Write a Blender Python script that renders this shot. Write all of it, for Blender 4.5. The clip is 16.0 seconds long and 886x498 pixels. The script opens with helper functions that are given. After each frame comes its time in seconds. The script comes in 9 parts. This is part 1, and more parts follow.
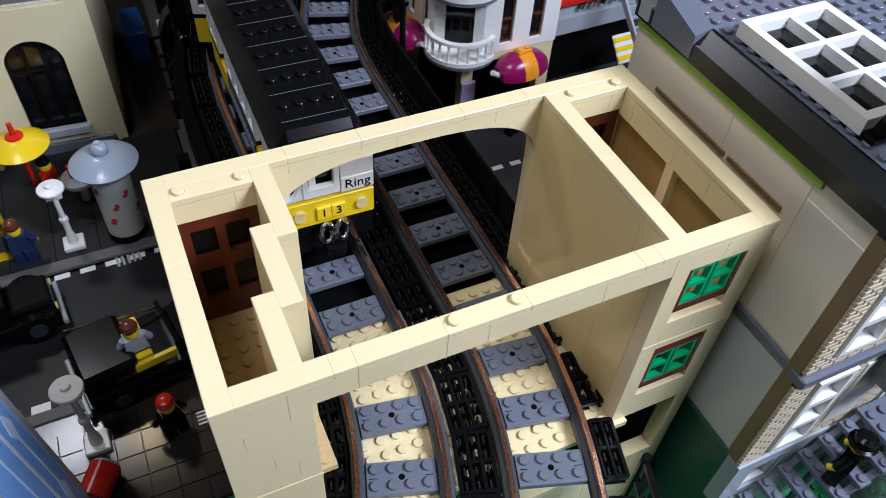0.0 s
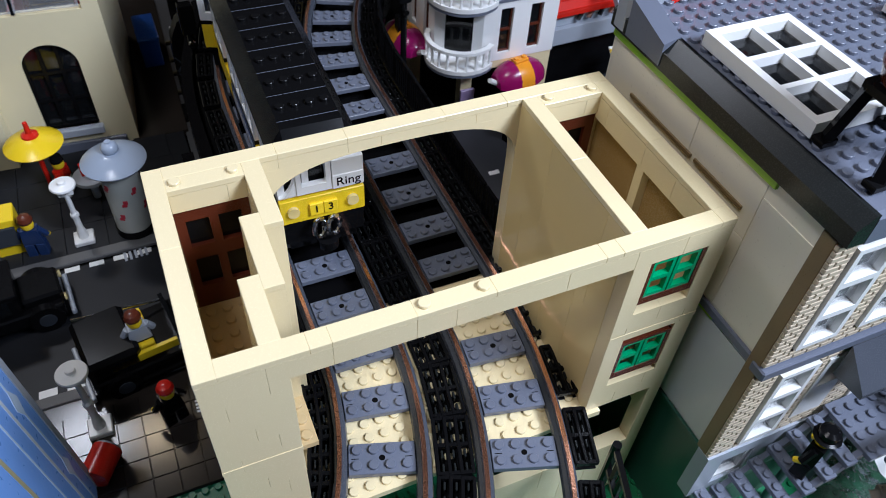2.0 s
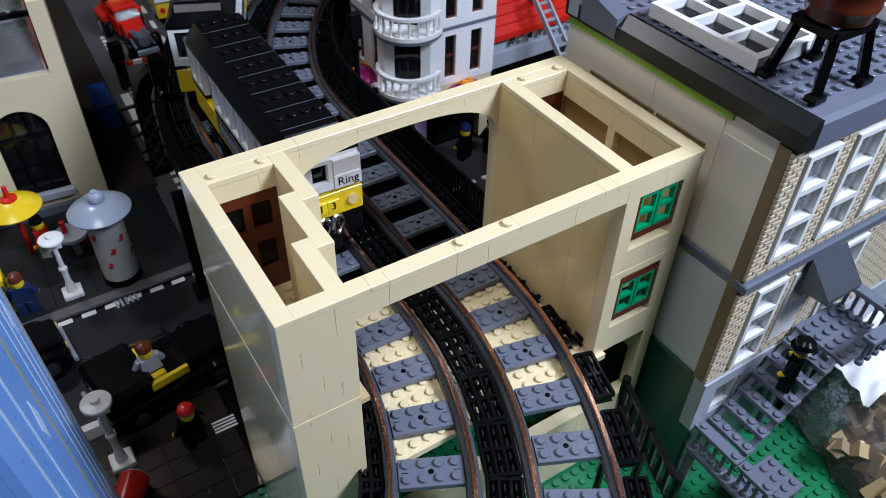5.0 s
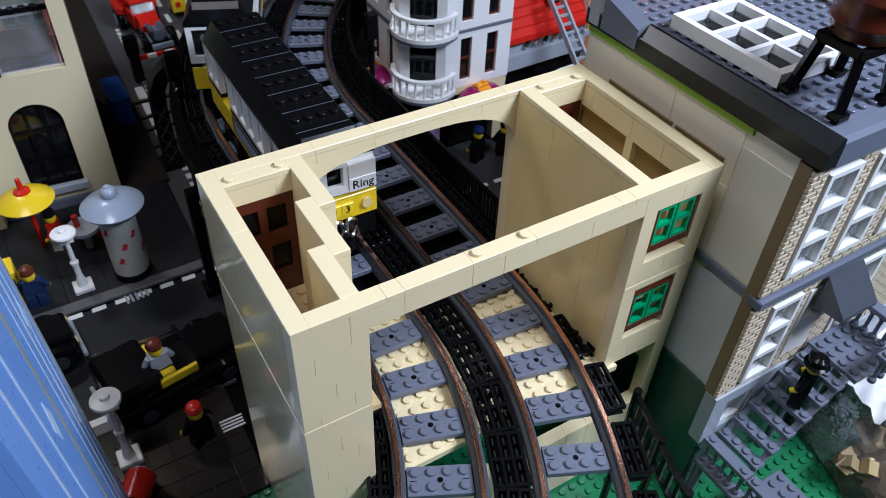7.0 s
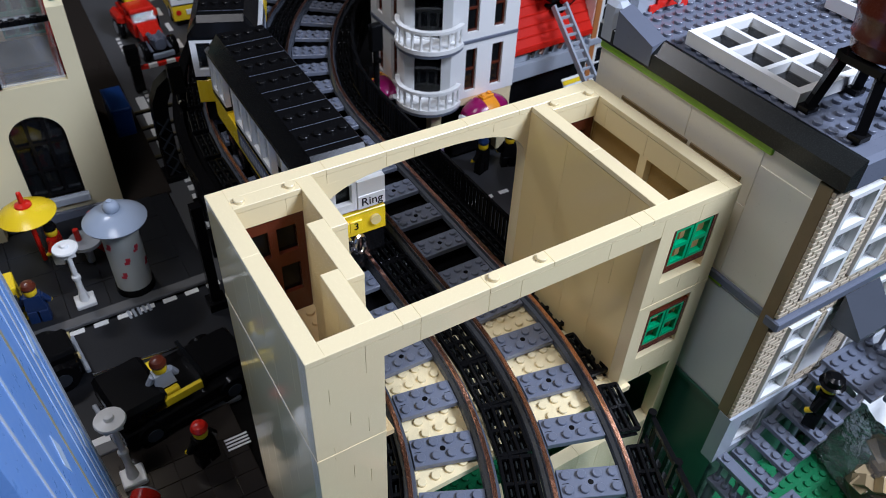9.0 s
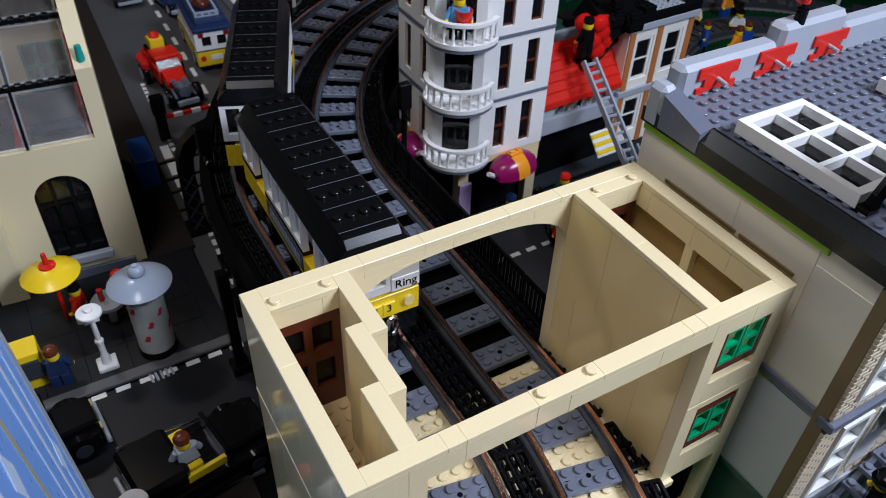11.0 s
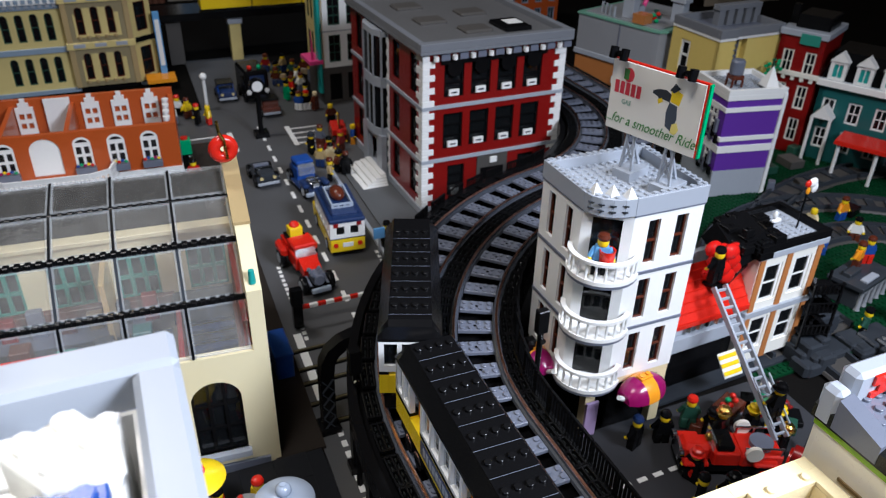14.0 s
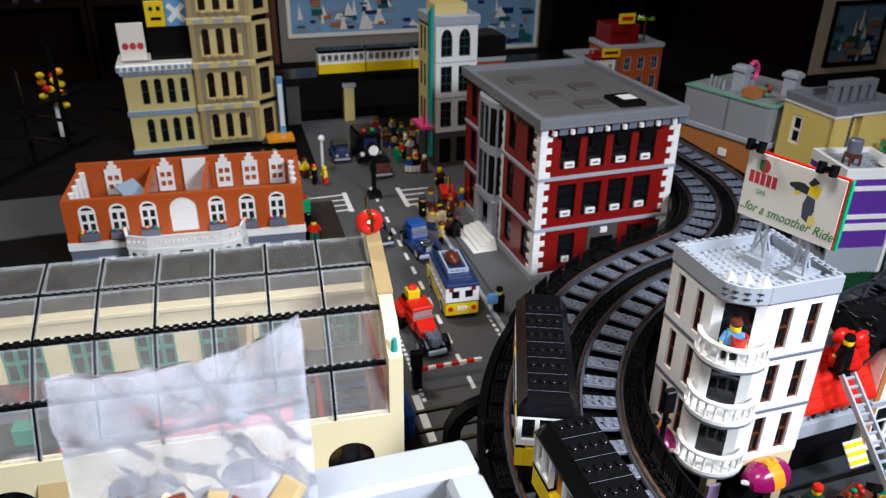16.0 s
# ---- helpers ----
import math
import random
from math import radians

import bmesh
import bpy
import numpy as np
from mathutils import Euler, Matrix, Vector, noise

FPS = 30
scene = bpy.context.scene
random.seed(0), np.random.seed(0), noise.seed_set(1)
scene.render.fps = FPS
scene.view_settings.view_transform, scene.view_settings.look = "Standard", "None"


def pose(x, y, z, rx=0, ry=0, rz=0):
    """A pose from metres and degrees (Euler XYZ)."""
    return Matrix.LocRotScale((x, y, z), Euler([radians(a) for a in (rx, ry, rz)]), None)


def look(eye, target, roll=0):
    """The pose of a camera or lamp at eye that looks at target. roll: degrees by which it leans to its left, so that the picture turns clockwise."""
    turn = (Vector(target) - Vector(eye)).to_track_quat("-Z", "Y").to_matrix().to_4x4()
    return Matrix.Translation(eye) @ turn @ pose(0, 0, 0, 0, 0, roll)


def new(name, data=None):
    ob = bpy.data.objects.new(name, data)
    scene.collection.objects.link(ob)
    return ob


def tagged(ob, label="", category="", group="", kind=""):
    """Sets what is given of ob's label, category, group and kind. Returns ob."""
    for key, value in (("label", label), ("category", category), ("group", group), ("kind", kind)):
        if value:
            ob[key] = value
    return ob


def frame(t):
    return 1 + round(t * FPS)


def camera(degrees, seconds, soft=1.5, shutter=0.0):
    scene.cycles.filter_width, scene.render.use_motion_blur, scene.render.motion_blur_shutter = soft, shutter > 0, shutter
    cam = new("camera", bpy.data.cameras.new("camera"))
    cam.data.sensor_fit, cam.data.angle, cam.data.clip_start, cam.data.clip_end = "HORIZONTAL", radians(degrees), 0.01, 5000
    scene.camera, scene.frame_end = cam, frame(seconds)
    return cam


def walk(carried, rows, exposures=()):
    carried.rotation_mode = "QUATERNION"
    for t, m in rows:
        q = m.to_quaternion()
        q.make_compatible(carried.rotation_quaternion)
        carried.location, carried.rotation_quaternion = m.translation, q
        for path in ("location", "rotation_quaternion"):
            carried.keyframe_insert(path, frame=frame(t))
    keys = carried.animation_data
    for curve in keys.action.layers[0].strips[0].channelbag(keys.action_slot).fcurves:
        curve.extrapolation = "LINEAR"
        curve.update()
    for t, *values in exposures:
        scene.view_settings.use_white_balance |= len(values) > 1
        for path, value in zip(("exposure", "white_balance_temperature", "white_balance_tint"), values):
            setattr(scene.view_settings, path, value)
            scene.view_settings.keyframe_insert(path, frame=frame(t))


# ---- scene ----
cam = camera(60.28, 16.0, 0.65)
cam.data.dof.use_dof, cam.data.dof.focus_distance, cam.data.dof.aperture_fstop = True, 0.36, 26.0
EXPOSURES = [(0.0, -0.13, 5850, 13), (1.0, -0.13, 5780, 13), (2.0, -0.12, 5680, 13), (3.5, -0.2, 5620, 14), (8.2, -0.2, 5600, 14), (10.5, -0.3, 5800, 15), (11.5, -0.36, 5850, 15), (12.5, -0.06, 5900, 14), (13.5, 0.38, 5950, 13), (14.3, 0.72, 6050, 12), (16.0, 0.94, 6250, 12)]
PATH = [
    (0, (0.00657, -0.13067, 0.45005), (0.05671, -0.03552, 0.33162), 4.33),
    (0.5, (0.00638, -0.14257, 0.44239), (0.05669, -0.04706, 0.32430), 4.72),
    (1, (0.01501, -0.14639, 0.44497), (0.06195, -0.05034, 0.32593), 4.50),
    (1.5, (0.01564, -0.15309, 0.45678), (0.06445, -0.05516, 0.34004), 4.30),
    (2, (0.01222, -0.15448, 0.46061), (0.06028, -0.05666, 0.34346), 4.05),
    (2.5, (0.01629, -0.16720, 0.46490), (0.06514, -0.06908, 0.34835), 4.08),
    (3, (-0.00580, -0.17265, 0.47365), (0.05027, -0.07209, 0.36256), 1.39),
    (3.5, (-0.06293, -0.18274, 0.45740), (0.00137, -0.08247, 0.35058), 0.92),
    (6, (-0.04535, -0.19129, 0.45171), (0.01964, -0.09172, 0.34464), 1.60),
    (6.5, (-0.05054, -0.18325, 0.45421), (0.01285, -0.08315, 0.34668), 2.52),
    (7, (-0.05290, -0.18430, 0.45514), (0.01099, -0.08423, 0.34789), 2.52),
    (7.5, (-0.05454, -0.18147, 0.45395), (0.00969, -0.08137, 0.34692), 2.61),
    (8, (-0.05470, -0.17897, 0.45520), (0.00993, -0.07898, 0.34831), 2.70),
    (10.5, (-0.05057, -0.14746, 0.46552), (0.01420, -0.04612, 0.36000), 2.45),
    (11, (-0.04906, -0.13581, 0.47481), (0.01469, -0.03184, 0.37125), 2.39),
    (11.5, (-0.05233, -0.12281, 0.48677), (0.00993, -0.01444, 0.38688), 2.03),
    (12, (-0.05785, -0.11008, 0.49868), (0.00349, 0.00193, 0.40230), 2.16),
    (12.5, (-0.06321, -0.10194, 0.51343), (-0.00231, 0.01342, 0.42078), 2.18),
    (13, (-0.06770, -0.09392, 0.52835), (-0.00791, 0.02512, 0.43973), 1.96),
    (13.5, (-0.07552, -0.08651, 0.53948), (-0.01682, 0.03563, 0.45442), 1.86),
    (14, (-0.08646, -0.08275, 0.55246), (-0.02987, 0.04234, 0.47031), 1.61),
    (14.5, (-0.09807, -0.08211, 0.56305), (-0.04455, 0.04599, 0.48351), 1.15),
    (15, (-0.11302, -0.08164, 0.57574), (-0.06273, 0.04943, 0.49899), 0.81),
    (15.5, (-0.12441, -0.08263, 0.58283), (-0.07694, 0.05063, 0.50807), 0.84),
    (16, (-0.14353, -0.08064, 0.58785), (-0.10004, 0.05476, 0.51453), 0.82),
]
walk(cam, [(t, look(e, g, r)) for t, e, g, r in PATH], EXPOSURES)

U = 0.008  # one stud, in metres

# ---- light ----
world = bpy.data.worlds.new("world")
scene.world = world
world.use_nodes = True
world.node_tree.nodes["Background"].inputs[0].default_value = (1.0, 0.93, 0.82, 1)
world.node_tree.nodes["Background"].inputs[1].default_value = 0.007


def area_lamp(name, eye, target, sx, sy, watts, colour, spread=180):
    data = bpy.data.lights.new(name, "AREA")
    data.shape, data.size, data.size_y, data.energy, data.color = "RECTANGLE", sx, sy, watts, colour
    data.spread = radians(spread)
    ob = new(name, data)
    ob.matrix_world = look(eye, target)
    return ob


area_lamp("work_lamp_light", (0.64, -0.54, 1.05), (0.12, 0.1, 0.15), 0.5, 0.3, 8.0, (0.93, 0.98, 1.06), 110)
area_lamp("side_lamp_light", (-0.45, -0.15, 1.85), (0.08, 0.08, 0.15), 0.5, 0.4, 4.6, (1.04, 0.97, 0.88), 120)
area_lamp("ceiling_spot_light", (-0.45, 1.38, 1.8), (-0.1, 0.9, 0.0), 0.22, 0.16, 6.4, (1.0, 0.99, 0.98))
area_lamp("warm_ceiling_spot_light", (-0.25, 1.31, 1.8), (0.0, 0.8, 0.0), 0.08, 0.08, 1.4, (1.2, 0.9, 0.5))

# ---- mesh kit: all lengths in studs ----
def town(x, y, blend=0.0):
    """From the street plan to the table: the loose plates of the town lie a little askew and closer together than their grid.
    blend: studs over which the shift grows from nothing at y = 45, for the track that runs straight on from the gatehouse."""
    w = min(1.0, max(0.0, (y - 45) / blend)) if blend else 1.0
    dx = 0.37 - 0.0017 * x + 0.0388 * y - 0.000303 * x * y - 0.000041 * y * y + 0.000032 * x * x
    dy = 0.04 + 0.0084 * x + 0.027 * y - 0.00004 * x * y - 0.000314 * y * y - 0.000076 * x * x
    return x + w * dx, y + w * dy


class Mesh:
    def __init__(self):
        self.v, self.f, self.m, self.x, self.slot = [], [], [], Matrix(), 0

    def add(self, pts, faces):
        n = len(self.v)
        self.v += [self.x @ Vector(p) for p in pts]
        self.f += [tuple(n + i for i in q) for q in faces]
        self.m += [self.slot] * len(faces)
        return self

    def box(self, x0, y0, z0, x1, y1, z1):
        return self.add([(x0, y0, z0), (x1, y0, z0), (x1, y1, z0), (x0, y1, z0), (x0, y0, z1), (x1, y0, z1), (x1, y1, z1), (x0, y1, z1)],
                        [(3, 2, 1, 0), (4, 5, 6, 7), (0, 1, 5, 4), (1, 2, 6, 5), (2, 3, 7, 6), (3, 0, 4, 7)])

    def cbox(self, x0, y0, z0, x1, y1, z1, c=0.04):
        """A box with bevelled upper and upright edges."""
        def ring(a, z):
            return [(x0 + a, y0 + c, z), (x0 + c, y0 + a, z), (x1 - c, y0 + a, z), (x1 - a, y0 + c, z),
                    (x1 - a, y1 - c, z), (x1 - c, y1 - a, z), (x0 + c, y1 - a, z), (x0 + a, y1 - c, z)]
        pts = ring(0, z0) + ring(0, z1 - c) + ring(c * 0.999, z1)
        faces = [tuple(range(7, -1, -1)), tuple(range(16, 24))]
        for k in (0, 8):
            faces += [(k + i, k + (i + 1) % 8, k + 8 + (i + 1) % 8, k + 8 + i) for i in range(8)]
        return self.add(pts, faces)

    def cyl(self, x, y, z0, z1, r, n=14, r1=None, c=0.0):
        r1 = r if r1 is None else r1
        rings = [(r, z0), (r1, z1)] if not c else [(r, z0), (r1, z1 - c), (r1 - c, z1)]
        pts = [(x + q * math.cos(2 * math.pi * i / n), y + q * math.sin(2 * math.pi * i / n), z) for q, z in rings for i in range(n)]
        faces = [tuple(range(n - 1, -1, -1)), tuple(range(len(pts) - n, len(pts)))]
        for k in range(len(rings) - 1):
            faces += [(k * n + i, k * n + (i + 1) % n, k * n + n + (i + 1) % n, k * n + n + i) for i in range(n)]
        return self.add(pts, faces)

    def lathe(self, x, y, profile, n=24):
        pts = [(x + r * math.cos(2 * math.pi * i / n), y + r * math.sin(2 * math.pi * i / n), z) for r, z in profile for i in range(n)]
        faces = [tuple(range(n - 1, -1, -1)), tuple(range(len(pts) - n, len(pts)))]
        for k in range(len(profile) - 1):
            faces += [(k * n + i, k * n + (i + 1) % n, k * n + n + (i + 1) % n, k * n + n + i) for i in range(n)]
        return self.add(pts, faces)

    def prism(self, poly, z0, z1):
        n = len(poly)
        return self.add([(x, y, z0) for x, y in poly] + [(x, y, z1) for x, y in poly],
                        [tuple(range(n - 1, -1, -1)), tuple(range(n, 2 * n))] + [(i, (i + 1) % n, n + (i + 1) % n, n + i) for i in range(n)])

    def rod(self, p, q, r, n=8):
        p, q = Vector(p), Vector(q)
        keep, self.x = self.x, self.x @ (Matrix.Translation(p) @ (q - p).to_track_quat("Z", "Y").to_matrix().to_4x4())
        self.cyl(0, 0, 0, (q - p).length, r, n)
        self.x = keep
        return self

    def bar(self, p, q, w, h):
        """A straight square bar from p to q."""
        p, q = Vector(p), Vector(q)
        d = (q - p)
        up = Vector((0, 0, 1)) if abs(d.normalized().z) < 0.99 else Vector((0, 1, 0))
        side = d.cross(up).normalized() * w / 2
        top = side.cross(d).normalized() * h / 2
        return self.add([p - side - top, p + side - top, p + side + top, p - side + top, q - side - top, q + side - top, q + side + top, q - side + top],
                        [(0, 1, 2, 3), (7, 6, 5, 4), (4, 5, 1, 0), (5, 6, 2, 1), (6, 7, 3, 2), (7, 4, 0, 3)])

    def sweep(self, path, profile):
        """path: (x, y, heading); profile: (side, z) closed; side to the right of the way."""
        n, pts, faces = len(profile), [], []
        for x, y, a in path:
            sx, sy = math.cos(a), -math.sin(a)
            pts += [(x + s * sx, y + s * sy, z) for s, z in profile]
        for k in range(len(path) - 1):
            faces += [(k * n + i, k * n + (i + 1) % n, k * n + n + (i + 1) % n, k * n + n + i) for i in range(n)]
        faces += [tuple(range(n - 1, -1, -1)), tuple(range(len(pts) - n, len(pts)))]
        return self.add(pts, faces)

    def ball(self, x, y, z, rx, ry, rz, n=14, k=9):
        pts, faces = [(x, y, z - rz)], []
        for j in range(1, k):
            a = -math.pi / 2 + math.pi * j / k
            pts += [(x + rx * math.cos(a) * math.cos(2 * math.pi * i / n), y + ry * math.cos(a) * math.sin(2 * math.pi * i / n), z + rz * math.sin(a)) for i in range(n)]
        pts.append((x, y, z + rz))
        faces += [(0, 1 + (i + 1) % n, 1 + i) for i in range(n)]
        for j in range(k - 2):
            faces += [(1 + j * n + i, 1 + j * n + (i + 1) % n, 1 + j * n + n + (i + 1) % n, 1 + j * n + n + i) for i in range(n)]
        e = len(pts) - 1
        faces += [(e, e - n + i, e - n + (i + 1) % n) for i in range(n)]
        return self.add(pts, faces)

    def studs(self, x0, y0, z, nx, ny, n=10, skip=()):
        for i in range(nx):
            for j in range(ny):
                if (i, j) not in skip:
                    self.cyl(x0 + i + 0.5, y0 + j + 0.5, z - 0.01, z + 0.21, 0.3, n, c=0.03)
        return self

    def wall(self, length, thick, z0, z1, holes=()):
        """A wall along x from 0, its face at y = 0 and its back at y = thick, with rectangular holes (a, b, low, high)."""
        xs = sorted({0, length, *[min(max(v, 0), length) for h in holes for v in h[:2]]})
        zs = sorted({z0, z1, *[min(max(v, z0), z1) for h in holes for v in h[2:4]]})
        solid = {(i, j) for i in range(len(xs) - 1) for j in range(len(zs) - 1)
                 if not any(h[0] < (xs[i] + xs[i + 1]) / 2 < h[1] and h[2] < (zs[j] + zs[j + 1]) / 2 < h[3] for h in holes)}
        pts, index, faces = [], {}, []

        def v(i, k, j):
            if (i, k, j) not in index:
                index[i, k, j] = len(pts)
                pts.append((xs[i], thick * k, zs[j]))
            return index[i, k, j]
        for i, j in sorted(solid):
            faces.append((v(i, 0, j), v(i + 1, 0, j), v(i + 1, 0, j + 1), v(i, 0, j + 1)))
            faces.append((v(i, 1, j + 1), v(i + 1, 1, j + 1), v(i + 1, 1, j), v(i, 1, j)))
            if (i - 1, j) not in solid:
                faces.append((v(i, 0, j), v(i, 0, j + 1), v(i, 1, j + 1), v(i, 1, j)))
            if (i + 1, j) not in solid:
                faces.append((v(i + 1, 1, j), v(i + 1, 1, j + 1), v(i + 1, 0, j + 1), v(i + 1, 0, j)))
            if (i, j - 1) not in solid:
                faces.append((v(i, 0, j), v(i, 1, j), v(i + 1, 1, j), v(i + 1, 0, j)))
            if (i, j + 1) not in solid:
                faces.append((v(i + 1, 0, j + 1), v(i + 1, 1, j + 1), v(i, 1, j + 1), v(i, 0, j + 1)))
        return self.add(pts, faces)

    def arch(self, a, b, z_spring, z_top, thick, n=10, power=1.0):
        """Fills the upper corners of a hole from a to b so that it ends in an arch."""
        mid, half, rise = (a + b) / 2, (b - a) / 2, z_top - z_spring
        for s in (-1, 1):
            arc = [(mid + s * half * max(0.0, math.cos(math.pi / 2 * i / n)) ** power, z_spring + rise * math.sin(math.pi / 2 * i / n) ** power) for i in range(n + 1)]
            poly = arc + [(mid + s * half, z_top)]
            m = len(poly)
            pts = [(x, 0, z) for x, z in poly] + [(x, thick, z) for x, z in poly]
            faces = [tuple(range(m)), tuple(range(2 * m - 1, m - 1, -1))] + [(i, m + i, m + (i + 1) % m, (i + 1) % m) for i in range(m)]
            if s > 0:
                faces = [tuple(reversed(q)) for q in faces]
            self.add(pts, faces)
        return self

    def laid(self, blend=0.0):
        """Lays a mesh drawn in street-plan studs where it lies on the table."""
        self.v = [Vector((*town(p.x, p.y, blend), p.z)) for p in self.v]
        return self

    def data(self, name, mats, sharp=32):
        me = bpy.data.meshes.new(name)
        me.from_pydata([p * U for p in self.v], [], self.f)
        for mat in mats:
            me.materials.append(mat)
        me.polygons.foreach_set("material_index", self.m)
        me.polygons.foreach_set("use_smooth", [True] * len(self.f))
        me.set_sharp_from_angle(angle=radians(sharp))
        me.update()
        return me


def at(x, y, z=0.0, rz=0.0):
    return Matrix.Translation((x, y, z)) @ Matrix.Rotation(radians(rz), 4, "Z")


def thing(name, label, category, x=0, y=0, z=0, rz=0, group="", kind="", size=(1, 1, 1)):
    ob = tagged(new(name), label, category, group, kind)
    ob.empty_display_size = 0.01
    ob.matrix_basis = pose(x * U, y * U, z * U, 0, 0, rz) @ Matrix.Diagonal((*size, 1))
    return ob


def part(name, mesh, mats, parent=None, label="", sharp=32):
    ob = new(name, mesh.data(name, mats if isinstance(mats, (list, tuple)) else [mats], sharp))
    ob.parent = parent
    return tagged(ob, label)


def solo(name, mesh, mats, label, category, x=0, y=0, z=0, rz=0, group="", kind="", sharp=32):
    ob = part(name, mesh, mats, None, label, sharp)
    ob.matrix_basis = pose(x * U, y * U, z * U, 0, 0, rz)
    return tagged(ob, "", category, group, kind)


def again(name, data, parent, m):
    """One more object on the same mesh, under its parent, at the pose m (studs)."""
    ob = new(name, data)
    ob.parent = parent
    ob.matrix_basis = Matrix.Translation(m.translation * U) @ m.to_3x3().to_4x4()
    return ob

# ---- shared building parts ----
def put(ob, m):
    ob.matrix_basis = Matrix.Translation(m.translation * U) @ m.to_3x3().to_4x4()
    return ob


def window(parent, m, w, h, frame, pane, nx=1, nz=2, bar=0.18, edge=0.3, deep=0.5, label="", name="window"):
    """A framed window at the pose m: its lower corner, facing -y."""
    cw, ch = (w - 2 * edge - (nx - 1) * bar) / nx, (h - 2 * edge - (nz - 1) * bar) / nz
    key = ("window", round(w, 2), round(h, 2), frame.name, nx, nz, bar, edge, deep)
    if key not in SHARED:
        SHARED[key] = Mesh().wall(w, deep, 0, h, [(edge + i * (cw + bar), edge + i * (cw + bar) + cw, edge + j * (ch + bar), edge + j * (ch + bar) + ch) for i in range(nx) for j in range(nz)]).data(name, [frame])
        SHARED[key + ("pane",)] = Mesh().box(edge * 0.7, deep * 0.55, edge * 0.7, w - edge * 0.7, deep * 0.7, h - edge * 0.7).data("pane", [pane])
    ob = tagged(again(name, SHARED[key], parent, m), label)
    again("pane", SHARED[key + ("pane",)], ob, Matrix())
    return ob


SHARED = {}


def facade(parent, m, length, z0, z1, mat, wins, frame, pane, thick=0.9, nx=1, nz=2, arched=False, sill=None, set_back=0.2, edge=0.25, name="wall", bar=0.18):
    """A wall with windows (a, b, low, high) in it, at the pose m."""
    w = Mesh()
    w.wall(length, thick, z0, z1, wins)
    if arched:
        for a, b, lo, hi in wins:
            w.arch(a, b, hi - (b - a) / 2, hi, thick * 0.8, 6)
    body = put(part(name, w, mat, parent), m)
    for a, b, lo, hi in wins:
        q = m @ Matrix.Translation((a, set_back, lo))
        window(parent, q, b - a, hi - lo, frame, pane, nx, nz, bar, edge, 0.4)
        if sill:
            put(part("sill", Mesh().cbox(-0.3, -0.35, -0.35, b - a + 0.3, 0.3, 0.0), sill, parent), m @ Matrix.Translation((a, 0, lo)))
    return body


def writing(name, text, m, size, mat, parent=None, deep=0.02, lean=0.0):
    """Letters in the built-in font, standing in the plane x-z of the pose m."""
    cu = bpy.data.curves.new(name, "FONT")
    cu.body, cu.size, cu.extrude, cu.align_x, cu.align_y = text, size * U, deep * U, "CENTER", "CENTER"
    cu.shear = lean
    tmp = bpy.data.objects.new("tmp", cu)
    me = bpy.data.meshes.new_from_object(tmp)
    bpy.data.objects.remove(tmp)
    me.name = name
    me.materials.clear()
    me.materials.append(mat)
    ob = new(name, me)
    ob.parent = parent
    ob.matrix_basis = Matrix.Translation(m.translation * U) @ m.to_3x3().to_4x4() @ Matrix.Rotation(radians(90), 4, "X")
    return ob


def figure(x, y, z, rz, torso, legs, head, hat=None, label="", hat_kind="hair"):
    """A toy block figure, one plain mesh."""
    m = Mesh()
    m.slot = 1
    m.cbox(-0.95, -0.5, 0, -0.08, 0.5, 1.5, 0.05).cbox(0.08, -0.5, 0, 0.95, 0.5, 1.5, 0.05).box(-0.9, -0.45, 1.5, 0.9, 0.45, 1.8)
    m.slot = 0
    m.add([(-0.95, -0.5, 1.8), (0.95, -0.5, 1.8), (0.95, 0.5, 1.8), (-0.95, 0.5, 1.8), (-0.7, -0.5, 3.4), (0.7, -0.5, 3.4), (0.7, 0.5, 3.4), (-0.7, 0.5, 3.4)],
          [(3, 2, 1, 0), (4, 5, 6, 7), (0, 1, 5, 4), (1, 2, 6, 5), (2, 3, 7, 6), (3, 0, 4, 7)])
    for s in (-1, 1):
        m.rod((s * 0.75, 0, 3.2), (s * 1.25, -0.25, 2.1), 0.3, 8)
        m.slot = 2
        m.rod((s * 1.25, -0.25, 2.15), (s * 1.25, -0.65, 1.8), 0.22, 8)
        m.slot = 0
    m.slot = 2
    m.lathe(0, 0, [(0.3, 3.4), (0.55, 3.5), (0.62, 3.7), (0.62, 4.3), (0.5, 4.5)], 12)
    if hat:
        m.slot = 3
        m.lathe(0, 0, [(0.9, 4.1), (0.95, 4.2), (0.72, 4.3), (0.7, 4.8), (0.4, 5.0)] if hat_kind == "hat" else [(0.66, 4.22), (0.72, 4.5), (0.56, 4.85), (0.2, 4.98)], 12)
    return solo("toy_figure", m, [torso, legs, head, hat or head], label, "toy figure", x, y, z, rz)

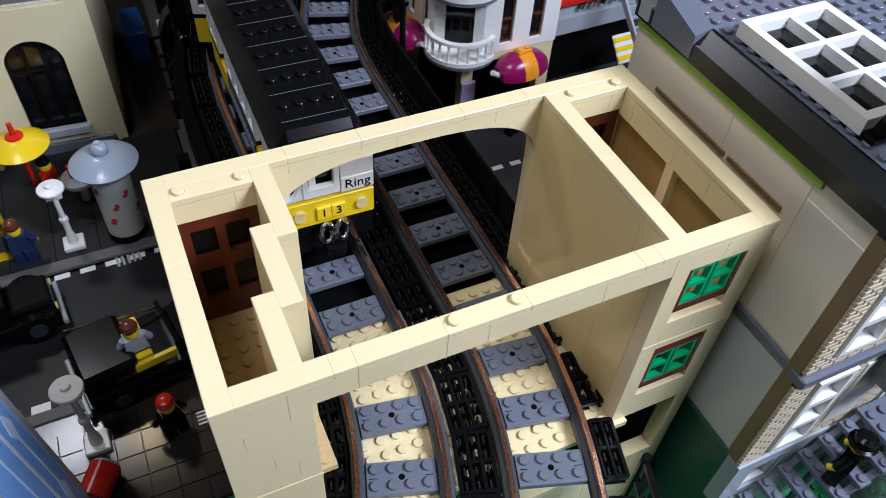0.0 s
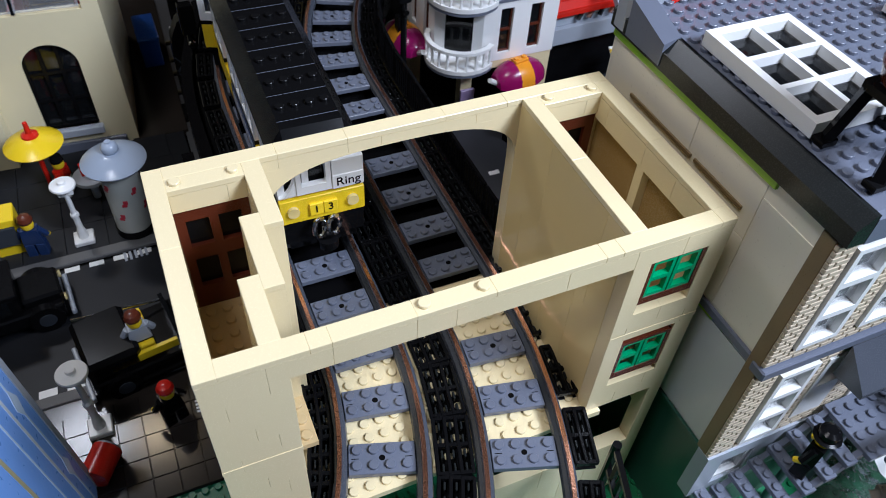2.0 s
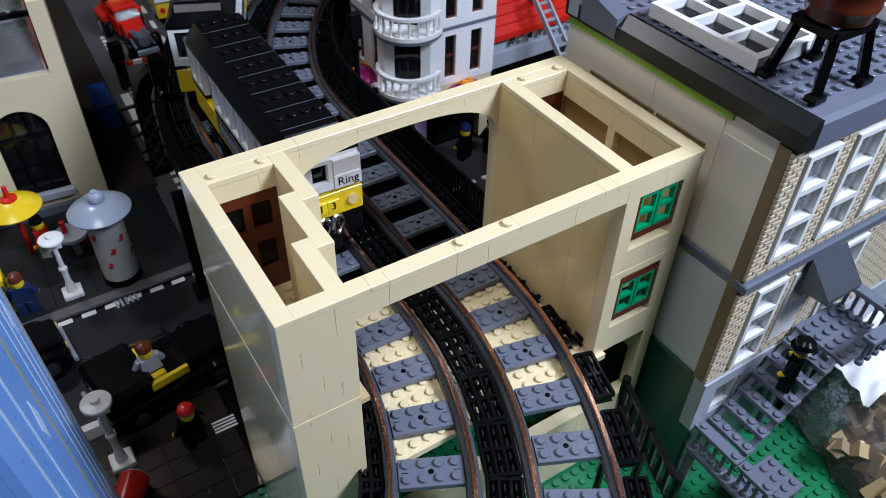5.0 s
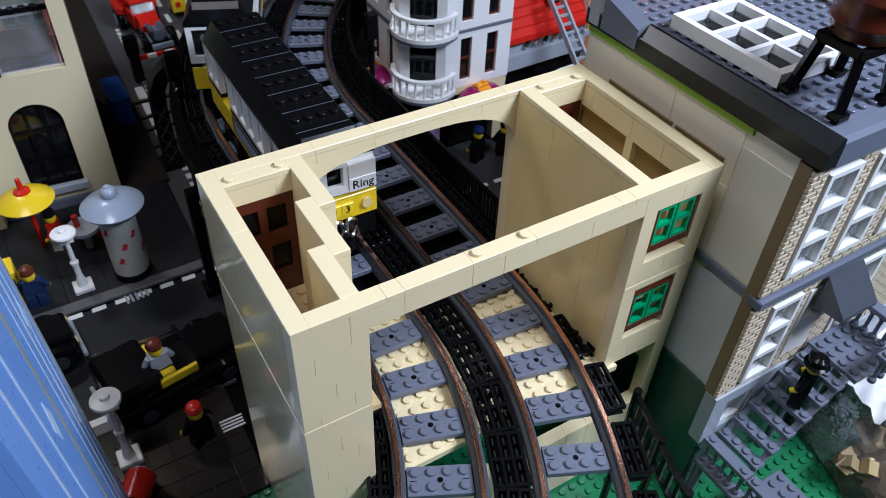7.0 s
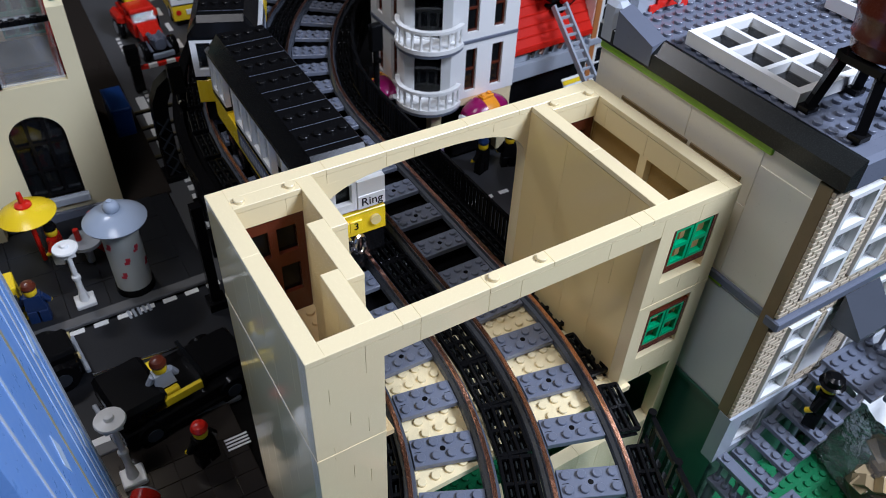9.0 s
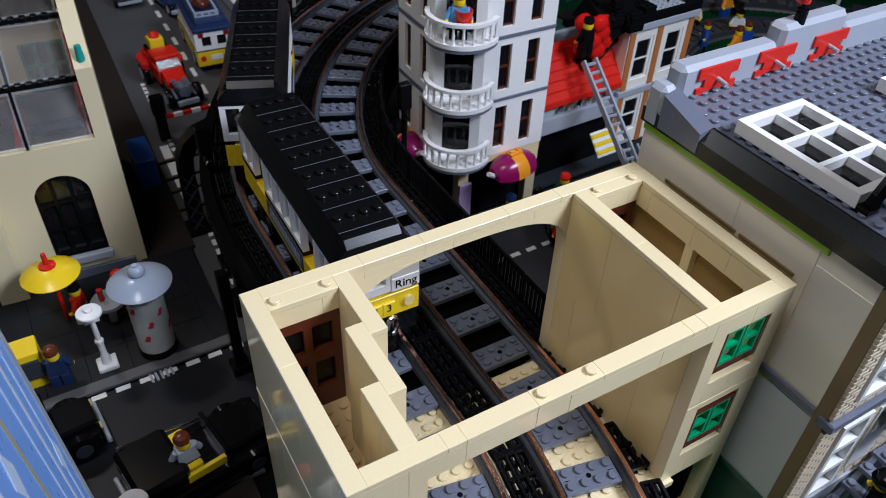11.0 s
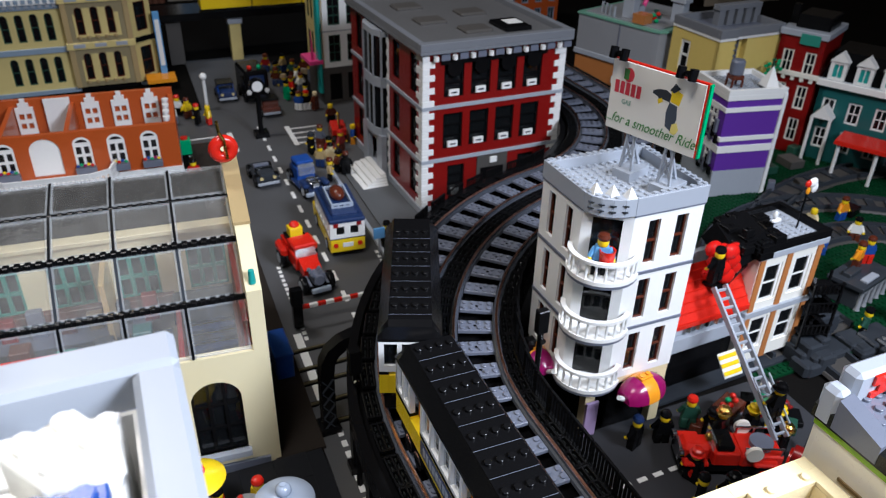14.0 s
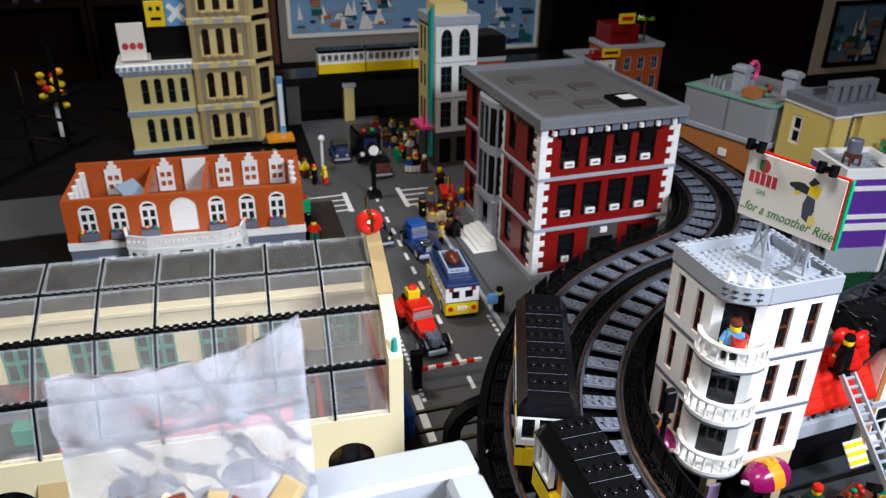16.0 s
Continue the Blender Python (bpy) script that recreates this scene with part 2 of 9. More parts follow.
# ---- materials ----
def plastic(name, colour, rough=0.3, vary=0.06, grain=0.012, dirt=0.0, scale=90.0, coat=0.0):
    """Moulded plastic: a little uneven in tone, piece by piece and within each, with faint moulding waves and scuffs."""
    mat = bpy.data.materials.new(name)
    mat.use_nodes = True
    nt, nodes = mat.node_tree, mat.node_tree.nodes
    bsdf = nodes["Principled BSDF"]
    co, info = nodes.new("ShaderNodeTexCoord"), nodes.new("ShaderNodeObjectInfo")
    big, fine = nodes.new("ShaderNodeTexNoise"), nodes.new("ShaderNodeTexNoise")
    big.inputs["Scale"].default_value, big.inputs["Detail"].default_value = scale, 3
    fine.inputs["Scale"].default_value, fine.inputs["Detail"].default_value = scale * 22, 4
    for q in (big, fine):
        nt.links.new(co.outputs["Object"], q.inputs["Vector"])
    tone = nodes.new("ShaderNodeMath")
    tone.operation = "MULTIPLY_ADD"
    tone.inputs[1].default_value, tone.inputs[2].default_value = vary * 2, 1 - vary
    mixed = nodes.new("ShaderNodeMath")
    mixed.operation = "MULTIPLY_ADD"
    mixed.inputs[1].default_value = 0.45
    nt.links.new(info.outputs["Random"], mixed.inputs[0])
    half = nodes.new("ShaderNodeMath")
    half.operation = "MULTIPLY"
    half.inputs[1].default_value = 0.55
    nt.links.new(big.outputs["Fac"], half.inputs[0])
    nt.links.new(half.outputs[0], mixed.inputs[2])
    nt.links.new(mixed.outputs[0], tone.inputs[0])
    hsv = nodes.new("ShaderNodeHueSaturation")
    hsv.inputs["Color"].default_value = (*colour, 1)
    nt.links.new(tone.outputs[0], hsv.inputs["Value"])
    nt.links.new(hsv.outputs[0], bsdf.inputs["Base Color"])
    rr = nodes.new("ShaderNodeMath")
    rr.operation = "MULTIPLY_ADD"
    rr.inputs[1].default_value, rr.inputs[2].default_value = 0.22, rough - 0.1
    nt.links.new(fine.outputs["Fac"], rr.inputs[0])
    nt.links.new(rr.outputs[0], bsdf.inputs["Roughness"])
    bump = nodes.new("ShaderNodeBump")
    bump.inputs["Strength"].default_value, bump.inputs["Distance"].default_value = grain * 6, 0.0004
    nt.links.new(big.outputs["Fac"], bump.inputs["Height"])
    nt.links.new(bump.outputs[0], bsdf.inputs["Normal"])
    bsdf.inputs["Coat Weight"].default_value = coat
    return mat


def clear(name, colour, rough=0.05, alpha=0.25):
    mat = bpy.data.materials.new(name)
    mat.use_nodes = True
    nt, nodes = mat.node_tree, mat.node_tree.nodes
    bsdf = nodes["Principled BSDF"]
    bsdf.inputs["Base Color"].default_value = (*colour, 1)
    bsdf.inputs["Roughness"].default_value = rough
    co, fine = nodes.new("ShaderNodeTexCoord"), nodes.new("ShaderNodeTexNoise")
    fine.inputs["Scale"].default_value = 60
    nt.links.new(co.outputs["Object"], fine.inputs["Vector"])
    ramp = nodes.new("ShaderNodeMath")
    ramp.operation = "MULTIPLY_ADD"
    ramp.inputs[1].default_value, ramp.inputs[2].default_value = 0.2, alpha - 0.1
    nt.links.new(fine.outputs["Fac"], ramp.inputs[0])
    nt.links.new(ramp.outputs[0], bsdf.inputs["Alpha"])
    bump = nodes.new("ShaderNodeBump")
    bump.inputs["Strength"].default_value, bump.inputs["Distance"].default_value = 0.15, 0.0006
    nt.links.new(fine.outputs["Fac"], bump.inputs["Height"])
    nt.links.new(bump.outputs[0], bsdf.inputs["Normal"])
    return mat


def film(name, colour, haze, rough, crease, scale):
    """Thin clear plastic: mostly see-through, a little milky, with a gloss that grows towards grazing."""
    mat = bpy.data.materials.new(name)
    mat.use_nodes = True
    nt, nodes = mat.node_tree, mat.node_tree.nodes
    nodes.remove(nodes["Principled BSDF"])
    co, waves = nodes.new("ShaderNodeTexCoord"), nodes.new("ShaderNodeTexNoise")
    waves.inputs["Scale"].default_value, waves.inputs["Detail"].default_value = scale, 4
    nt.links.new(co.outputs["Object"], waves.inputs["Vector"])
    bump = nodes.new("ShaderNodeBump")
    bump.inputs["Strength"].default_value, bump.inputs["Distance"].default_value = crease, 0.002
    nt.links.new(waves.outputs["Fac"], bump.inputs["Height"])
    see, milk, shine = nodes.new("ShaderNodeBsdfTransparent"), nodes.new("ShaderNodeBsdfDiffuse"), nodes.new("ShaderNodeBsdfGlossy")
    milk.inputs["Color"].default_value = (*colour, 1)
    shine.inputs["Roughness"].default_value = rough
    amount = nodes.new("ShaderNodeMath")
    amount.operation = "MULTIPLY_ADD"
    amount.inputs[1].default_value, amount.inputs[2].default_value = haze, haze * 0.5
    nt.links.new(waves.outputs["Fac"], amount.inputs[0])
    body, skin = nodes.new("ShaderNodeMixShader"), nodes.new("ShaderNodeMixShader")
    nt.links.new(amount.outputs[0], body.inputs[0])
    nt.links.new(see.outputs[0], body.inputs[1])
    nt.links.new(milk.outputs[0], body.inputs[2])
    edge = nodes.new("ShaderNodeFresnel")
    edge.inputs["IOR"].default_value = 1.5
    nt.links.new(edge.outputs[0], skin.inputs[0])
    nt.links.new(body.outputs[0], skin.inputs[1])
    nt.links.new(shine.outputs[0], skin.inputs[2])
    for q in (milk, shine, edge):
        nt.links.new(bump.outputs[0], q.inputs["Normal"])
    nt.links.new(skin.outputs[0], nodes["Material Output"].inputs["Surface"])
    return mat


def metal(name, colour, rough=0.3):
    mat = plastic(name, colour, rough, 0.1)
    mat.node_tree.nodes["Principled BSDF"].inputs["Metallic"].default_value = 1.0
    return mat


TAN = plastic("tan_plastic", (0.785, 0.665, 0.40), 0.24, 0.02)
# same tan as TAN, paled: how light falls on the brewery is in the colour
TAN_PALED = plastic("light_paled_tan_plastic", (0.77, 0.685, 0.44), 0.3, 0.03)
TAN_DK = plastic("dark_tan_plastic", (0.32, 0.24, 0.13), 0.3)
BRICK_TAN = plastic("brick_tan_plastic", (0.55, 0.46, 0.33), 0.3, 0.14)
WHITE = plastic("white_plastic", (0.82, 0.82, 0.80), 0.28, 0.03)
OLD_WHITE = plastic("yellowed_white_plastic", (0.84, 0.82, 0.74), 0.3, 0.08, scale=25)
LGREY = plastic("light_grey_plastic", (0.36, 0.39, 0.44), 0.3)
DGREY = plastic("dark_bluish_grey_plastic", (0.135, 0.15, 0.195), 0.3, 0.08)
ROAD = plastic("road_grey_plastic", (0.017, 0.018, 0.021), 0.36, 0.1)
TILE_DK = plastic("pavement_tile_plastic", (0.03, 0.025, 0.021), 0.13, 0.16)
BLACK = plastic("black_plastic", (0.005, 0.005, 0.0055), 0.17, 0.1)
GLOSS_BLACK = plastic("glossy_black_plastic", (0.006, 0.006, 0.0065), 0.2, 0.1)
GREEN = plastic("green_baseplate_plastic", (0.012, 0.17, 0.06), 0.35)
GREEN_BR = plastic("bright_green_plastic", (0.0, 0.36, 0.14), 0.3)
GREEN_DK = plastic("dark_green_plastic", (0.02, 0.075, 0.05), 0.3)
LIME = plastic("lime_plastic", (0.25, 0.48, 0.02), 0.3)
RED = plastic("red_plastic", (0.62, 0.018, 0.008), 0.25)
RED_DK = plastic("dark_red_plastic", (0.215, 0.006, 0.005), 0.28)
ORANGE_DK = plastic("dark_orange_plastic", (0.46, 0.085, 0.016), 0.3)
ORANGE = plastic("orange_plastic", (0.85, 0.32, 0.015), 0.3)
BROWN = plastic("reddish_brown_plastic", (0.10, 0.022, 0.010), 0.25)
YELLOW = plastic("yellow_plastic", (0.85, 0.60, 0.01), 0.25)
BLUE = plastic("blue_plastic", (0.015, 0.07, 0.32), 0.28)
MAGENTA = plastic("magenta_plastic", (0.28, 0.006, 0.10), 0.22)
PURPLE = plastic("purple_plastic", (0.12, 0.035, 0.33), 0.3)
TEAL = plastic("teal_plastic", (0.02, 0.33, 0.30), 0.3)
SAND = plastic("sand_green_plastic", (0.16, 0.36, 0.27), 0.3)
PALE_YELLOW = plastic("pale_yellow_plastic", (0.75, 0.58, 0.17), 0.3)
NOUGAT = plastic("nougat_plastic", (0.45, 0.17, 0.05), 0.3)
COPPER = metal("copper_rail_metal", (0.85, 0.42, 0.28), 0.26)
CHROME = metal("chrome_metal", (0.6, 0.6, 0.62), 0.15)
GOLD = metal("gold_metal", (0.7, 0.45, 0.1), 0.25)
RED_CLEAR = clear("translucent_red_plastic", (0.75, 0.015, 0.01), 0.08, 0.75)
HEADLIGHT = clear("clear_headlight_plastic", (0.9, 0.75, 0.35), 0.08, 0.6)
GLASS = clear("clear_plastic_pane", (0.55, 0.58, 0.6), 0.04, 0.2)
GLASS_DK = clear("smoked_plastic_pane", (0.008, 0.009, 0.01), 0.05, 0.8)
PALE_GREY = plastic("pale_grey_plastic", (0.55, 0.57, 0.55), 0.25, 0.05)
# dark backing that paints the shade into the joints between bricks
JOINT_SHADE = plastic("shaded_joint_plastic", (0.10, 0.08, 0.055), 0.4)
CHARCOAL = plastic("charcoal_cornice_plastic", (0.014, 0.016, 0.016), 0.25, 0.1)
DARKEST = plastic("dark_iron_grey_plastic", (0.035, 0.04, 0.048), 0.22, 0.12)
RAIL_GREY = plastic("dark_rail_grey_plastic", (0.06, 0.067, 0.083), 0.25, 0.1)
FROST = plastic("worn_clear_tray", (0.36, 0.39, 0.44), 0.35, 0.06, scale=12)
LILAC = plastic("lilac_plastic", (0.42, 0.30, 0.50), 0.35)
BOARD = plastic("printed_board_paper", (0.80, 0.77, 0.70), 0.55, 0.04, scale=20)
GREEN_INK = plastic("green_ink", (0.06, 0.22, 0.05), 0.6)
SLATE_INK = plastic("slate_blue_ink", (0.05, 0.065, 0.09), 0.6)
PALE_INK = plastic("pale_yellow_ink", (0.80, 0.68, 0.18), 0.6)
RED_INK = plastic("red_ink", (0.55, 0.03, 0.05), 0.6)
TAN_MID = plastic("medium_tan_plastic", (0.42, 0.31, 0.15), 0.3, 0.08)
# the milky share stands in for pale ceiling reflections in clear panes
ROOF_GLASS = film("hazed_clear_roof_panel", (0.75, 0.73, 0.68), 0.08, 0.04, 0.12, 60)
ROOF_GREY = plastic("roof_tile_grey", (0.10, 0.10, 0.102), 0.45, 0.12, scale=30)
DARK_TILE = plastic("dark_stone_plastic", (0.07, 0.065, 0.06), 0.5)
SAND_BLUE = plastic("sand_blue_plastic", (0.25, 0.33, 0.42), 0.3)
CREAM = plastic("cream_yellow_plastic", (0.66, 0.54, 0.22), 0.35)
PINK = plastic("pink_plastic", (0.75, 0.06, 0.25), 0.35)
BLUE_SKY = plastic("medium_blue_plastic", (0.12, 0.33, 0.62), 0.3)
TEAL_DK = plastic("dark_teal_plastic", (0.015, 0.11, 0.11), 0.3)
BLUE_DK = plastic("dark_blue_plastic", (0.012, 0.03, 0.10), 0.28)
LGREY_BL = plastic("bluish_grey_dish_plastic", (0.36, 0.42, 0.52), 0.2, 0.04)
DRUM_WHITE = plastic("off_white_drum_plastic", (0.55, 0.56, 0.50), 0.3, 0.05)
PRINT_BLUE = plastic("printed_blue_card", (0.20, 0.38, 0.82), 0.3, 0.12, scale=10)
PRINT_PALE = plastic("printed_pale_line", (0.55, 0.66, 0.82), 0.35, 0.06)
PRINT_WARM = plastic("printed_white_line", (0.62, 0.66, 0.72), 0.35, 0.06)
PRINT_GOLD = plastic("printed_dull_gold_line", (0.42, 0.36, 0.20), 0.35, 0.06)
FILM = film("crumpled_clear_film", (0.66, 0.68, 0.78), 0.31, 0.2, 0.3, 60)
FILM_CLEAR = film("thin_clear_film", (0.7, 0.72, 0.75), 0.07, 0.1, 1.0, 60)
SIDE_CREAM = plastic("stained_cream_panel", (0.84, 0.78, 0.62), 0.3, 0.12, scale=22)
POST_BROWN = plastic("dark_olive_brown_plastic", (0.19, 0.13, 0.06), 0.3, 0.2)
STREET_GREY = plastic("street_paving_grey", (0.10, 0.105, 0.11), 0.35, 0.1, scale=30)
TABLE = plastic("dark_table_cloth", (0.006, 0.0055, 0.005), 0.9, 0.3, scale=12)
ASPHALT = plastic("grey_street_plate_plastic", (0.082, 0.083, 0.086), 0.4, 0.12, scale=25)
# street grey taken darker than ASPHALT to hold the shade beyond the arch
SHADED_ROAD = plastic("shaded_street_plastic", (0.04, 0.041, 0.046), 0.36, 0.14, scale=25)
PINE = plastic("dull_green_frame_plastic", (0.03, 0.24, 0.18), 0.32)
# GREEN at about a quarter: the light's falloff over the park is in the colour
DIMMED_GREEN = plastic("dimmed_park_green_plastic", (0.003, 0.04, 0.014), 0.45, 0.3, scale=9)
for dull, gloss in ((BLACK, 0.12), (GLOSS_BLACK, 0.25), (CHARCOAL, 0.25), (ROAD, 0.15), (TILE_DK, 0.22), (DARKEST, 0.14), (TABLE, 0.05), (STREET_GREY, 0.2), (DIMMED_GREEN, 0.1), (ASPHALT, 0.2), (SHADED_ROAD, 0.2)):
    dull.node_tree.nodes["Principled BSDF"].inputs["Specular IOR Level"].default_value = gloss

# ---- ground, roads, room ----
solo("ground", Mesh().box(-420, -260, -3, 420, 298, -0.45), TABLE, "dark tabletop under the model town", "table", kind="structure")
# green baseplates
def baseplate(x0, y0, nx, ny, mat, label, z=0.0, skip=()):
    m = Mesh().box(x0, y0, z - 0.4, x0 + nx, y0 + ny, z)
    m.studs(x0, y0, z, nx, ny, 8, skip)
    return solo("ground_baseplate", m, mat, label, "baseplate", kind="structure")

baseplate(-8, -20, 40, 32, GREEN, "green studded baseplate below the railway gatehouse")
baseplate(32, -28, 40, 24, GREEN, "green studded baseplate beside the brick house")
baseplate(63, 46, 96, 64, DIMMED_GREEN, "green studded baseplate of the park, dimmed in colour")
solo("road_cross", Mesh().box(-90, 24, -0.4, 30, 38.9, 0.0).laid(), ROAD, "dark grey cross street with white edge dashes", "road", kind="structure")
solo("road_main", Mesh().box(2, 38, -0.4, 27, 230, -0.004).laid(), ASPHALT, "dark grey main street with white dashed centre line", "road", kind="structure")
solo("road_fire", Mesh().box(30, 24, -0.4, 64, 46, 0.004).laid(), SHADED_ROAD, "dark grey street in front of the white corner tower", "road", kind="structure")
solo("road_back", Mesh().box(-80, 160, -0.4, 90, 184, 0.004).laid(), ASPHALT, "dark grey street crossing behind the red brick house", "road", kind="structure")
def paving(name, x0, y0, x1, y1, z, mat, label, step=2.0, gap=0.05):
    base = solo(name, Mesh().box(x0, y0, -0.4, x1, y1, z - 0.12), mat, label, "pavement", kind="structure")
    m = Mesh().cbox(0, 0, 0, step - gap, step - gap, 0.12, 0.03)
    me = m.data("paving_tile", [mat])
    for i in range(int((x1 - x0) / step)):
        for j in range(int((y1 - y0) / step)):
            again("paving_tile", me, base, at(x0 + i * step, y0 + j * step, z - 0.12))
    return base
paving("pavement_near", -26, 11.9, 0, 23.9, 0.4, TILE_DK, "dark grey tiled pavement by the gatehouse")
paving("pavement_plaza", -18, 40.7, 4, 56.7, 0.4, ROAD, "dark grey tiled plaza before the tan brewery", 4.0)
solo("pavement_west", Mesh().box(-4, 56, -0.4, 2.2, 160, 0.35).laid(), TILE_DK, "dark grey pavement along the tan brewery", "pavement", kind="structure")
solo("pavement_east", Mesh().box(26, 90, -0.4, 72, 160, 0.35).laid(), STREET_GREY, "grey pavement round the red brick house", "pavement", kind="structure")
m = Mesh()
for i in range(11):
    m.box(-24.4 + i * 2.3, 24.4, 0, -22.9 + i * 2.3, 25.2, 0.02)
for i in range(12):
    m.box(-24 + i * 2.3, 38.2, 0, -22.6 + i * 2.3, 38.8, 0.02)
for i in range(16):
    m.box(13, 66 + i * 6.5, 0, 13.7, 69.2 + i * 6.5, 0.02)
    m.box(4.6, 78 + i * 1.4, 0, 5.2, 78.9 + i * 1.4, 0.02)
for i in range(16):
    m.box(22.2, 74 + i * 1.6, 0, 22.8, 75 + i * 1.6, 0.02)
for i in range(7):
    m.box(5.3 + i * 1.8, 40.3, 0.0, 6.3 + i * 1.8, 44.4, 0.03)
for i in range(9):
    m.box(4.2, 42 + i * 1.9, 0.0, 4.9, 43.1 + i * 1.9, 0.03)
for i in range(6):
    m.box(31 + i * 2.3, 36.6, 0.004, 32.3 + i * 2.3, 37.2, 0.03)
m.box(5.4, 152.6, 0.004, 6.6, 165, 0.03).box(19.4, 151.6, 0.004, 20.6, 164.4, 0.03).box(3.2, 58, 0, 4.4, 80, 0.02)
for i in range(4):
    m.box(-4.6, 153.6 + i * 3.2, 0.004, 5.4, 154.2 + i * 3.2, 0.03)
    m.box(20.6, 152.4 + i * 3.2, 0.004, 28, 153.0 + i * 3.2, 0.03)
solo("road_marking", m.laid(), WHITE, "white painted road dashes and crossing bars", "road marking", kind="structure")
solo("kerb", Mesh().cbox(-26, 23, 0, 0, 24.2, 0.45, 0.1).laid(), ROOF_GREY, "grey kerb along the near pavement", "kerb", kind="structure")
solo("kerb", Mesh().cbox(23.3, 84, 0, 24.2, 150, 0.4, 0.1).laid(), LGREY, "light grey kerb strip beside the main street", "kerb", kind="structure")
solo("kerb", Mesh().cbox(-24, 39.0, 0, 2, 40.3, 0.4, 0.1).laid(), ROOF_GREY, "grey kerb stones along the plaza", "kerb", kind="structure")

# the room round the table
def room_wall(name, x0, y0, x1, y1, mat, label, z0=-3, z1=245):
    solo(name, Mesh().box(x0, y0, z0, x1, y1, z1), mat, label, "wall", kind="structure")

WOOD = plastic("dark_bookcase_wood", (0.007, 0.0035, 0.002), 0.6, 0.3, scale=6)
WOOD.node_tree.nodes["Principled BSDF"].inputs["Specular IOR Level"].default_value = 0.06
# walls and ceiling far darker than pale paint, to hold down bounced light
PAINT = plastic("dimmed_wall_paint", (0.22, 0.20, 0.17), 0.7, 0.05, scale=8)
# cream wall brightened in colour where too little lamp light arrives
BRIGHTENED_PAINT = plastic("brightened_cream_wall_paint", (0.66, 0.58, 0.47), 0.7, 0.06, scale=8)
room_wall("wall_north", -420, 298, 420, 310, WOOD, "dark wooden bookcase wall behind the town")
room_wall("wall_south", -420, -272, 420, -260, PAINT, "plain unseen wall behind the camera, dimmed against bounce")
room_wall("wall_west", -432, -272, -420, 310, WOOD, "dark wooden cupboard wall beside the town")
room_wall("wall_east", 420, -272, 432, 310, PAINT, "plain wall beside the town, dimmed against bounce")
solo("ceiling", Mesh().box(-432, -272, 245, 432, 310, 257), PAINT, "plain unseen ceiling of the room, dimmed against bounce", "ceiling", kind="structure")
POSTER = plastic("blue_poster_print", (0.16, 0.30, 0.48), 0.5, 0.55, scale=14)
CURTAIN = plastic("brown_curtain_cloth", (0.10, 0.035, 0.018), 0.8, 0.3, scale=30)
def picture(x0, x1, z0, z1, mat, frame, label, y=297.2):
    p = thing("wall_picture", label, "picture", x0, y, z0)
    part("picture_frame", Mesh().wall(x1 - x0, 0.7, 0, z1 - z0, [(1.5, x1 - x0 - 1.5, 1.5, z1 - z0 - 1.5)]), frame, p)
    part("print", Mesh().box(1.4, 0.3, 1.4, x1 - x0 - 1.4, 0.5, z1 - z0 - 1.4), mat, p)
picture(16, 78, 9, 52, POSTER, OLD_WHITE, "large pale blue harbour print in a white frame")
picture(82, 122, 0.2, 40, POSTER, OLD_WHITE, "blue print of boats in a white frame")
picture(211.5, 237.5, 2.4, 27, POSTER, WOOD, "pale seascape painting in a dark wooden frame", 227.2)
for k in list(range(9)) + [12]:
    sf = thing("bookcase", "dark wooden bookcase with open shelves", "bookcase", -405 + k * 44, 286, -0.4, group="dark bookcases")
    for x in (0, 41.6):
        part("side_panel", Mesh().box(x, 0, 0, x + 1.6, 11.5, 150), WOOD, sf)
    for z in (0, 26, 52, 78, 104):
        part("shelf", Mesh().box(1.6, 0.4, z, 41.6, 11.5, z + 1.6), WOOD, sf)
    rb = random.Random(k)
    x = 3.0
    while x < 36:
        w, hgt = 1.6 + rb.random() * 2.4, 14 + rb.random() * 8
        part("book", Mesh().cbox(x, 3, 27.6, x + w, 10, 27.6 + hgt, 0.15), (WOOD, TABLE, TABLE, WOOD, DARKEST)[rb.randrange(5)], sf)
        x += w + 0.1 + (5 if rb.random() < 0.12 else 0)
solo("wall_pale_strip", Mesh().box(13, 297.7, -3, 128, 298, 60), PAINT, "dimmed painted wall strip between bookcases", "wall", kind="structure")
solo("wall_dark_side", Mesh().box(203, 228.1, -3, 206, 298, 244), WOOD, "dark wooden cupboard side beside the painting", "wall", kind="structure")
solo("wall_pale_corner", Mesh().box(206, 228, -3, 420, 231, 244), BRIGHTENED_PAINT, "pale wall corner behind the park, colour brightened for missing light", "wall", kind="structure")
rq = random.Random(12)
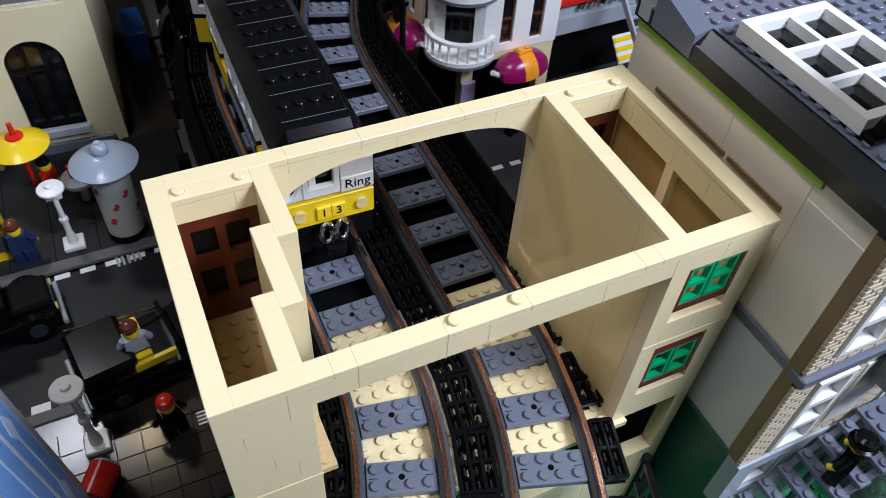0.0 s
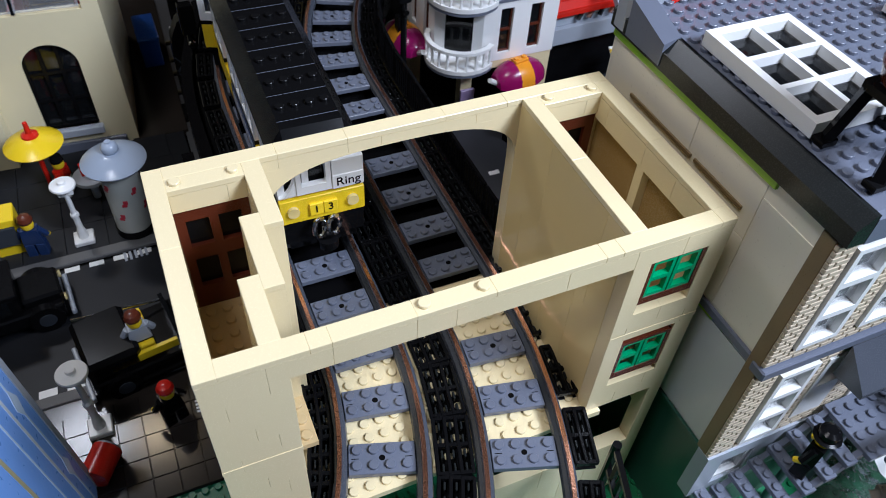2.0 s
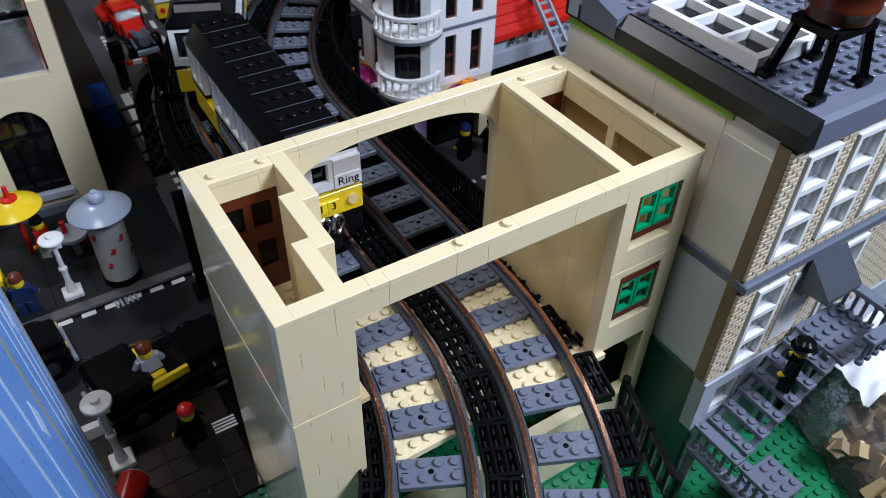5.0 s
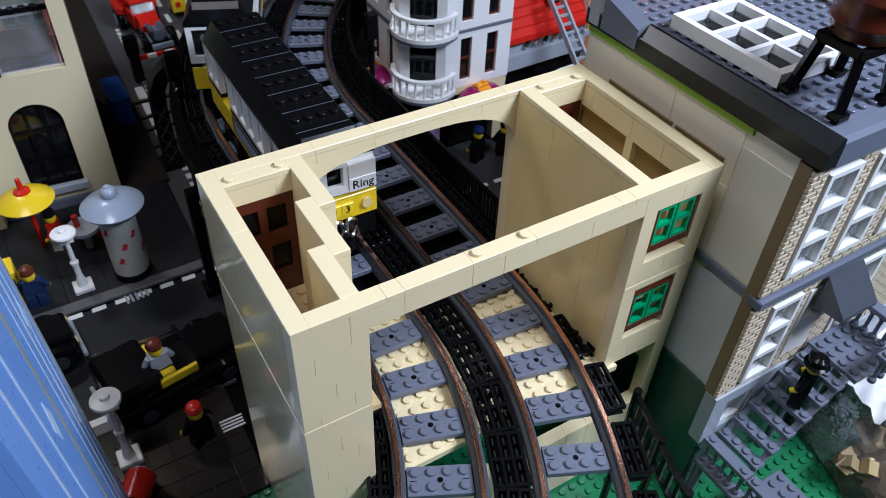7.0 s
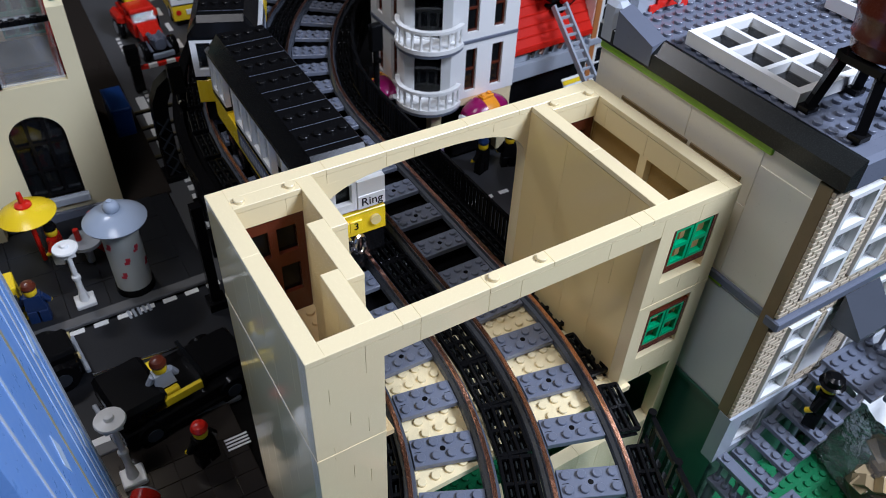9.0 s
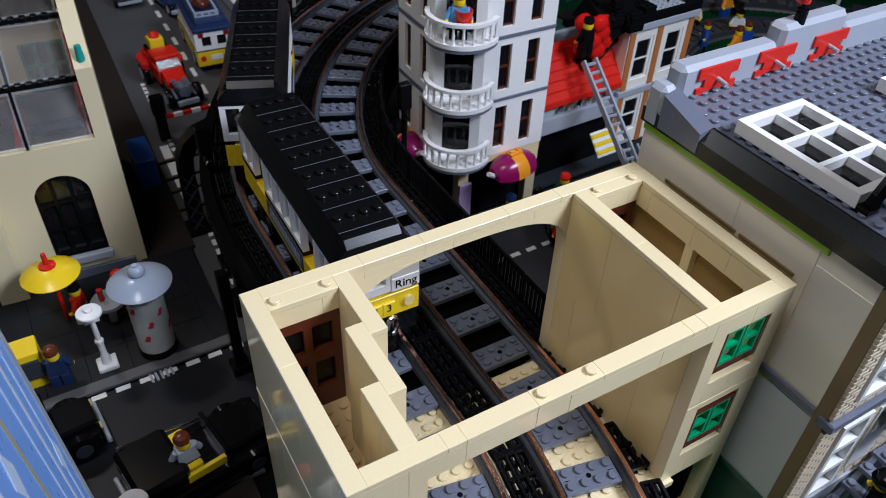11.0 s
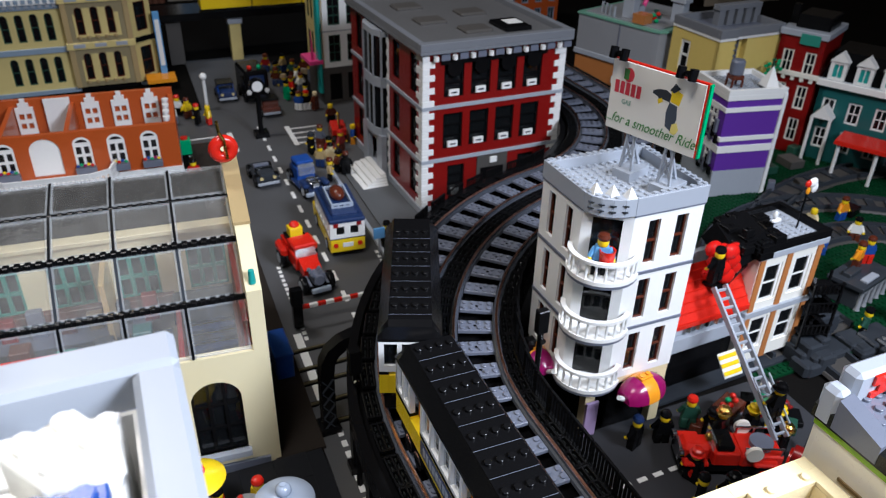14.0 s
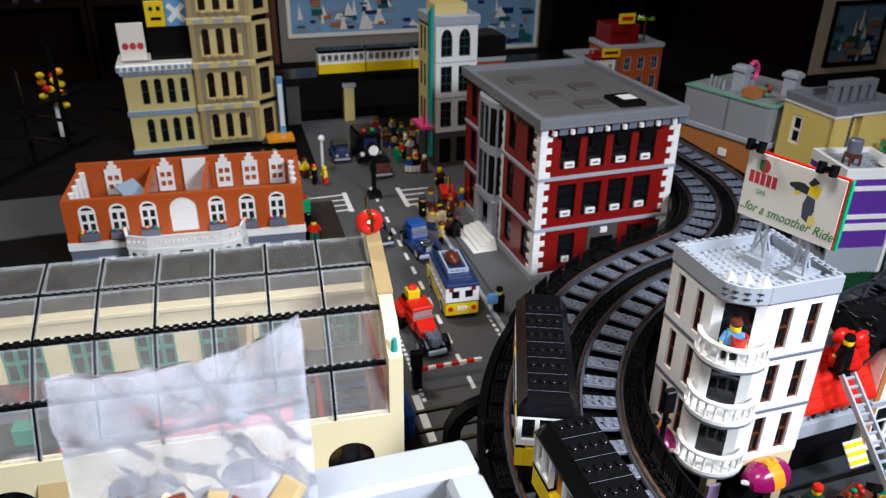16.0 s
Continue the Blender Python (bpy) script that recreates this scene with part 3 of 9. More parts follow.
for x0, x1, z0, z1, n in ((18, 76, 11, 50, 90), (84, 120, 2, 38, 70), (213, 236, 4, 25, 40)):
    patches = [Mesh() for _ in range(5)]
    for k in range(n):
        w, h = 1.2 + rq.random() * 5, 0.5 + rq.random() * 2.2
        x, z = x0 + rq.random() * (x1 - x0 - w), z0 + (rq.random() ** 1.4) * (z1 - z0 - h) * 0.8
        c = rq.randrange(5)
        y = (227.3 if x0 == 213 else 297.3) - 0.012 * k / 10
        if c == 2:
            patches[c].add([(x, y, z), (x + w, y, z), (x + w * 0.4, y, z + h * 3), (x, y + 0.1, z), (x + w, y + 0.1, z), (x + w * 0.4, y + 0.1, z + h * 3)], [(0, 1, 2), (5, 4, 3), (1, 4, 5, 2), (2, 5, 3, 0), (0, 3, 4, 1)])
        else:
            patches[c].box(x, y, z, x + w, y + 0.1, z + h)
    pc = thing("painted_scene", "loose painted strokes of boats and houses in the print", "picture", 0, 0, 0, group="painted scenes")
    for q, mat in zip(patches, (SAND_BLUE, BLUE_DK, OLD_WHITE, TEAL_DK, NOUGAT)):
        if q.v:
            tagged(part("brush_stroke", q, mat, pc), kind="stuff")
for k in range(5):
    solo("curtain_fold", Mesh().cyl(2 + k * 2.2, 296.4, -0.4, 60, 1.2, 12), CURTAIN, "brown hanging curtain fold beside the prints", "curtain", group="curtain folds")

# ---- the tan railway gatehouse ----
ZB = 30.4
# polished wall tan, deepened: the warm shade on left-facing walls is in its colour
TAN_PANEL = plastic("polished_shaded_tan_plastic", (0.76, 0.60, 0.29), 0.06, 0.02, 0.004)
# tan darkened to carry the golden shade inside the right-hand openings
SHADED_TAN = plastic("shaded_golden_tan_plastic", (0.36, 0.24, 0.095), 0.26, 0.06)
FLOOR_TAN = plastic("darker_tan_floor_plastic", (0.58, 0.43, 0.22), 0.3)
gate = thing("railway_gatehouse", "open-topped tan brick gatehouse over two railway tracks", "building", 0, 0, 0)
BRICKS = {}
def brick_data(n, w=1, h=1.2, mat=TAN):
    key = (n, w, h, mat.name)
    if key not in BRICKS:
        BRICKS[key] = Mesh().prism([(0.02, 0.004), (n - 0.02, 0.004), (n - 0.004, 0.02), (n - 0.004, w - 0.02), (n - 0.02, w - 0.004), (0.02, w - 0.004), (0.004, w - 0.02), (0.004, 0.02)], 0, h).data("brick", [mat])
    return BRICKS[key]

def course_wall(parent, x, y, rz, length, z0, z1, holes=(), mat=TAN, first=3, h=2.4, name="brick", w=1):
    """Lays bricks in courses of height h along a line that starts at (x, y) and turns by rz; holes as in Mesh.wall."""
    k, z = 0, z0
    while z < z1 - 0.05:
        hh = min(h, z1 - z)
        spans, a = [], 0.0
        for hole in sorted(q for q in holes if q[2] < z + hh - 0.3 and q[3] > z + 0.3):
            if hole[0] > a:
                spans.append((a, hole[0]))
            a = hole[1]
        if a < length:
            spans.append((a, length))
        for a, b in spans:
            s, j = a, 0
            while s < b - 0.01:
                n = (4, 3, 4, 2, 6)[(k * 3 + j) % 5] if j else (first, 2, 4, 1)[k % 4]
                n = min(n, b - s)
                if b - s - n < 1 and b - s - n > 0.01:
                    n = b - s
                again(name, brick_data(round(n, 2), w, round(hh, 2), mat), parent, at(x, y, z, rz) @ Matrix.Translation((s, 0, 0)))
                s += n
                j += 1
        z += hh
        k += 1

def tile_data(n, h, mat):
    """A smooth tile with a fine groove along its foot and softened upper edges."""
    key = ("tile", n, h, mat.name)
    if key not in BRICKS:
        BRICKS[key] = Mesh().cbox(-0.012, -0.012, 0.045, n - 0.008, 1.012, h, 0.03).box(0.03, 0.03, 0, n - 0.03, 0.97, 0.05).data("tile", [mat])
    return BRICKS[key]

def tiles(parent, x, y, rz, lengths, z, mat=TAN, h=0.4):
    s = 0
    for n in lengths:
        again("tile", tile_data(n, h, mat), parent, at(x, y, z, rz) @ Matrix.Translation((s, 0, 0)))
        s += n

TB = ZB - 0.4
# near wall: pillar, beam, right pillar
course_wall(gate, 0, 0, 0, 28, 0.4, 13.6, [(4, 27, 0, 15)])
course_wall(gate, 0, 0, 0, 28, 28.7, TB)
course_wall(gate, 0, 0, 0, 28, 13.6, 28.7, [(4, 22, 0, 28.7), (23.1, 26.7, 17.85, 21.45), (23.1, 26.7, 25.2, 28.7), (22, 27, 0, 15.0)], h=1.2)
# left wall, far wall, right wall
course_wall(gate, 1, 1, 90, 13, 0.4, TB, h=3.7, mat=TAN_PANEL)
course_wall(gate, 1, 13, 0, 27, 29.3, TB, h=0.7)
course_wall(gate, 1, 13, 0, 27, 28.6, 29.3, [(5, 21, 0, 29.3)], h=0.7)
course_wall(gate, 1, 12, 0, 4, 28.8, TB)
course_wall(gate, 23, 12, 0, 4, 28.8, TB)
course_wall(gate, 1, 13, 0, 27, 13.6, 28.6, [(5, 21, 0, 28.6)], h=1.2)
course_wall(gate, 1, 13, 0, 27, 0.4, 13.6, [(6, 20, 0, 14)])
course_wall(gate, 28, 1, 90, 12, 28.4, TB)
course_wall(gate, 28, 1, 90, 12, 12.0, 28.4, [(1.4, 5.6, 16, 28.4), (6.3, 11.6, 16, 28.4)], h=1.2)
# partitions
course_wall(gate, 23, 1, 90, 12, 15.0, TB, h=7.5, mat=TAN_PANEL)
course_wall(gate, 4, 1, 90, 4, 15.0, TB)
course_wall(gate, 5, 4, 90, 5, 15.0, TB)
course_wall(gate, 6, 8, 90, 5, 15.0, TB)
# top tiles
tiles(gate, 1, 0, 0, (4, 1, 4, 4, 6, 1, 6, 1), TB)
tiles(gate, 1, 0, 90, (8, 6), TB)
tiles(gate, 1, 13, 0, (6, 4, 6, 4, 6, 1), TB)
tiles(gate, 1, 12, 0, (4,), TB)
tiles(gate, 23, 12, 0, (4,), TB)
tiles(gate, 28, 1, 90, (6, 6), TB)
tiles(gate, 23, 1, 90, (6, 6), TB)
tiles(gate, 4, 1, 90, (4,), TB)
tiles(gate, 5, 4, 90, (5,), TB)
tiles(gate, 6, 8, 90, (5,), TB)
for x, y in ((10.5, 0.5), (13.5, 0.5), (1.5, 12.5), (4.5, 12.5), (23.5, 12.5), (26.5, 12.5)):
    part("stud", Mesh().cyl(x, y, ZB - 0.01, ZB + 0.21, 0.3, 20, c=0.03), TAN, gate)
m = Mesh()
m.x = at(0, 13, 0)
m.arch(6, 22, 25.6, 29.3, 1, 24, 0.72)
part("arch", m, TAN, gate)
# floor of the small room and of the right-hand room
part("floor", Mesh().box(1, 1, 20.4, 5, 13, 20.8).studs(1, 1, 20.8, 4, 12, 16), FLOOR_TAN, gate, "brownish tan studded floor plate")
part("floor", Mesh().box(23, 1, 19.4, 27, 13, 19.8), TAN, gate)
part("deck", Mesh().box(4.1, -0.3, 14.3, 23, 13, 14.8).studs(5, -0.2, 14.8, 18, 13, 12), TAN, gate, "tan studded deck between the tracks")
# brown door frame in the far wall
door = part("double_door", Mesh().wall(4.0, 0.5, 20.8, 28.8, [(0.5, 1.75, 25.9, 27.9), (2.25, 3.5, 25.9, 27.9), (0.5, 1.75, 22.6, 24.9), (2.25, 3.5, 22.6, 24.9)]), BROWN, gate, "reddish brown double door with small panes")
door.matrix_basis = pose(1.0 * U, 12.15 * U, 0)
part("door_pane", Mesh().box(0.4, 0.3, 22.4, 3.6, 0.42, 28.1), GLOSS_BLACK, door, "dark glossy door pane")
# green windows in the right-hand pillar
def green_window(z):
    w = part("window", Mesh().wall(3.6, 0.25, 0, 3.6, [(0.25, 3.35, 0.5, 3.4)]), BROWN, gate, "green lattice window in a brown frame")
    w.matrix_basis = pose(23.1 * U, 0.05 * U, z * U)
    l = Mesh()
    for s in (0.25, 1.85):
        l.x = at(s, 0.05, 0.5)
        l.wall(1.5, 0.35, 0, 2.9, [(0.22, 1.28, 0.25, 1.3), (0.22, 1.28, 1.6, 2.65)])
    part("lattice", l, GREEN_BR, w)
green_window(17.85)
green_window(25.2)

# low sill wall between the pillars, and the panels of the inner side openings, darkened for shade
course_wall(gate, 4, 0, 0, 18, 0.4, 7.6)
tiles(gate, 4, 0, 0, (6, 4, 6, 2), 7.6)
course_wall(gate, 22, 0, 0, 5, 0.4, 7.6)
tiles(gate, 22, 0, 0, (2, 3), 7.6)
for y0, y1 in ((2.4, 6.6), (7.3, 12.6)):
    part("recess_panel", Mesh().cbox(27.55, y0, 15.9, 27.95, y1, 28.4, 0.03), SHADED_TAN, gate)
put(part("single_door", Mesh().wall(4.0, 0.5, 19.8, 28.8, [(0.6, 1.8, 24.4, 27.8), (2.2, 3.4, 24.4, 27.8)]), BROWN, gate, "reddish brown inner door"), at(23.0, 12.15))
part("door_pane", Mesh().box(23.4, 12.45, 24.2, 26.6, 12.57, 28.0), GLOSS_BLACK, gate, "dark glossy door pane")

part("plate_course", Mesh().box(-0.02, -0.02, 22.3, 4.02, 0.5, 22.6).box(-0.02, 0.5, 22.3, 0.5, 14.02, 22.6), TAN, gate)
part("plate_course", Mesh().box(22.0, -0.02, 22.3, 28.02, 0.35, 22.6), TAN, gate)

# ---- the brick house on the right ----
bh = thing("brick_house", "two-storey tan brick house with a dark grey studded roof", "house", 29.15, -4.9)
pw = part("side_wall", Mesh().box(0.3, 0.6, 21.9, 1.2, 20, 32.6), SIDE_CREAM, bh, "yellowed white side wall of smooth panels")
for y0, y1, z0, z1 in ((1.25, 5.1, 22.5, 31.2), (5.1, 9.4, 22.5, 28.0), (5.1, 11.0, 28.0, 32.5), (11.0, 19.6, 26.0, 32.5), (9.4, 14, 22.5, 26.0)):
    part("panel", Mesh().cbox(0.24, y0 + 0.03, z0 + 0.03, 0.34, y1 - 0.03, z1 - 0.03, 0.02), SIDE_CREAM, pw)
pw = part("side_wall", Mesh().box(0.3, 0.6, 11.9, 1.2, 20, 21.7), PALE_GREY, bh, "pale grey lower side wall of smooth panels")
for y0, y1, z0, z1 in ((1.25, 6.2, 12.2, 21.4), (6.2, 12.0, 12.2, 21.4)):
    part("panel", Mesh().cbox(0.24, y0 + 0.03, z0, 0.34, y1 - 0.03, z1, 0.02), PALE_GREY, pw)
part("side_wall", Mesh().box(0.32, 0.3, 0, 1.2, 20, 11.9), GREEN_DK, bh, "dark green base wall")
for y0, y1 in ((6.0, 10.3), (10.6, 17.0)):
    part("dark_strip", Mesh().cbox(0.1, y0, 29.5, 0.24, y1, 29.75, 0.03), POST_BROWN, bh, "thin dark brown strip along the side wall")
part("corner_post", Mesh().cbox(0.05, 0.33, 12, 0.9, 1.25, 32.6), POST_BROWN, bh, "dark olive brown corner post")
holes = [(1.6, 4.6, 23.6, 31.8), (6.2, 9.2, 23.6, 31.8), (10.8, 13.8, 23.6, 31.8), (2.2, 5.2, 12.6, 20.6), (6.2, 8.8, 13.4, 20.2), (11.2, 14.2, 12.6, 20.6)]
part("backing_wall", Mesh().wall(31, 0.7, 12, 32.6, [(a - 0.3, b - 0.3, c, d) for a, b, c, d in holes]), JOINT_SHADE, bh).matrix_basis = pose(0.3 * U, 0.35 * U, 0)
part("plinth", Mesh().wall(32, 1.1, 6.6, 12.0, [(1.6, 4.4, 7.6, 10.8)]), LGREY, bh, "light grey plinth with a cellar window").matrix_basis = pose(0.02 * U, -0.1 * U, 0)
window(bh, at(1.62, 0.1, 7.6), 2.8, 3.2, WHITE, GLASS, 1, 1, 0.3, 0.35, 0.5, "small white cellar window")
part("base_wall", Mesh().box(0.1, 0.1, 0, 32, 1.0, 6.6), GREEN_DK, bh)
part("ledge", Mesh().cbox(-0.05, -0.22, 21.6, 32, 0.9, 22.3, 0.1), DGREY, bh)
part("ledge", Mesh().cbox(0.1, 0.95, 21.7, 1.2, 19.9, 22.3, 0.1), DGREY, bh)
part("lime_strip", Mesh().cbox(0.1, 4.6, 32.2, 0.6, 20, 32.7, 0.05), LIME, bh)
part("lime_strip", Mesh().cbox(0.16, 4.6, 21.45, 0.5, 14, 21.72, 0.03), LIME, bh)
part("ledge", Mesh().cbox(0.1, 0.9, 11.6, 0.6, 19.9, 12.0, 0.05), GREEN_DK, bh)
roof = part("roof", Mesh().box(0.9, 0.9, 33.2, 32, 19, 34.6).studs(1, 1, 34.6, 24, 18, 12), DGREY, bh, "dark bluish grey studded roof plates")
c = Mesh()
prof = [(-0.1, 32.8), (1.0, 32.8), (1.0, 34.6), (0.75, 34.6), (-0.1, 33.9)]
c.add([(x, -0.28, z) for x, z in prof] + [(x, 20.2, z) for x, z in prof],
      [(4, 3, 2, 1, 0), (5, 6, 7, 8, 9)] + [(k, (k + 1) % 5, 5 + (k + 1) % 5, 5 + k) for k in range(5)])
part("cornice", c, CHARCOAL, bh, "near-black sloping cornice bricks")
part("cornice", Mesh().add([(1.01, -0.3, 32.7), (32, -0.3, 32.7), (32, 0.89, 32.7), (1.01, 0.89, 32.7), (1.01, -0.3, 34.3), (32, -0.3, 34.3), (32, 0.0, 34.6), (1.01, 0.0, 34.6), (32, 0.89, 34.6), (1.01, 0.89, 34.6)], [(3, 2, 1, 0), (0, 1, 5, 4), (4, 5, 6, 7), (7, 6, 8, 9), (3, 0, 4, 7, 9), (2, 3, 9, 8), (1, 2, 8, 6, 5)]), DGREY, bh, "dark grey front cornice")
for a, b, lo, hi in holes:
    if lo != 13.4:
        window(bh, at(a, -0.1, lo), b - a, hi - lo, WHITE, GLASS, 1, 3, 0.45, 0.35, 0.75, "white three-pane sash window")
dr = put(part("door", Mesh().wall(2.6, 0.8, 0, 6.8, [(0.4, 2.2, 3.6, 6.2)]), WHITE, bh, "white front door with an upper pane"), at(6.2, 0.0, 13.4))
aw = Mesh().add([(7.0, -0.2, 21.5), (10.7, -0.2, 21.5), (10.7, -2.4, 19.2), (7.0, -2.4, 19.2), (7.0, -0.2, 18.6), (10.7, -0.2, 18.6), (10.7, -2.4, 18.8), (7.0, -2.4, 18.8)],
               [(3, 2, 1, 0), (4, 5, 6, 7), (0, 1, 5, 4), (1, 2, 6, 5), (2, 3, 7, 6), (3, 0, 4, 7)])
part("awning", aw, RAIL_GREY, bh, "dark grey sloping awning")
# masonry bricks of the front, laid in courses
mason = {n: Mesh().cbox(0.035, 0, 0.035, n - 0.035, 0.28, 0.365, 0.05).data("masonry_brick", [BRICK_TAN]) for n in (0.5, 1.0, 1.5, 2.0)}
def masonry(x0, x1, z0, z1):
    rest = Mesh()
    z, k = z0, 0
    while z < z1 - 0.3:
        spans, a = [], x0
        for h in sorted(q for q in holes if q[2] < z + 0.35 and q[3] > z + 0.05):
            if h[0] > a:
                spans.append((a, h[0]))
            a = max(a, h[1])
        spans.append((a, x1))
        for a, b in spans:
            s = a
            n = 0.5 if k % 2 else 1.0
            while s < b - 0.25:
                n = min(n, b - s)
                n = round(n * 2) / 2
                if n < 0.5:
                    break
                if s < 6:
                    again("masonry_brick", mason[n], bh, at(s, 0.06, z))
                else:
                    rest.cbox(s + 0.035, 0.06, z + 0.035, s + n - 0.035, 0.34, z + 0.365, 0.05)
                s += n
                n = 1.0
        z += 0.4
        k += 1
    return rest
rest = masonry(0.0, 31, 22.5, 32.4)
r2 = masonry(0.0, 31, 12.0, 21.4)
rest.v, rest.f, rest.m = rest.v + r2.v, rest.f + [tuple(i + len(rest.v) for i in q) for q in r2.f], rest.m + r2.m
tagged(part("masonry_rest", rest, BRICK_TAN, bh), kind="stuff")
# back parapet
p = part("parapet", Mesh().cbox(1.2, 18.6, 33.0, 10.2, 20.2, 36.9, 0.35), LGREY, bh, "light grey stepped parapet with red emblems")
for x0, x1, z1 in ((-0.16, 1.2, 35.8), (10.2, 17, 38.0), (17, 26, 36.9), (26, 32, 35.8)):
    part("parapet", Mesh().cbox(x0, 18.6, 33.0, x1, 20.2, z1, 0.35), LGREY, bh)
part("parapet_end", Mesh().add([(-0.16, 15.0, 33.0), (0.95, 15.0, 33.0), (0.95, 18.55, 33.0), (-0.16, 18.55, 33.0), (-0.16, 15.0, 34.4), (0.95, 15.0, 34.7), (0.95, 18.55, 35.7), (-0.16, 18.55, 35.4)], [(3, 2, 1, 0), (4, 5, 6, 7), (0, 1, 5, 4), (1, 2, 6, 5), (2, 3, 7, 6), (3, 0, 4, 7)]), DGREY, bh, "dark grey sloping parapet end")
for i in range(3):
    x = 2.6 + i * 5.6
    q = [(0, 0), (1.0, 0.4), (2.6, 0.4), (3.6, 0), (3.6, 0.7), (3.0, 0.7), (3.0, 1.3), (3.6, 1.3), (3.6, 2.1), (0, 2.1), (0, 1.3), (0.6, 1.3), (0.6, 0.7), (0, 0.7)]
    em = Mesh()
    n = len(q)
    em.add([(x + a, 18.42, 34.5 + b) for a, b in q] + [(x + a, 18.62, 34.5 + b) for a, b in q], [tuple(range(n)), tuple(range(2 * n - 1, n - 1, -1))] + [(k, n + k, n + (k + 1) % n, (k + 1) % n) for k in range(n)])
    e = part("emblem", em, RED, p, "red block emblem")
    part("peg", Mesh().rod((x + 1.8, 18.45, 35.6), (x + 1.8, 17.6, 35.5), 0.16), LGREY, e)
# skylights
def skylight(x, y):
    sk = thing("roof_skylight", "white six-pane skylight frame lying on the studded roof", "skylight", x, y, 34.84, group="roof skylights")
    m = Mesh().wall(5.8, 0.9, 0, 8.8, [(0.5 + i * 2.55, 2.7 + i * 2.55, 0.55 + j * 2.65, 2.85 + j * 2.65) for i in range(2) for j in range(3)])
    f = part("frame", m, WHITE, sk)
    f.matrix_basis = Matrix.Translation((0, 0, 0.9 * U)) @ Matrix(((1, 0, 0, 0), (0, 0, 1, 0), (0, -1, 0, 0), (0, 0, 0, 1)))
    part("pane", Mesh().box(0.3, 0.3, 0.2, 5.5, 8.5, 0.3), GLASS_DK, sk)
skylight(30.5, 0.1)
skylight(43.5, -0.4)
# water tank on a black stand
tk = thing("water_tank", "brown barrel water tank on a black stand on the roof", "water tank", 33.1, -2.0, 34.8)
for sx, sy in ((-1, -1), (1, -1), (1, 1), (-1, 1)):
    part("leg", Mesh().bar((sx * 2.1, sy * 1.7, 0), (sx * 1.5, sy * 1.2, 3.4), 0.55, 0.5).cbox(sx * 2.1 - 0.5, sy * 1.7 - 0.4, 0, sx * 2.1 + 0.5, sy * 1.7 + 0.4, 0.35), BLACK, tk)
part("stand_top", Mesh().bar((-1.7, -1.3, 3.5), (1.7, -1.3, 3.5), 0.5, 0.45).bar((-1.7, 1.3, 3.5), (1.7, 1.3, 3.5), 0.5, 0.45).bar((-1.6, -1.3, 3.5), (-1.6, 1.3, 3.5), 0.5, 0.44).bar((1.6, -1.3, 3.5), (1.6, 1.3, 3.5), 0.5, 0.44).bar((-1.6, 0, 3.5), (1.6, 0, 3.5), 0.5, 0.4), BLACK, tk)
part("barrel", Mesh().lathe(0, 0, [(1.5, 3.75), (1.75, 3.9), (1.95, 4.6), (2.02, 4.7), (2.02, 4.9), (1.98, 5.0), (2.1, 5.9), (2.16, 6.0), (2.16, 6.2), (2.1, 6.3), (1.95, 7.2), (1.7, 7.4)], 30), BROWN, tk, "dark reddish brown barrel with raised hoops")
# outside stair with a landing
st = thing("outside_stair", "dark grey studded plate stair and landing by the brick house", "stair", 0, 0)
for i in range(6):
    x, z = 31.1 + i * 1.2, 6.6 + i * 1.15
    part("step", Mesh().cbox(x, -9.0, z, x + 0.96, -5.1, z + 0.4).studs(x - 0.02, -9.05, z + 0.4, 1, 4, 14), DGREY, st)
part("stringer", Mesh().bar((31.2, -5.4, 5.9), (38.6, -5.4, 13.0), 0.4, 0.8), DGREY, st)
part("stringer", Mesh().bar((31.2, -8.6, 5.9), (38.6, -8.6, 13.0), 0.4, 0.8), DGREY, st)
part("landing", Mesh().cbox(38.3, -9.4, 13.1, 43.3, -5.0, 13.5).studs(38.3, -9.3, 13.5, 5, 4, 14), DGREY, st)
for x in (38.7, 42.9):
    part("leg", Mesh().cyl(x, -5.6, 0, 13.1, 0.35, 12), DGREY, st)
def railing(x0, y0, x1, y1, z, n, h=2.4):
    """A flat plate rail with end studs over round balusters."""
    L = math.hypot(x1 - x0, y1 - y0)
    r = part("hand_rail", Mesh().cbox(0, -0.5, z + h, L, 0.5, z + h + 0.4).studs(0.0, -0.5, z + h + 0.4, 1, 1, 14).studs(L - 1, -0.5, z + h + 0.4, 1, 1, 14), DGREY, st)
    put(r, at(x0, y0, 0, math.degrees(math.atan2(y1 - y0, x1 - x0))))
    for k in range(n):
        t = (k + 0.5) / n
        part("baluster", Mesh().lathe(x0 + (x1 - x0) * t, y0 + (y1 - y0) * t, [(0.3, z), (0.3, z + 0.3), (0.16, z + 0.5), (0.16, z + h - 0.5), (0.3, z + h - 0.3), (0.3, z + h)], 10), DGREY, st)
railing(30.2, -5.0, 30.2, -9.2, 4.2, 5)
railing(30.2, -9.3, 30.2, -12.2, 4.2, 4)
railing(38.8, -9.9, 43.4, -9.9, 13.5, 5)
railing(43.0, -9.2, 43.0, -5.2, 13.5, 5)
part("lower_landing", Mesh().cbox(30.8, -12.4, 3.8, 34.8, -9.1, 4.2).studs(30.8, -12.3, 4.2, 4, 3, 14), DGREY, st)
part("lower_landing", Mesh().cbox(29.6, -12.6, 3.8, 30.8, -5.0, 4.2), DGREY, st)
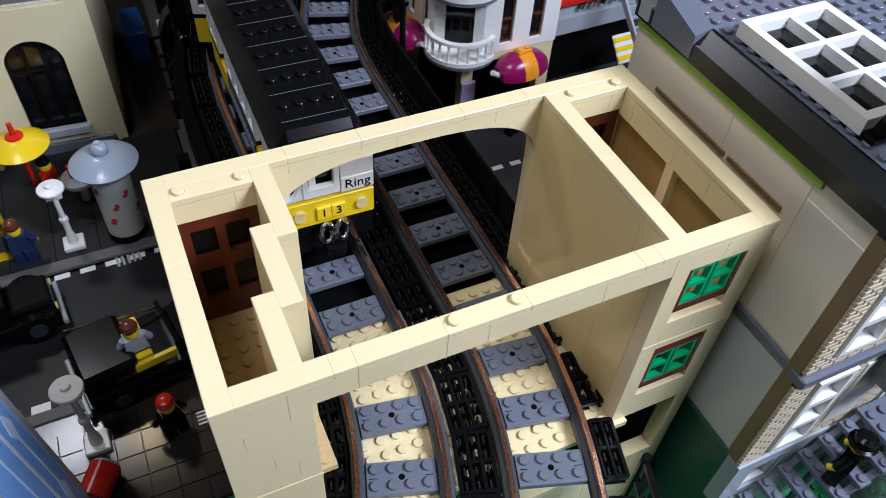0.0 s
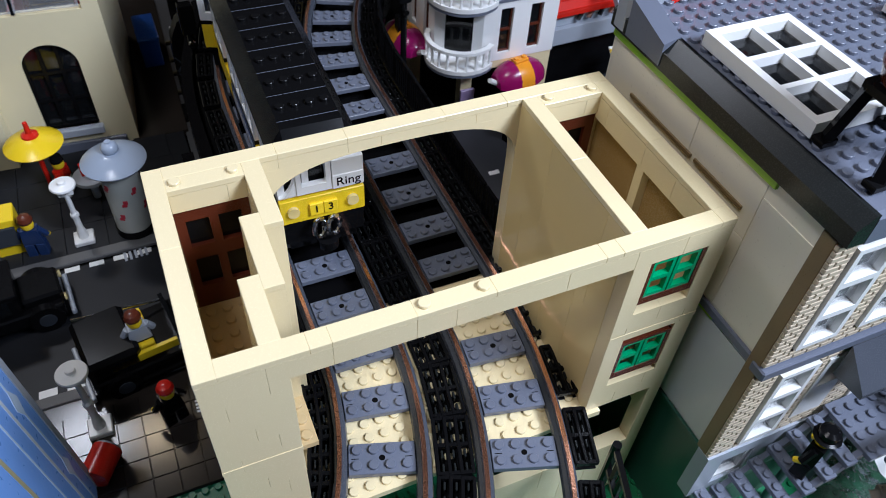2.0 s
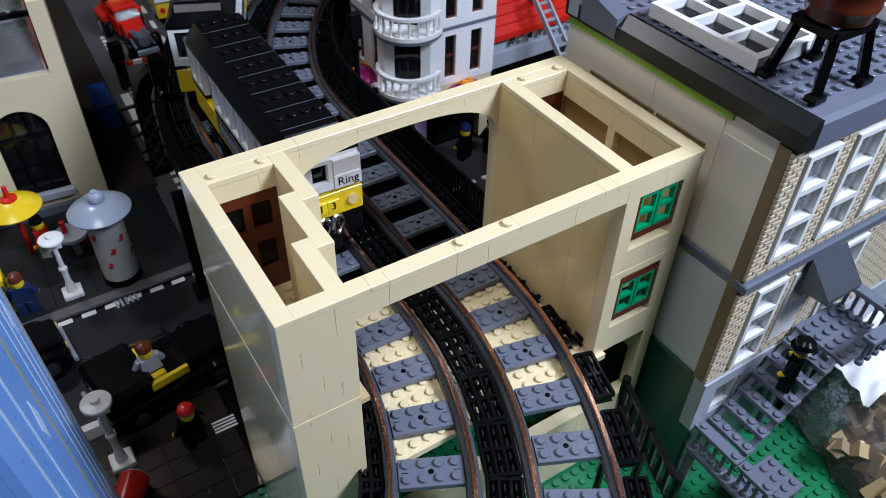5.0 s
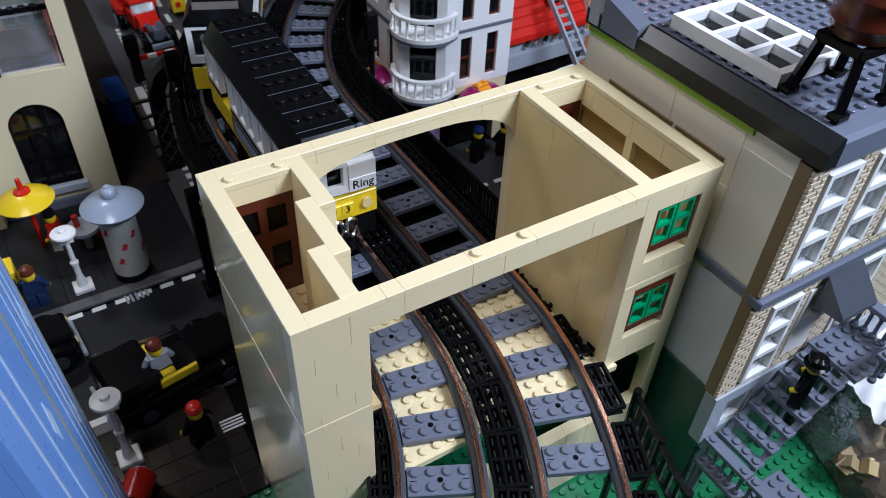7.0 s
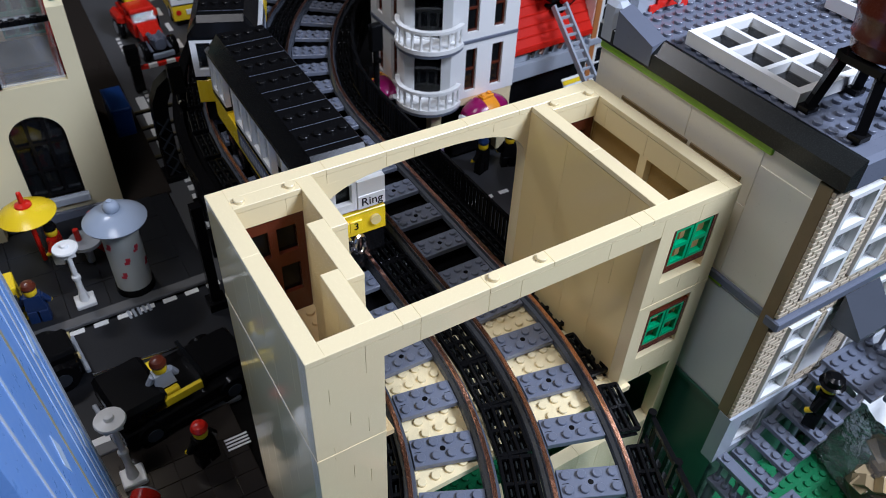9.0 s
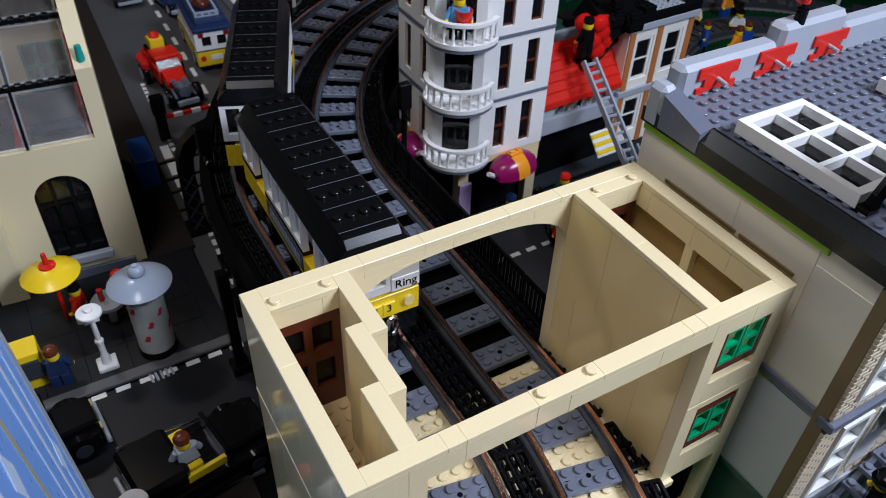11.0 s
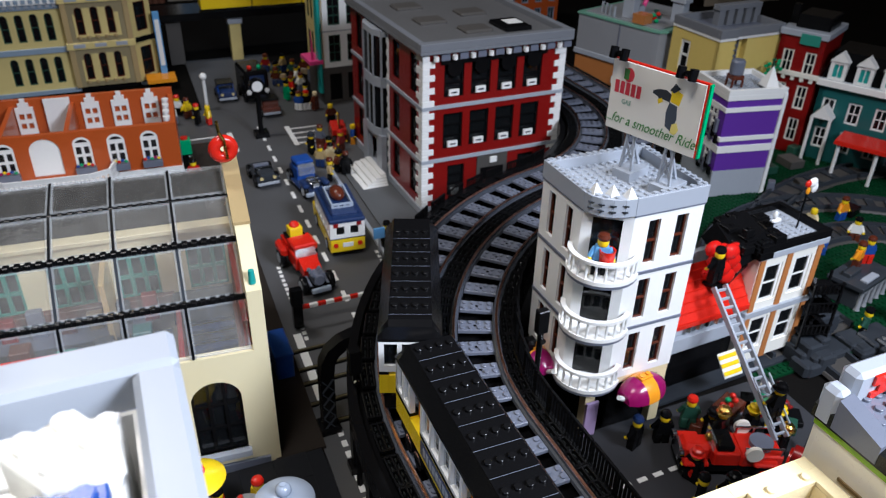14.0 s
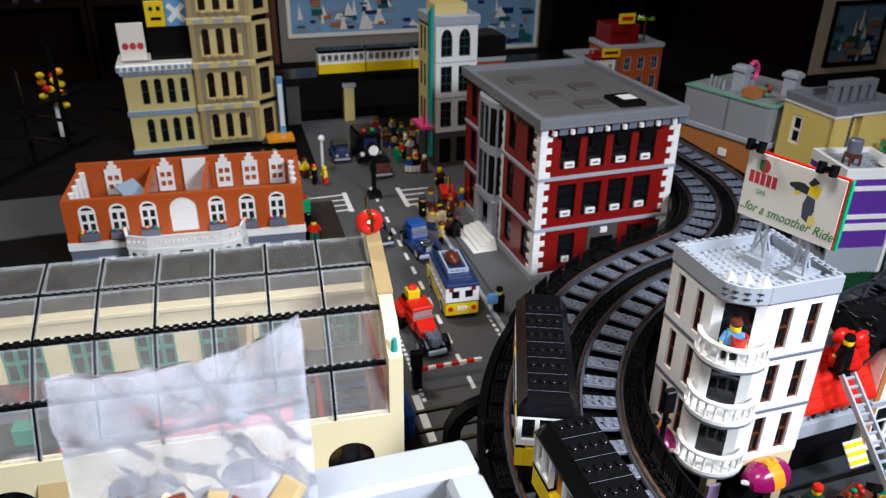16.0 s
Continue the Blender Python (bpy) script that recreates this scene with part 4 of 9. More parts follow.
for x, y in ((30.2, -5.4), (30.2, -12.2), (34.4, -12.0), (34.4, -9.5)):
    part("leg", Mesh().cyl(x, y, 0, 3.8, 0.4, 12), DGREY, st)
figure(35.6, -7.4, 10.8, 200, BLACK, BLACK, YELLOW, BLACK, "black uniformed toy figure standing on the grey stair", "hat")

# ---- two elevated railway tracks ----
ZT = 15.2
def centre_line(side, a0=-46, far=212.0, step=1.0):
    """Points (x, y, heading, run) along a track; side: studs to the right of the left-hand track."""
    pts = []
    r = 28 + side
    n = int(radians(-a0) * r / step)
    for i in range(n):
        th = radians(a0) * (1 - i / n)
        pts.append((-18 + r * math.cos(th), 10 + r * math.sin(th), -th))
    for i in range(int(27 / step)):
        pts.append((10 + side, 10 + i * step, 0.0))
    r, turn = 50.7 - side, radians(75)
    n = int(turn * r / step)
    for i in range(n):
        ph = turn * i / n
        pts.append((60.7 - r * math.cos(ph), 37 + r * math.sin(ph), ph))
    cx, cy = 60.7 - 84 * math.cos(turn), 37 + 84 * math.sin(turn)
    r = 84 - r
    n = int(turn * r / step)
    for i in range(n):
        ph = turn * (1 - i / n)
        pts.append((cx + r * math.cos(ph), cy - r * math.sin(ph), ph))
    y = cy
    while y < far:
        pts.append((cx + r, y, 0.0))
        y += step
    return [(*town(x, y, 30), a) if y > 45 else (x, y, a) for x, y, a in pts]

tie = Mesh().cbox(-2, -1, 0, 2, 1, 0.4, 0.03).studs(-2, -1, 0.4, 4, 2, 14)
tie.slot = 1
tie.cyl(0, 0, 0.38, 0.404, 0.19, 14)
for sx in (-1.6, 1.6):
    tie.box(sx - 0.22, -0.025, 0.38, sx + 0.22, 0.025, 0.404)
tie_mesh = tie.data("tie", [DGREY, BLACK])
def grille(width, slats):
    """A black grille tile: long slats over end ribs, with short grey bars showing between."""
    m = Mesh()
    for k in range(slats):
        x = -width / 2 + width * k / (slats - 1)
        m.cbox(x - 0.12, -1.93, 0, x + 0.12, 1.93, 0.4, 0.05)
    for y in (-1.84, 0.0, 1.84):
        m.box(-width / 2, y - 0.12, 0.04, width / 2, y + 0.12, 0.36)
    m.slot = 1
    for k in range(slats - 1):
        x = -width / 2 + width * (k + 0.5) / (slats - 1)
        for y in (-1.38, -0.5, 0.5, 1.38):
            m.cbox(x - 0.07, y - 0.26, -0.3, x + 0.07, y + 0.26, 0.2, 0.04)
    m.slot = 0
    return m.box(-width / 2, -1.95, -0.4, width / 2, 1.95, -0.3).data("grille", [BLACK, CHARCOAL])
wide_grille, narrow_grille = grille(2.1, 4), grille(1.3, 3)

def along(pts, pitch, start=0.0):
    """Poses at even steps along a line of points."""
    run, out, nxt = 0.0, [], start
    for (x, y, a), (x2, y2, a2) in zip(pts, pts[1:]):
        d = math.hypot(x2 - x, y2 - y)
        while nxt <= run + d:
            q = (nxt - run) / d if d else 0
            out.append((x + (x2 - x) * q, y + (y2 - y) * q, a + (a2 - a) * q))
            nxt += pitch
        run += d
    return out

for side, label in ((0.0, "left-hand elevated railway track with copper-topped rails"), (8.6, "elevated railway track with copper-topped rails and studded ties")):
    line = centre_line(side)
    tr = thing("railway_track", "elevated railway track with copper-topped rails and grey studded ties", "railway track", group="railway tracks")
    for off in (-2.5, 2.5):
        rail = part("rail", Mesh().sweep(line, [(off - 0.5, ZT), (off + 0.5, ZT), (off + 0.42, ZT + 0.35), (off + 0.2, ZT + 0.5), (off + 0.2, ZT + 0.9), (off - 0.2, ZT + 0.9), (off - 0.2, ZT + 0.5), (off - 0.42, ZT + 0.35)]), RAIL_GREY, tr)
        part("rail_head", Mesh().sweep(line, [(off - 0.15, ZT + 0.9), (off + 0.15, ZT + 0.9), (off + 0.12, ZT + 1.02), (off - 0.12, ZT + 1.02)]), COPPER, rail, "copper strip on the rail head")
    for x, y, a in along(line, 4.0, 1.78):
        again("tie", tie_mesh, tr, at(x, y, ZT - 0.05, -math.degrees(a)))

deck = thing("viaduct", "black girder viaduct carrying the railway over the streets", "viaduct", kind="structure")
mid = centre_line(4.3)
for off in (0.0, -7.95, 7.95):
    for x, y, a in along(mid, 3.98, 0.5):
        sx, sy = math.cos(a), -math.sin(a)
        again("grille", narrow_grille if off else wide_grille, deck, at(x + off * sx, y + off * sy, ZT + 0.1, -math.degrees(a)))
far_mid = [p for p in mid if p[1] > 13.2]
part("deck", Mesh().sweep(far_mid, [(-9.2, 13.2), (8.8, 13.2), (8.8, 14.0), (-9.2, 14.0)]), BLACK, deck)
for off in (-9.7, 8.9):
    part("girder", Mesh().sweep(far_mid, [(off - 0.5, 12.6), (off + 0.5, 12.6), (off + 0.5, 15.2), (off - 0.5, 15.2)]), BLACK, deck)
for y0, dx in ((36, 0), (52, 3.8), (67, 14.5)):
    for x in (3.2 + dx, 25.5 + dx):
        part("pillar", Mesh().box(x - 0.9, y0 - 0.9, 0, x + 0.9, y0 + 0.9, 1).box(x - 0.5, y0 - 0.5, 1, x + 0.5, y0 + 0.5, 13), BLACK, deck)
# lattice fence on the outer side
fence = thing("track_fence", "black lattice fence along the railway", "fence", kind="structure")
m = Mesh()
m.box(-1.9, -0.12, 0, 1.9, 0.12, 0.3).box(-1.9, -0.12, 2.9, 1.9, 0.12, 3.3)
for k in range(8):
    m.box(-1.9 + k * 0.514, -0.1, 0.3, -1.7 + k * 0.514, 0.1, 2.9)
fence_mesh = m.data("fence_panel", [BLACK])
m = Mesh()
m.box(-1.9, -0.1, 0, 1.9, 0.1, 0.25).box(-1.9, -0.1, 1.5, 1.9, 0.1, 1.75)
for k in range(8):
    m.box(-1.9 + k * 0.514, -0.09, 0.25, -1.7 + k * 0.514, 0.09, 1.5)
low_fence_mesh = m.data("fence_panel", [BLACK])
for x, y, a in along([p for p in mid if 14 < p[1] < 79], 4.0, 1.5):
    again("fence_panel", fence_mesh, fence, at(x + 9.1 * math.cos(a), y - 9.1 * math.sin(a), 15.0, 90 - math.degrees(a)))
for x, y, a in along([p for p in mid if p[1] > 66 and p[0] < 62], 4.0, 1.5):
    again("fence_panel", low_fence_mesh, fence, at(x - 9.8 * math.cos(a), y + 9.8 * math.sin(a), 15.0, 90 - math.degrees(a)))

# ---- the tram train ----
def train_car(x, y, rz, length, label):
    t = thing("train_car", label, "train", x, y, 16.2, rz, group="train cars")
    w = 2.95
    part("chassis", Mesh().box(-2.5, 0.3, 0.2, 2.5, length - 0.3, 2.2), BLACK, t)
    for k in range(2):
        for y0 in (3.0, length - 5.4):
            for sx in (-1, 1):
                part("wheel", Mesh().rod((sx * 2.0, y0 + k * 2.4, 0.55), (sx * 2.8, y0 + k * 2.4, 0.55), 0.95, 18), BLACK, t)
    part("lower_body", Mesh().cbox(-w + 0.9, 0.05, 2.3, w - 0.9, length - 0.05, 4.6), YELLOW, t)
    part("cabin_floor", Mesh().box(-w + 0.9, 0.6, 4.6, w - 0.9, length - 0.6, 5.0), LGREY, t)
    for k in range(int(length / 3.2)):
        part("bench", Mesh().cbox(-w + 0.9, 1.6 + k * 3.2, 5.0, w - 0.9, 2.6 + k * 3.2, 6.4, 0.1), OLD_WHITE, t)
    d0, d1, d2, d3 = length * 0.215, length * 0.325, length * 0.72, length * 0.83
    for sx in (-1, 1):
        lo, hi = min(sx * w, sx * (w - 0.9)), max(sx * w, sx * (w - 0.9))
        for ya, yb in ((0.05, d0), (d1, d2), (d3, length - 0.05)):
            part("lower_panel", Mesh().cbox(lo, ya, 2.3, hi, yb, 4.6), YELLOW, t)
            part("stripe", Mesh().box(lo - 0.02, ya, 4.6, hi + 0.02, yb, 5.0), BLACK, t)
            n = max(2, int((yb - ya) / 1.9))
            s = (yb - ya - 0.4) / n
            m = Mesh().wall(yb - ya, 0.5, 5.0, 8.6, [(0.4 + i * s, 0.4 + (i + 1) * s - 0.4, 5.4, 8.2) for i in range(n)])
            side = put(part("window_side", m, WHITE, t, "white side wall with a row of windows"), at(w, ya, 0, 90) if sx > 0 else at(-w, yb, 0, -90))
            part("pane", Mesh().box(0.2, 0.28, 5.2, yb - ya - 0.2, 0.34, 8.4), GLASS, side)
        for ya, yb in ((d0, d1), (d2, d3)):
            part("door_step", Mesh().cbox(lo, ya + 0.02, 2.3, hi, yb - 0.02, 4.4), YELLOW, t, "yellow door step")
            part("door_panel", Mesh().box(sx * (w - 0.9) - 0.06, ya, 4.6, sx * (w - 0.9) + 0.06, yb, 6.6), ORANGE, t, "orange-yellow door panel")
            part("door_top", Mesh().box(sx * (w - 0.9) - 0.06, ya, 6.6, sx * (w - 0.9) + 0.06, yb, 8.6), BLACK, t)
            part("door_handle", Mesh().ball(sx * (w - 0.6), ya + 0.5, 6.2, 0.35, 0.35, 0.3, 10, 7), BLACK, t)
        part("side_sign", Mesh().cbox(min(sx * w, sx * (w + 0.08)), d1 + 0.3, 2.8, max(sx * w, sx * (w + 0.08)), d2 - 0.3, 4.5), BLUE_DK, t, "dark blue advertising board with pale bars")
        m = Mesh()
        for k in range(10):
            a = d1 + 0.8 + k * (d2 - d1 - 1.6) / 10
            m.box(min(sx * w, sx * (w + 0.11)), a, 3.2, max(sx * w, sx * (w + 0.11)), a + 0.5, 4.1)
        tagged(part("sign_bar", m, LGREY, t), kind="stuff")
    for e in (0, 1):
        m = Mesh()
        m.x = at(-w, 0.02) if e == 0 else at(w, length - 0.02, 0, 180)
        m.wall(2 * w, 0.5, 5.0, 8.6, [(0.4, 1.75, 5.7, 8.3), (2.2, 3.6, 5.7, 8.3), (4.1, 5.5, 5.7, 8.3)])
        end = part("window_end", m, WHITE, t)
        yy = 0.35 if e == 0 else length - 0.4
        part("pane", Mesh().box(-w + 0.3, yy, 5.3, w - 0.3, yy + 0.05, 8.4), GLASS_DK, end)
    r = Mesh()
    r.sweep([(0, 1.0, 0), (0, length - 1.0, 0)], [(-3.05, 8.6), (3.05, 8.6), (3.05, 8.95), (2.55, 9.75), (2.05, 10.5), (-2.05, 10.5), (-2.55, 9.75), (-3.05, 8.95)])
    for a, b, lo in ((0.0, 1.0, 0), (length, length - 1.0, 1)):
        pts = []
        for yy, d in ((a, 1.6), ((a + b) / 2, 0.5), (b, 0.0)):
            pts.append([(s, yy, z) for s, z in ((-3.05, 8.6), (3.05, 8.6), (3.05, 8.95 - d * 0.1), (2.55, 9.75 - d * 0.45), (2.05, 10.5 - d), (-2.05, 10.5 - d), (-2.55, 9.75 - d * 0.45), (-3.05, 8.95 - d * 0.1))])
        faces = []
        for k in range(2):
            faces += [(k * 8 + i, k * 8 + (i + 1) % 8, k * 8 + 8 + (i + 1) % 8, k * 8 + 8 + i) for i in range(8)]
        faces.append(tuple(range(7, -1, -1)))
        r.add(pts[0] + pts[1] + pts[2], faces if not lo else [tuple(reversed(q)) for q in faces])
    roof = part("roof", r, BLACK, t, "glossy black sloped roof", 18)
    k = 3.2
    stud = Mesh().cyl(0, 0, 0, 0.26, 0.32, 14, c=0.05).data("roof_stud", [GLOSS_BLACK])
    seam = Mesh().box(-2.05, -0.02, 0, 2.05, 0.02, 0.012).data("roof_seam", [DGREY])
    while k < length - 2:
        for i in range(4):
            again("roof_stud", stud, roof, at(-1.5 + i, k, 10.5))
        again("roof_seam", seam, roof, at(0, k - 1.4, 10.5))
        k += 2.85
    return t

c1 = train_car(10.55, 18.6, -1.0, 22.4, "black-roofed yellow and white tram car with a Ring sign")
train_car(10.0, 42.6, -22.0, 21.6, "black-roofed yellow and white tram car on the curve")
front = part("front_plate", Mesh().cbox(-3.0, -0.35, 3.4, 3.0, 0.05, 5.45, 0.05), YELLOW, c1, "yellow front plate with number tiles")
part("front_apron", Mesh().cbox(-2.9, -0.3, 1.4, 2.9, 0.3, 3.4), BLACK, c1)
for sx, txt in ((-0.5, "1"), (0.5, "3")):
    tile = part("number_tile", Mesh().cbox(sx - 0.48, -0.55, 3.9, sx + 0.48, -0.33, 4.9, 0.03), YELLOW, front)
    writing("number", txt, at(sx, -0.57, 4.4), 0.9, BLACK, tile)
for sx in (-2.1, 2.1):
    part("headlight", Mesh().rod((sx, -0.35, 4.5), (sx, -0.62, 4.5), 0.42, 18), HEADLIGHT, front, "clear round headlight")
part("sign_box", Mesh().cbox(0.75, -0.5, 5.85, 2.95, 0.1, 7.0, 0.04), WHITE, c1, "white destination sign")
part("sign_box", Mesh().cbox(0.75, -0.45, 7.0, 2.95, 0.1, 8.3, 0.04), WHITE, c1)
writing("sign_text", "Ring", at(1.85, -0.52, 6.4), 1.0, BLACK, c1)
part("front_frame", Mesh().wall(2.4, 0.5, 5.85, 8.5, [(0.35, 2.05, 6.5, 8.2)]), WHITE, c1).matrix_basis = pose(-1.7 * U, -0.4 * U, 0)
curve = Mesh()
arc = [(-2.95, 5.8)] + [(-2.95 + 1.3 * math.sin(a * math.pi / 16), 5.8 + 2.6 * (1 - math.cos(a * math.pi / 16))) for a in range(9)] + [(-1.65, 5.8)]
n = len(arc)
curve.add([(x, -0.3, z) for x, z in arc] + [(x, 0.1, z) for x, z in arc], [tuple(range(n)), tuple(range(2 * n - 1, n - 1, -1))] + [(k, n + k, n + (k + 1) % n, (k + 1) % n) for k in range(n)])
part("front_curve", curve, WHITE, c1)
part("coupling", Mesh().rod((0, -0.2, 2.6), (0, -1.3, 2.2), 0.35, 10), BLACK, c1)
part("coupling_base", Mesh().cyl(0, -1.0, 1.2, 1.9, 0.75, 16), BLACK, c1)
for sx in (-0.75, 0.75):
    m = Mesh()
    loop = [(sx * 0.7 + 0.42 * math.cos(a), -0.8 - 0.3 * math.sin(a * 0.5), 3.0 + 0.85 * math.sin(a)) for a in [k * math.pi / 6 for k in range(13)]]
    for p, q in zip(loop, loop[1:]):
        m.rod(p, q, 0.19, 8)
    part("coupling_chain", m, CHROME, c1, "bright grey chain links")

# ---- white corner tower ----
tw = thing("corner_tower", "four-storey white corner building with rounded balconies", "building", 31.98, 45.39, 0, -0.46, size=(0.954, 0.927, 0.986))
def tower_side(x, y, rz, length, starts, w):
    for z in (9.6, 17.2, 24.8):
        facade(tw, at(x, y, 0, rz), length, z, z + 7.2, WHITE, [(s, s + w, z + 0.9, z + 6.4) for s in starts], BROWN, GLASS_DK, 1.0, 1, 2, set_back=0.35, bar=0.25, edge=0.2)
        put(part("string_course", Mesh().cbox(-0.05, -0.12, z + 7.2, length + 0.05, 1.0, z + 7.6, 0.04), DGREY, tw), at(x, y, 0, rz))
tower_side(4.5, 0, 0, 9.5, (2.1, 5.9), 1.6)
tower_side(0, 12.6, -90, 9.0, (1.7, 5.6), 1.5)
for z in (9.6, 17.2, 24.8):
    m = Mesh()
    L = math.hypot(4.5, 3.6)
    m.x = at(0, 3.6, 0, -math.degrees(math.atan2(3.6, 4.5)))
    m.wall(L, 0.8, z, z + 7.4, [(1.2, L - 1.2, z + 0.5, z + 6.6)])
    door = part("corner_wall", m, WHITE, tw)
    m = Mesh()
    m.x = at(0, 3.6, 0, -math.degrees(math.atan2(3.6, 4.5))) @ Matrix.Translation((1.2, 0.3, z + 0.5))
    m.box(0, 0, 0, L - 2.4, 0.1, 6.1)
    part("pane", m, GLASS_DK, door)
    ang = [math.pi * (0.78 + 0.94 * k / 12) for k in range(13)]
    cx, cy, R = 3.0, 2.6, 4.3
    arc = [(cx + R * math.cos(a), cy + R * math.sin(a)) for a in ang]
    inner = [(cx + (R - 0.6) * math.cos(a), cy + (R - 0.6) * math.sin(a)) for a in ang]
    slab = arc + [(5.0, 0.6), (1.0, 3.6)]
    bal = part("balcony", Mesh().prism(slab, z - 0.2, z + 0.3), WHITE, tw, "rounded white balcony with turned balusters")
    part("slab_edge", Mesh().prism([(x * 0.98 + cx * 0.02, y * 0.98 + cy * 0.02) for x, y in slab], z - 0.6, z - 0.2), DGREY, bal)
    ring = Mesh().prism(arc + inner[::-1], z + 2.25, z + 2.6)
    part("hand_rail", ring, WHITE, bal)
    for k in range(11):
        a = math.pi * (0.80 + 0.90 * k / 10)
        part("baluster", Mesh().lathe(cx + (R - 0.3) * math.cos(a), cy + (R - 0.3) * math.sin(a), [(0.24, z + 0.3), (0.13, z + 0.7), (0.2, z + 1.2), (0.13, z + 1.8), (0.24, z + 2.25)], 8), WHITE, bal)
# black block added inside: the dark of unlit rooms behind the windows
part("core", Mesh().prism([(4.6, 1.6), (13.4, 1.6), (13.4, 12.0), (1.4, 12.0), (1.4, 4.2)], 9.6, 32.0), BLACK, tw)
part("back_wall", Mesh().box(13.05, 1.02, 9.6, 13.96, 12.5, 32.2), WHITE, tw)
part("back_wall", Mesh().box(0.04, 11.7, 9.6, 13.04, 12.56, 32.2), WHITE, tw)
# roof with crenellated parapet
bend = [(4.4 - 4.55 * math.sin(radians(a)), 3.5 - 3.65 * math.cos(radians(a))) for a in (72, 54, 36, 18)]
poly = [(4.4, -0.15), (14.15, -0.15), (14.15, 12.75), (-0.15, 12.75), (-0.15, 3.5)] + bend
part("roof", Mesh().prism([(4.5, 0.3), (13.8, 0.3), (13.8, 12.4), (0.2, 12.4), (0.2, 3.7)] + [(x * 0.96 + 0.18, y * 0.96 + 0.16) for x, y in bend], 32.2, 33.0).studs(5, 1, 33.0, 8, 11, 10).studs(1, 5, 33.0, 4, 7, 10), LGREY, tw, "light grey studded roof deck")
for k in range(len(poly)):
    (ax, ay), (bx, by) = poly[k], poly[(k + 1) % len(poly)]
    L = math.hypot(bx - ax, by - ay)
    q = Mesh().cbox(0.01, 0.003 * (k % 3), 32.2 + 0.004 * (k % 3), L - 0.01, 0.9, 34.3 + 0.004 * (k % 3), 0.05)
    for j in range(int(L)):
        q.cyl(0.5 + j, 0.45, 34.28, 34.5, 0.3, 10)
    put(part("parapet", q, LGREY, tw), at(ax, ay, 0, math.degrees(math.atan2(by - ay, bx - ax))))
for s in (0.15, 0.5, 0.85):
    x, y = 0.2 + 4.2 * s, 3.4 - 3.3 * s
    part("spike", Mesh().add([(x - 0.6, y - 0.6, 34.3), (x + 0.6, y - 0.6, 34.3), (x + 0.6, y + 0.6, 34.3), (x - 0.6, y + 0.6, 34.3), (x, y, 35.5)], [(3, 2, 1, 0), (0, 1, 4), (1, 2, 4), (2, 3, 4), (3, 0, 4)]), WHITE, tw)
for k, (x, y) in enumerate(bend):
    for z in (32.9, 33.6):
        part("parapet_slot", Mesh().bar((x - 0.3 + 0.05, y + 0.24 - 0.06, z), (x + 0.3 - 0.05, y - 0.24 - 0.06, z), 0.22, 0.1), DARKEST, tw, "dark slot in the parapet")
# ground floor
# the shop's darkness is a solid black block
part("ground_floor", Mesh().box(6.2, 1.4, 0.4, 13.6, 12.4, 9.2), BLACK, tw, "black block for the unlit shop behind the arcade")
part("lintel", Mesh().prism([(4.5, 0.1), (13.9, 0.1), (13.9, 12.5), (0.1, 12.5), (0.1, 3.6)], 8.6, 9.6), TAN, tw)
for x, y in ((12.9, 0.5), (0.6, 11.9), (3.4, 2.0)):
    part("pier", Mesh().cbox(x - 0.5, y - 0.4, 0.4, x + 1.0, y + 0.9, 8.6), TAN, tw)
part("shop_door", Mesh().cbox(2.6, 0.6, 0.4, 4.4, 1.0, 5.8), LILAC, tw, "pale lilac poster door")
figure(33.4, 46.3, 24.85, -30, BLUE_SKY, BLACK, YELLOW, BROWN, "pale blue toy figure with red cup on the balcony")
solo("red_cup", Mesh().lathe(0, 0, [(0.55, 0), (0.8, 0.3), (0.9, 1.6), (0.75, 1.55), (0.6, 0.4)], 14), RED, "red toy cup held over the balcony rail", "cup", 33.6, 45.6, 26.5)
# round striped awnings
def striped_awning(x, y, z, rz):
    a = thing("striped_awning", "rounded magenta awning with an orange-yellow stripe", "awning", x, y, z, rz, group="striped awnings")
    for x0, x1, mat in ((-3.1, -0.9, MAGENTA), (-0.9, 0.9, ORANGE), (0.9, 3.1, MAGENTA)):
        k = 8
        pts, faces = [], []
        n = 6
        for i in range(n + 1):
            xx = x0 + (x1 - x0) * i / n
            r = 2.2 * math.sqrt(max(0.02, 1 - (xx / 3.25) ** 2 * 0.85))
            pts += [(xx, -r * math.cos(math.pi * j / k * 1.0), r * math.sin(math.pi * j / k * 1.0) * 1.1 - 0.4 + 0.0) for j in range(k + 1)]
        for i in range(n):
            faces += [(i * (k + 1) + j, (i + 1) * (k + 1) + j, (i + 1) * (k + 1) + j + 1, i * (k + 1) + j + 1) for j in range(k)]
        faces += [tuple(range(k, -1, -1)), tuple(range(n * (k + 1), n * (k + 1) + k + 1))]
        faces += [tuple(i * (k + 1) for i in range(n + 1)), tuple(i * (k + 1) + k for i in range(n, -1, -1))]
        part("panel", Mesh().add(pts, faces), mat, a, sharp=60)
    part("ridge", Mesh().cbox(-0.9, -0.5, 1.9, 0.9, 0.5, 2.2).studs(-1, -0.5, 2.2, 2, 1, 10), ORANGE, a)
    part("bracket", Mesh().rod((-2.5, 0, -0.4), (-4.0, 0, 0.6), 0.3), WHITE, a)
striped_awning(40.3, 43.6, 8.2, 10)
striped_awning(29.9, 52.3, 9.7, 100)
# billboard on the roof
bb = thing("roof_billboard", "white billboard with green handwriting on grey struts", "billboard", 39.93, 49.99, 33.43, -72.86, size=(0.856, 1, 1.03))
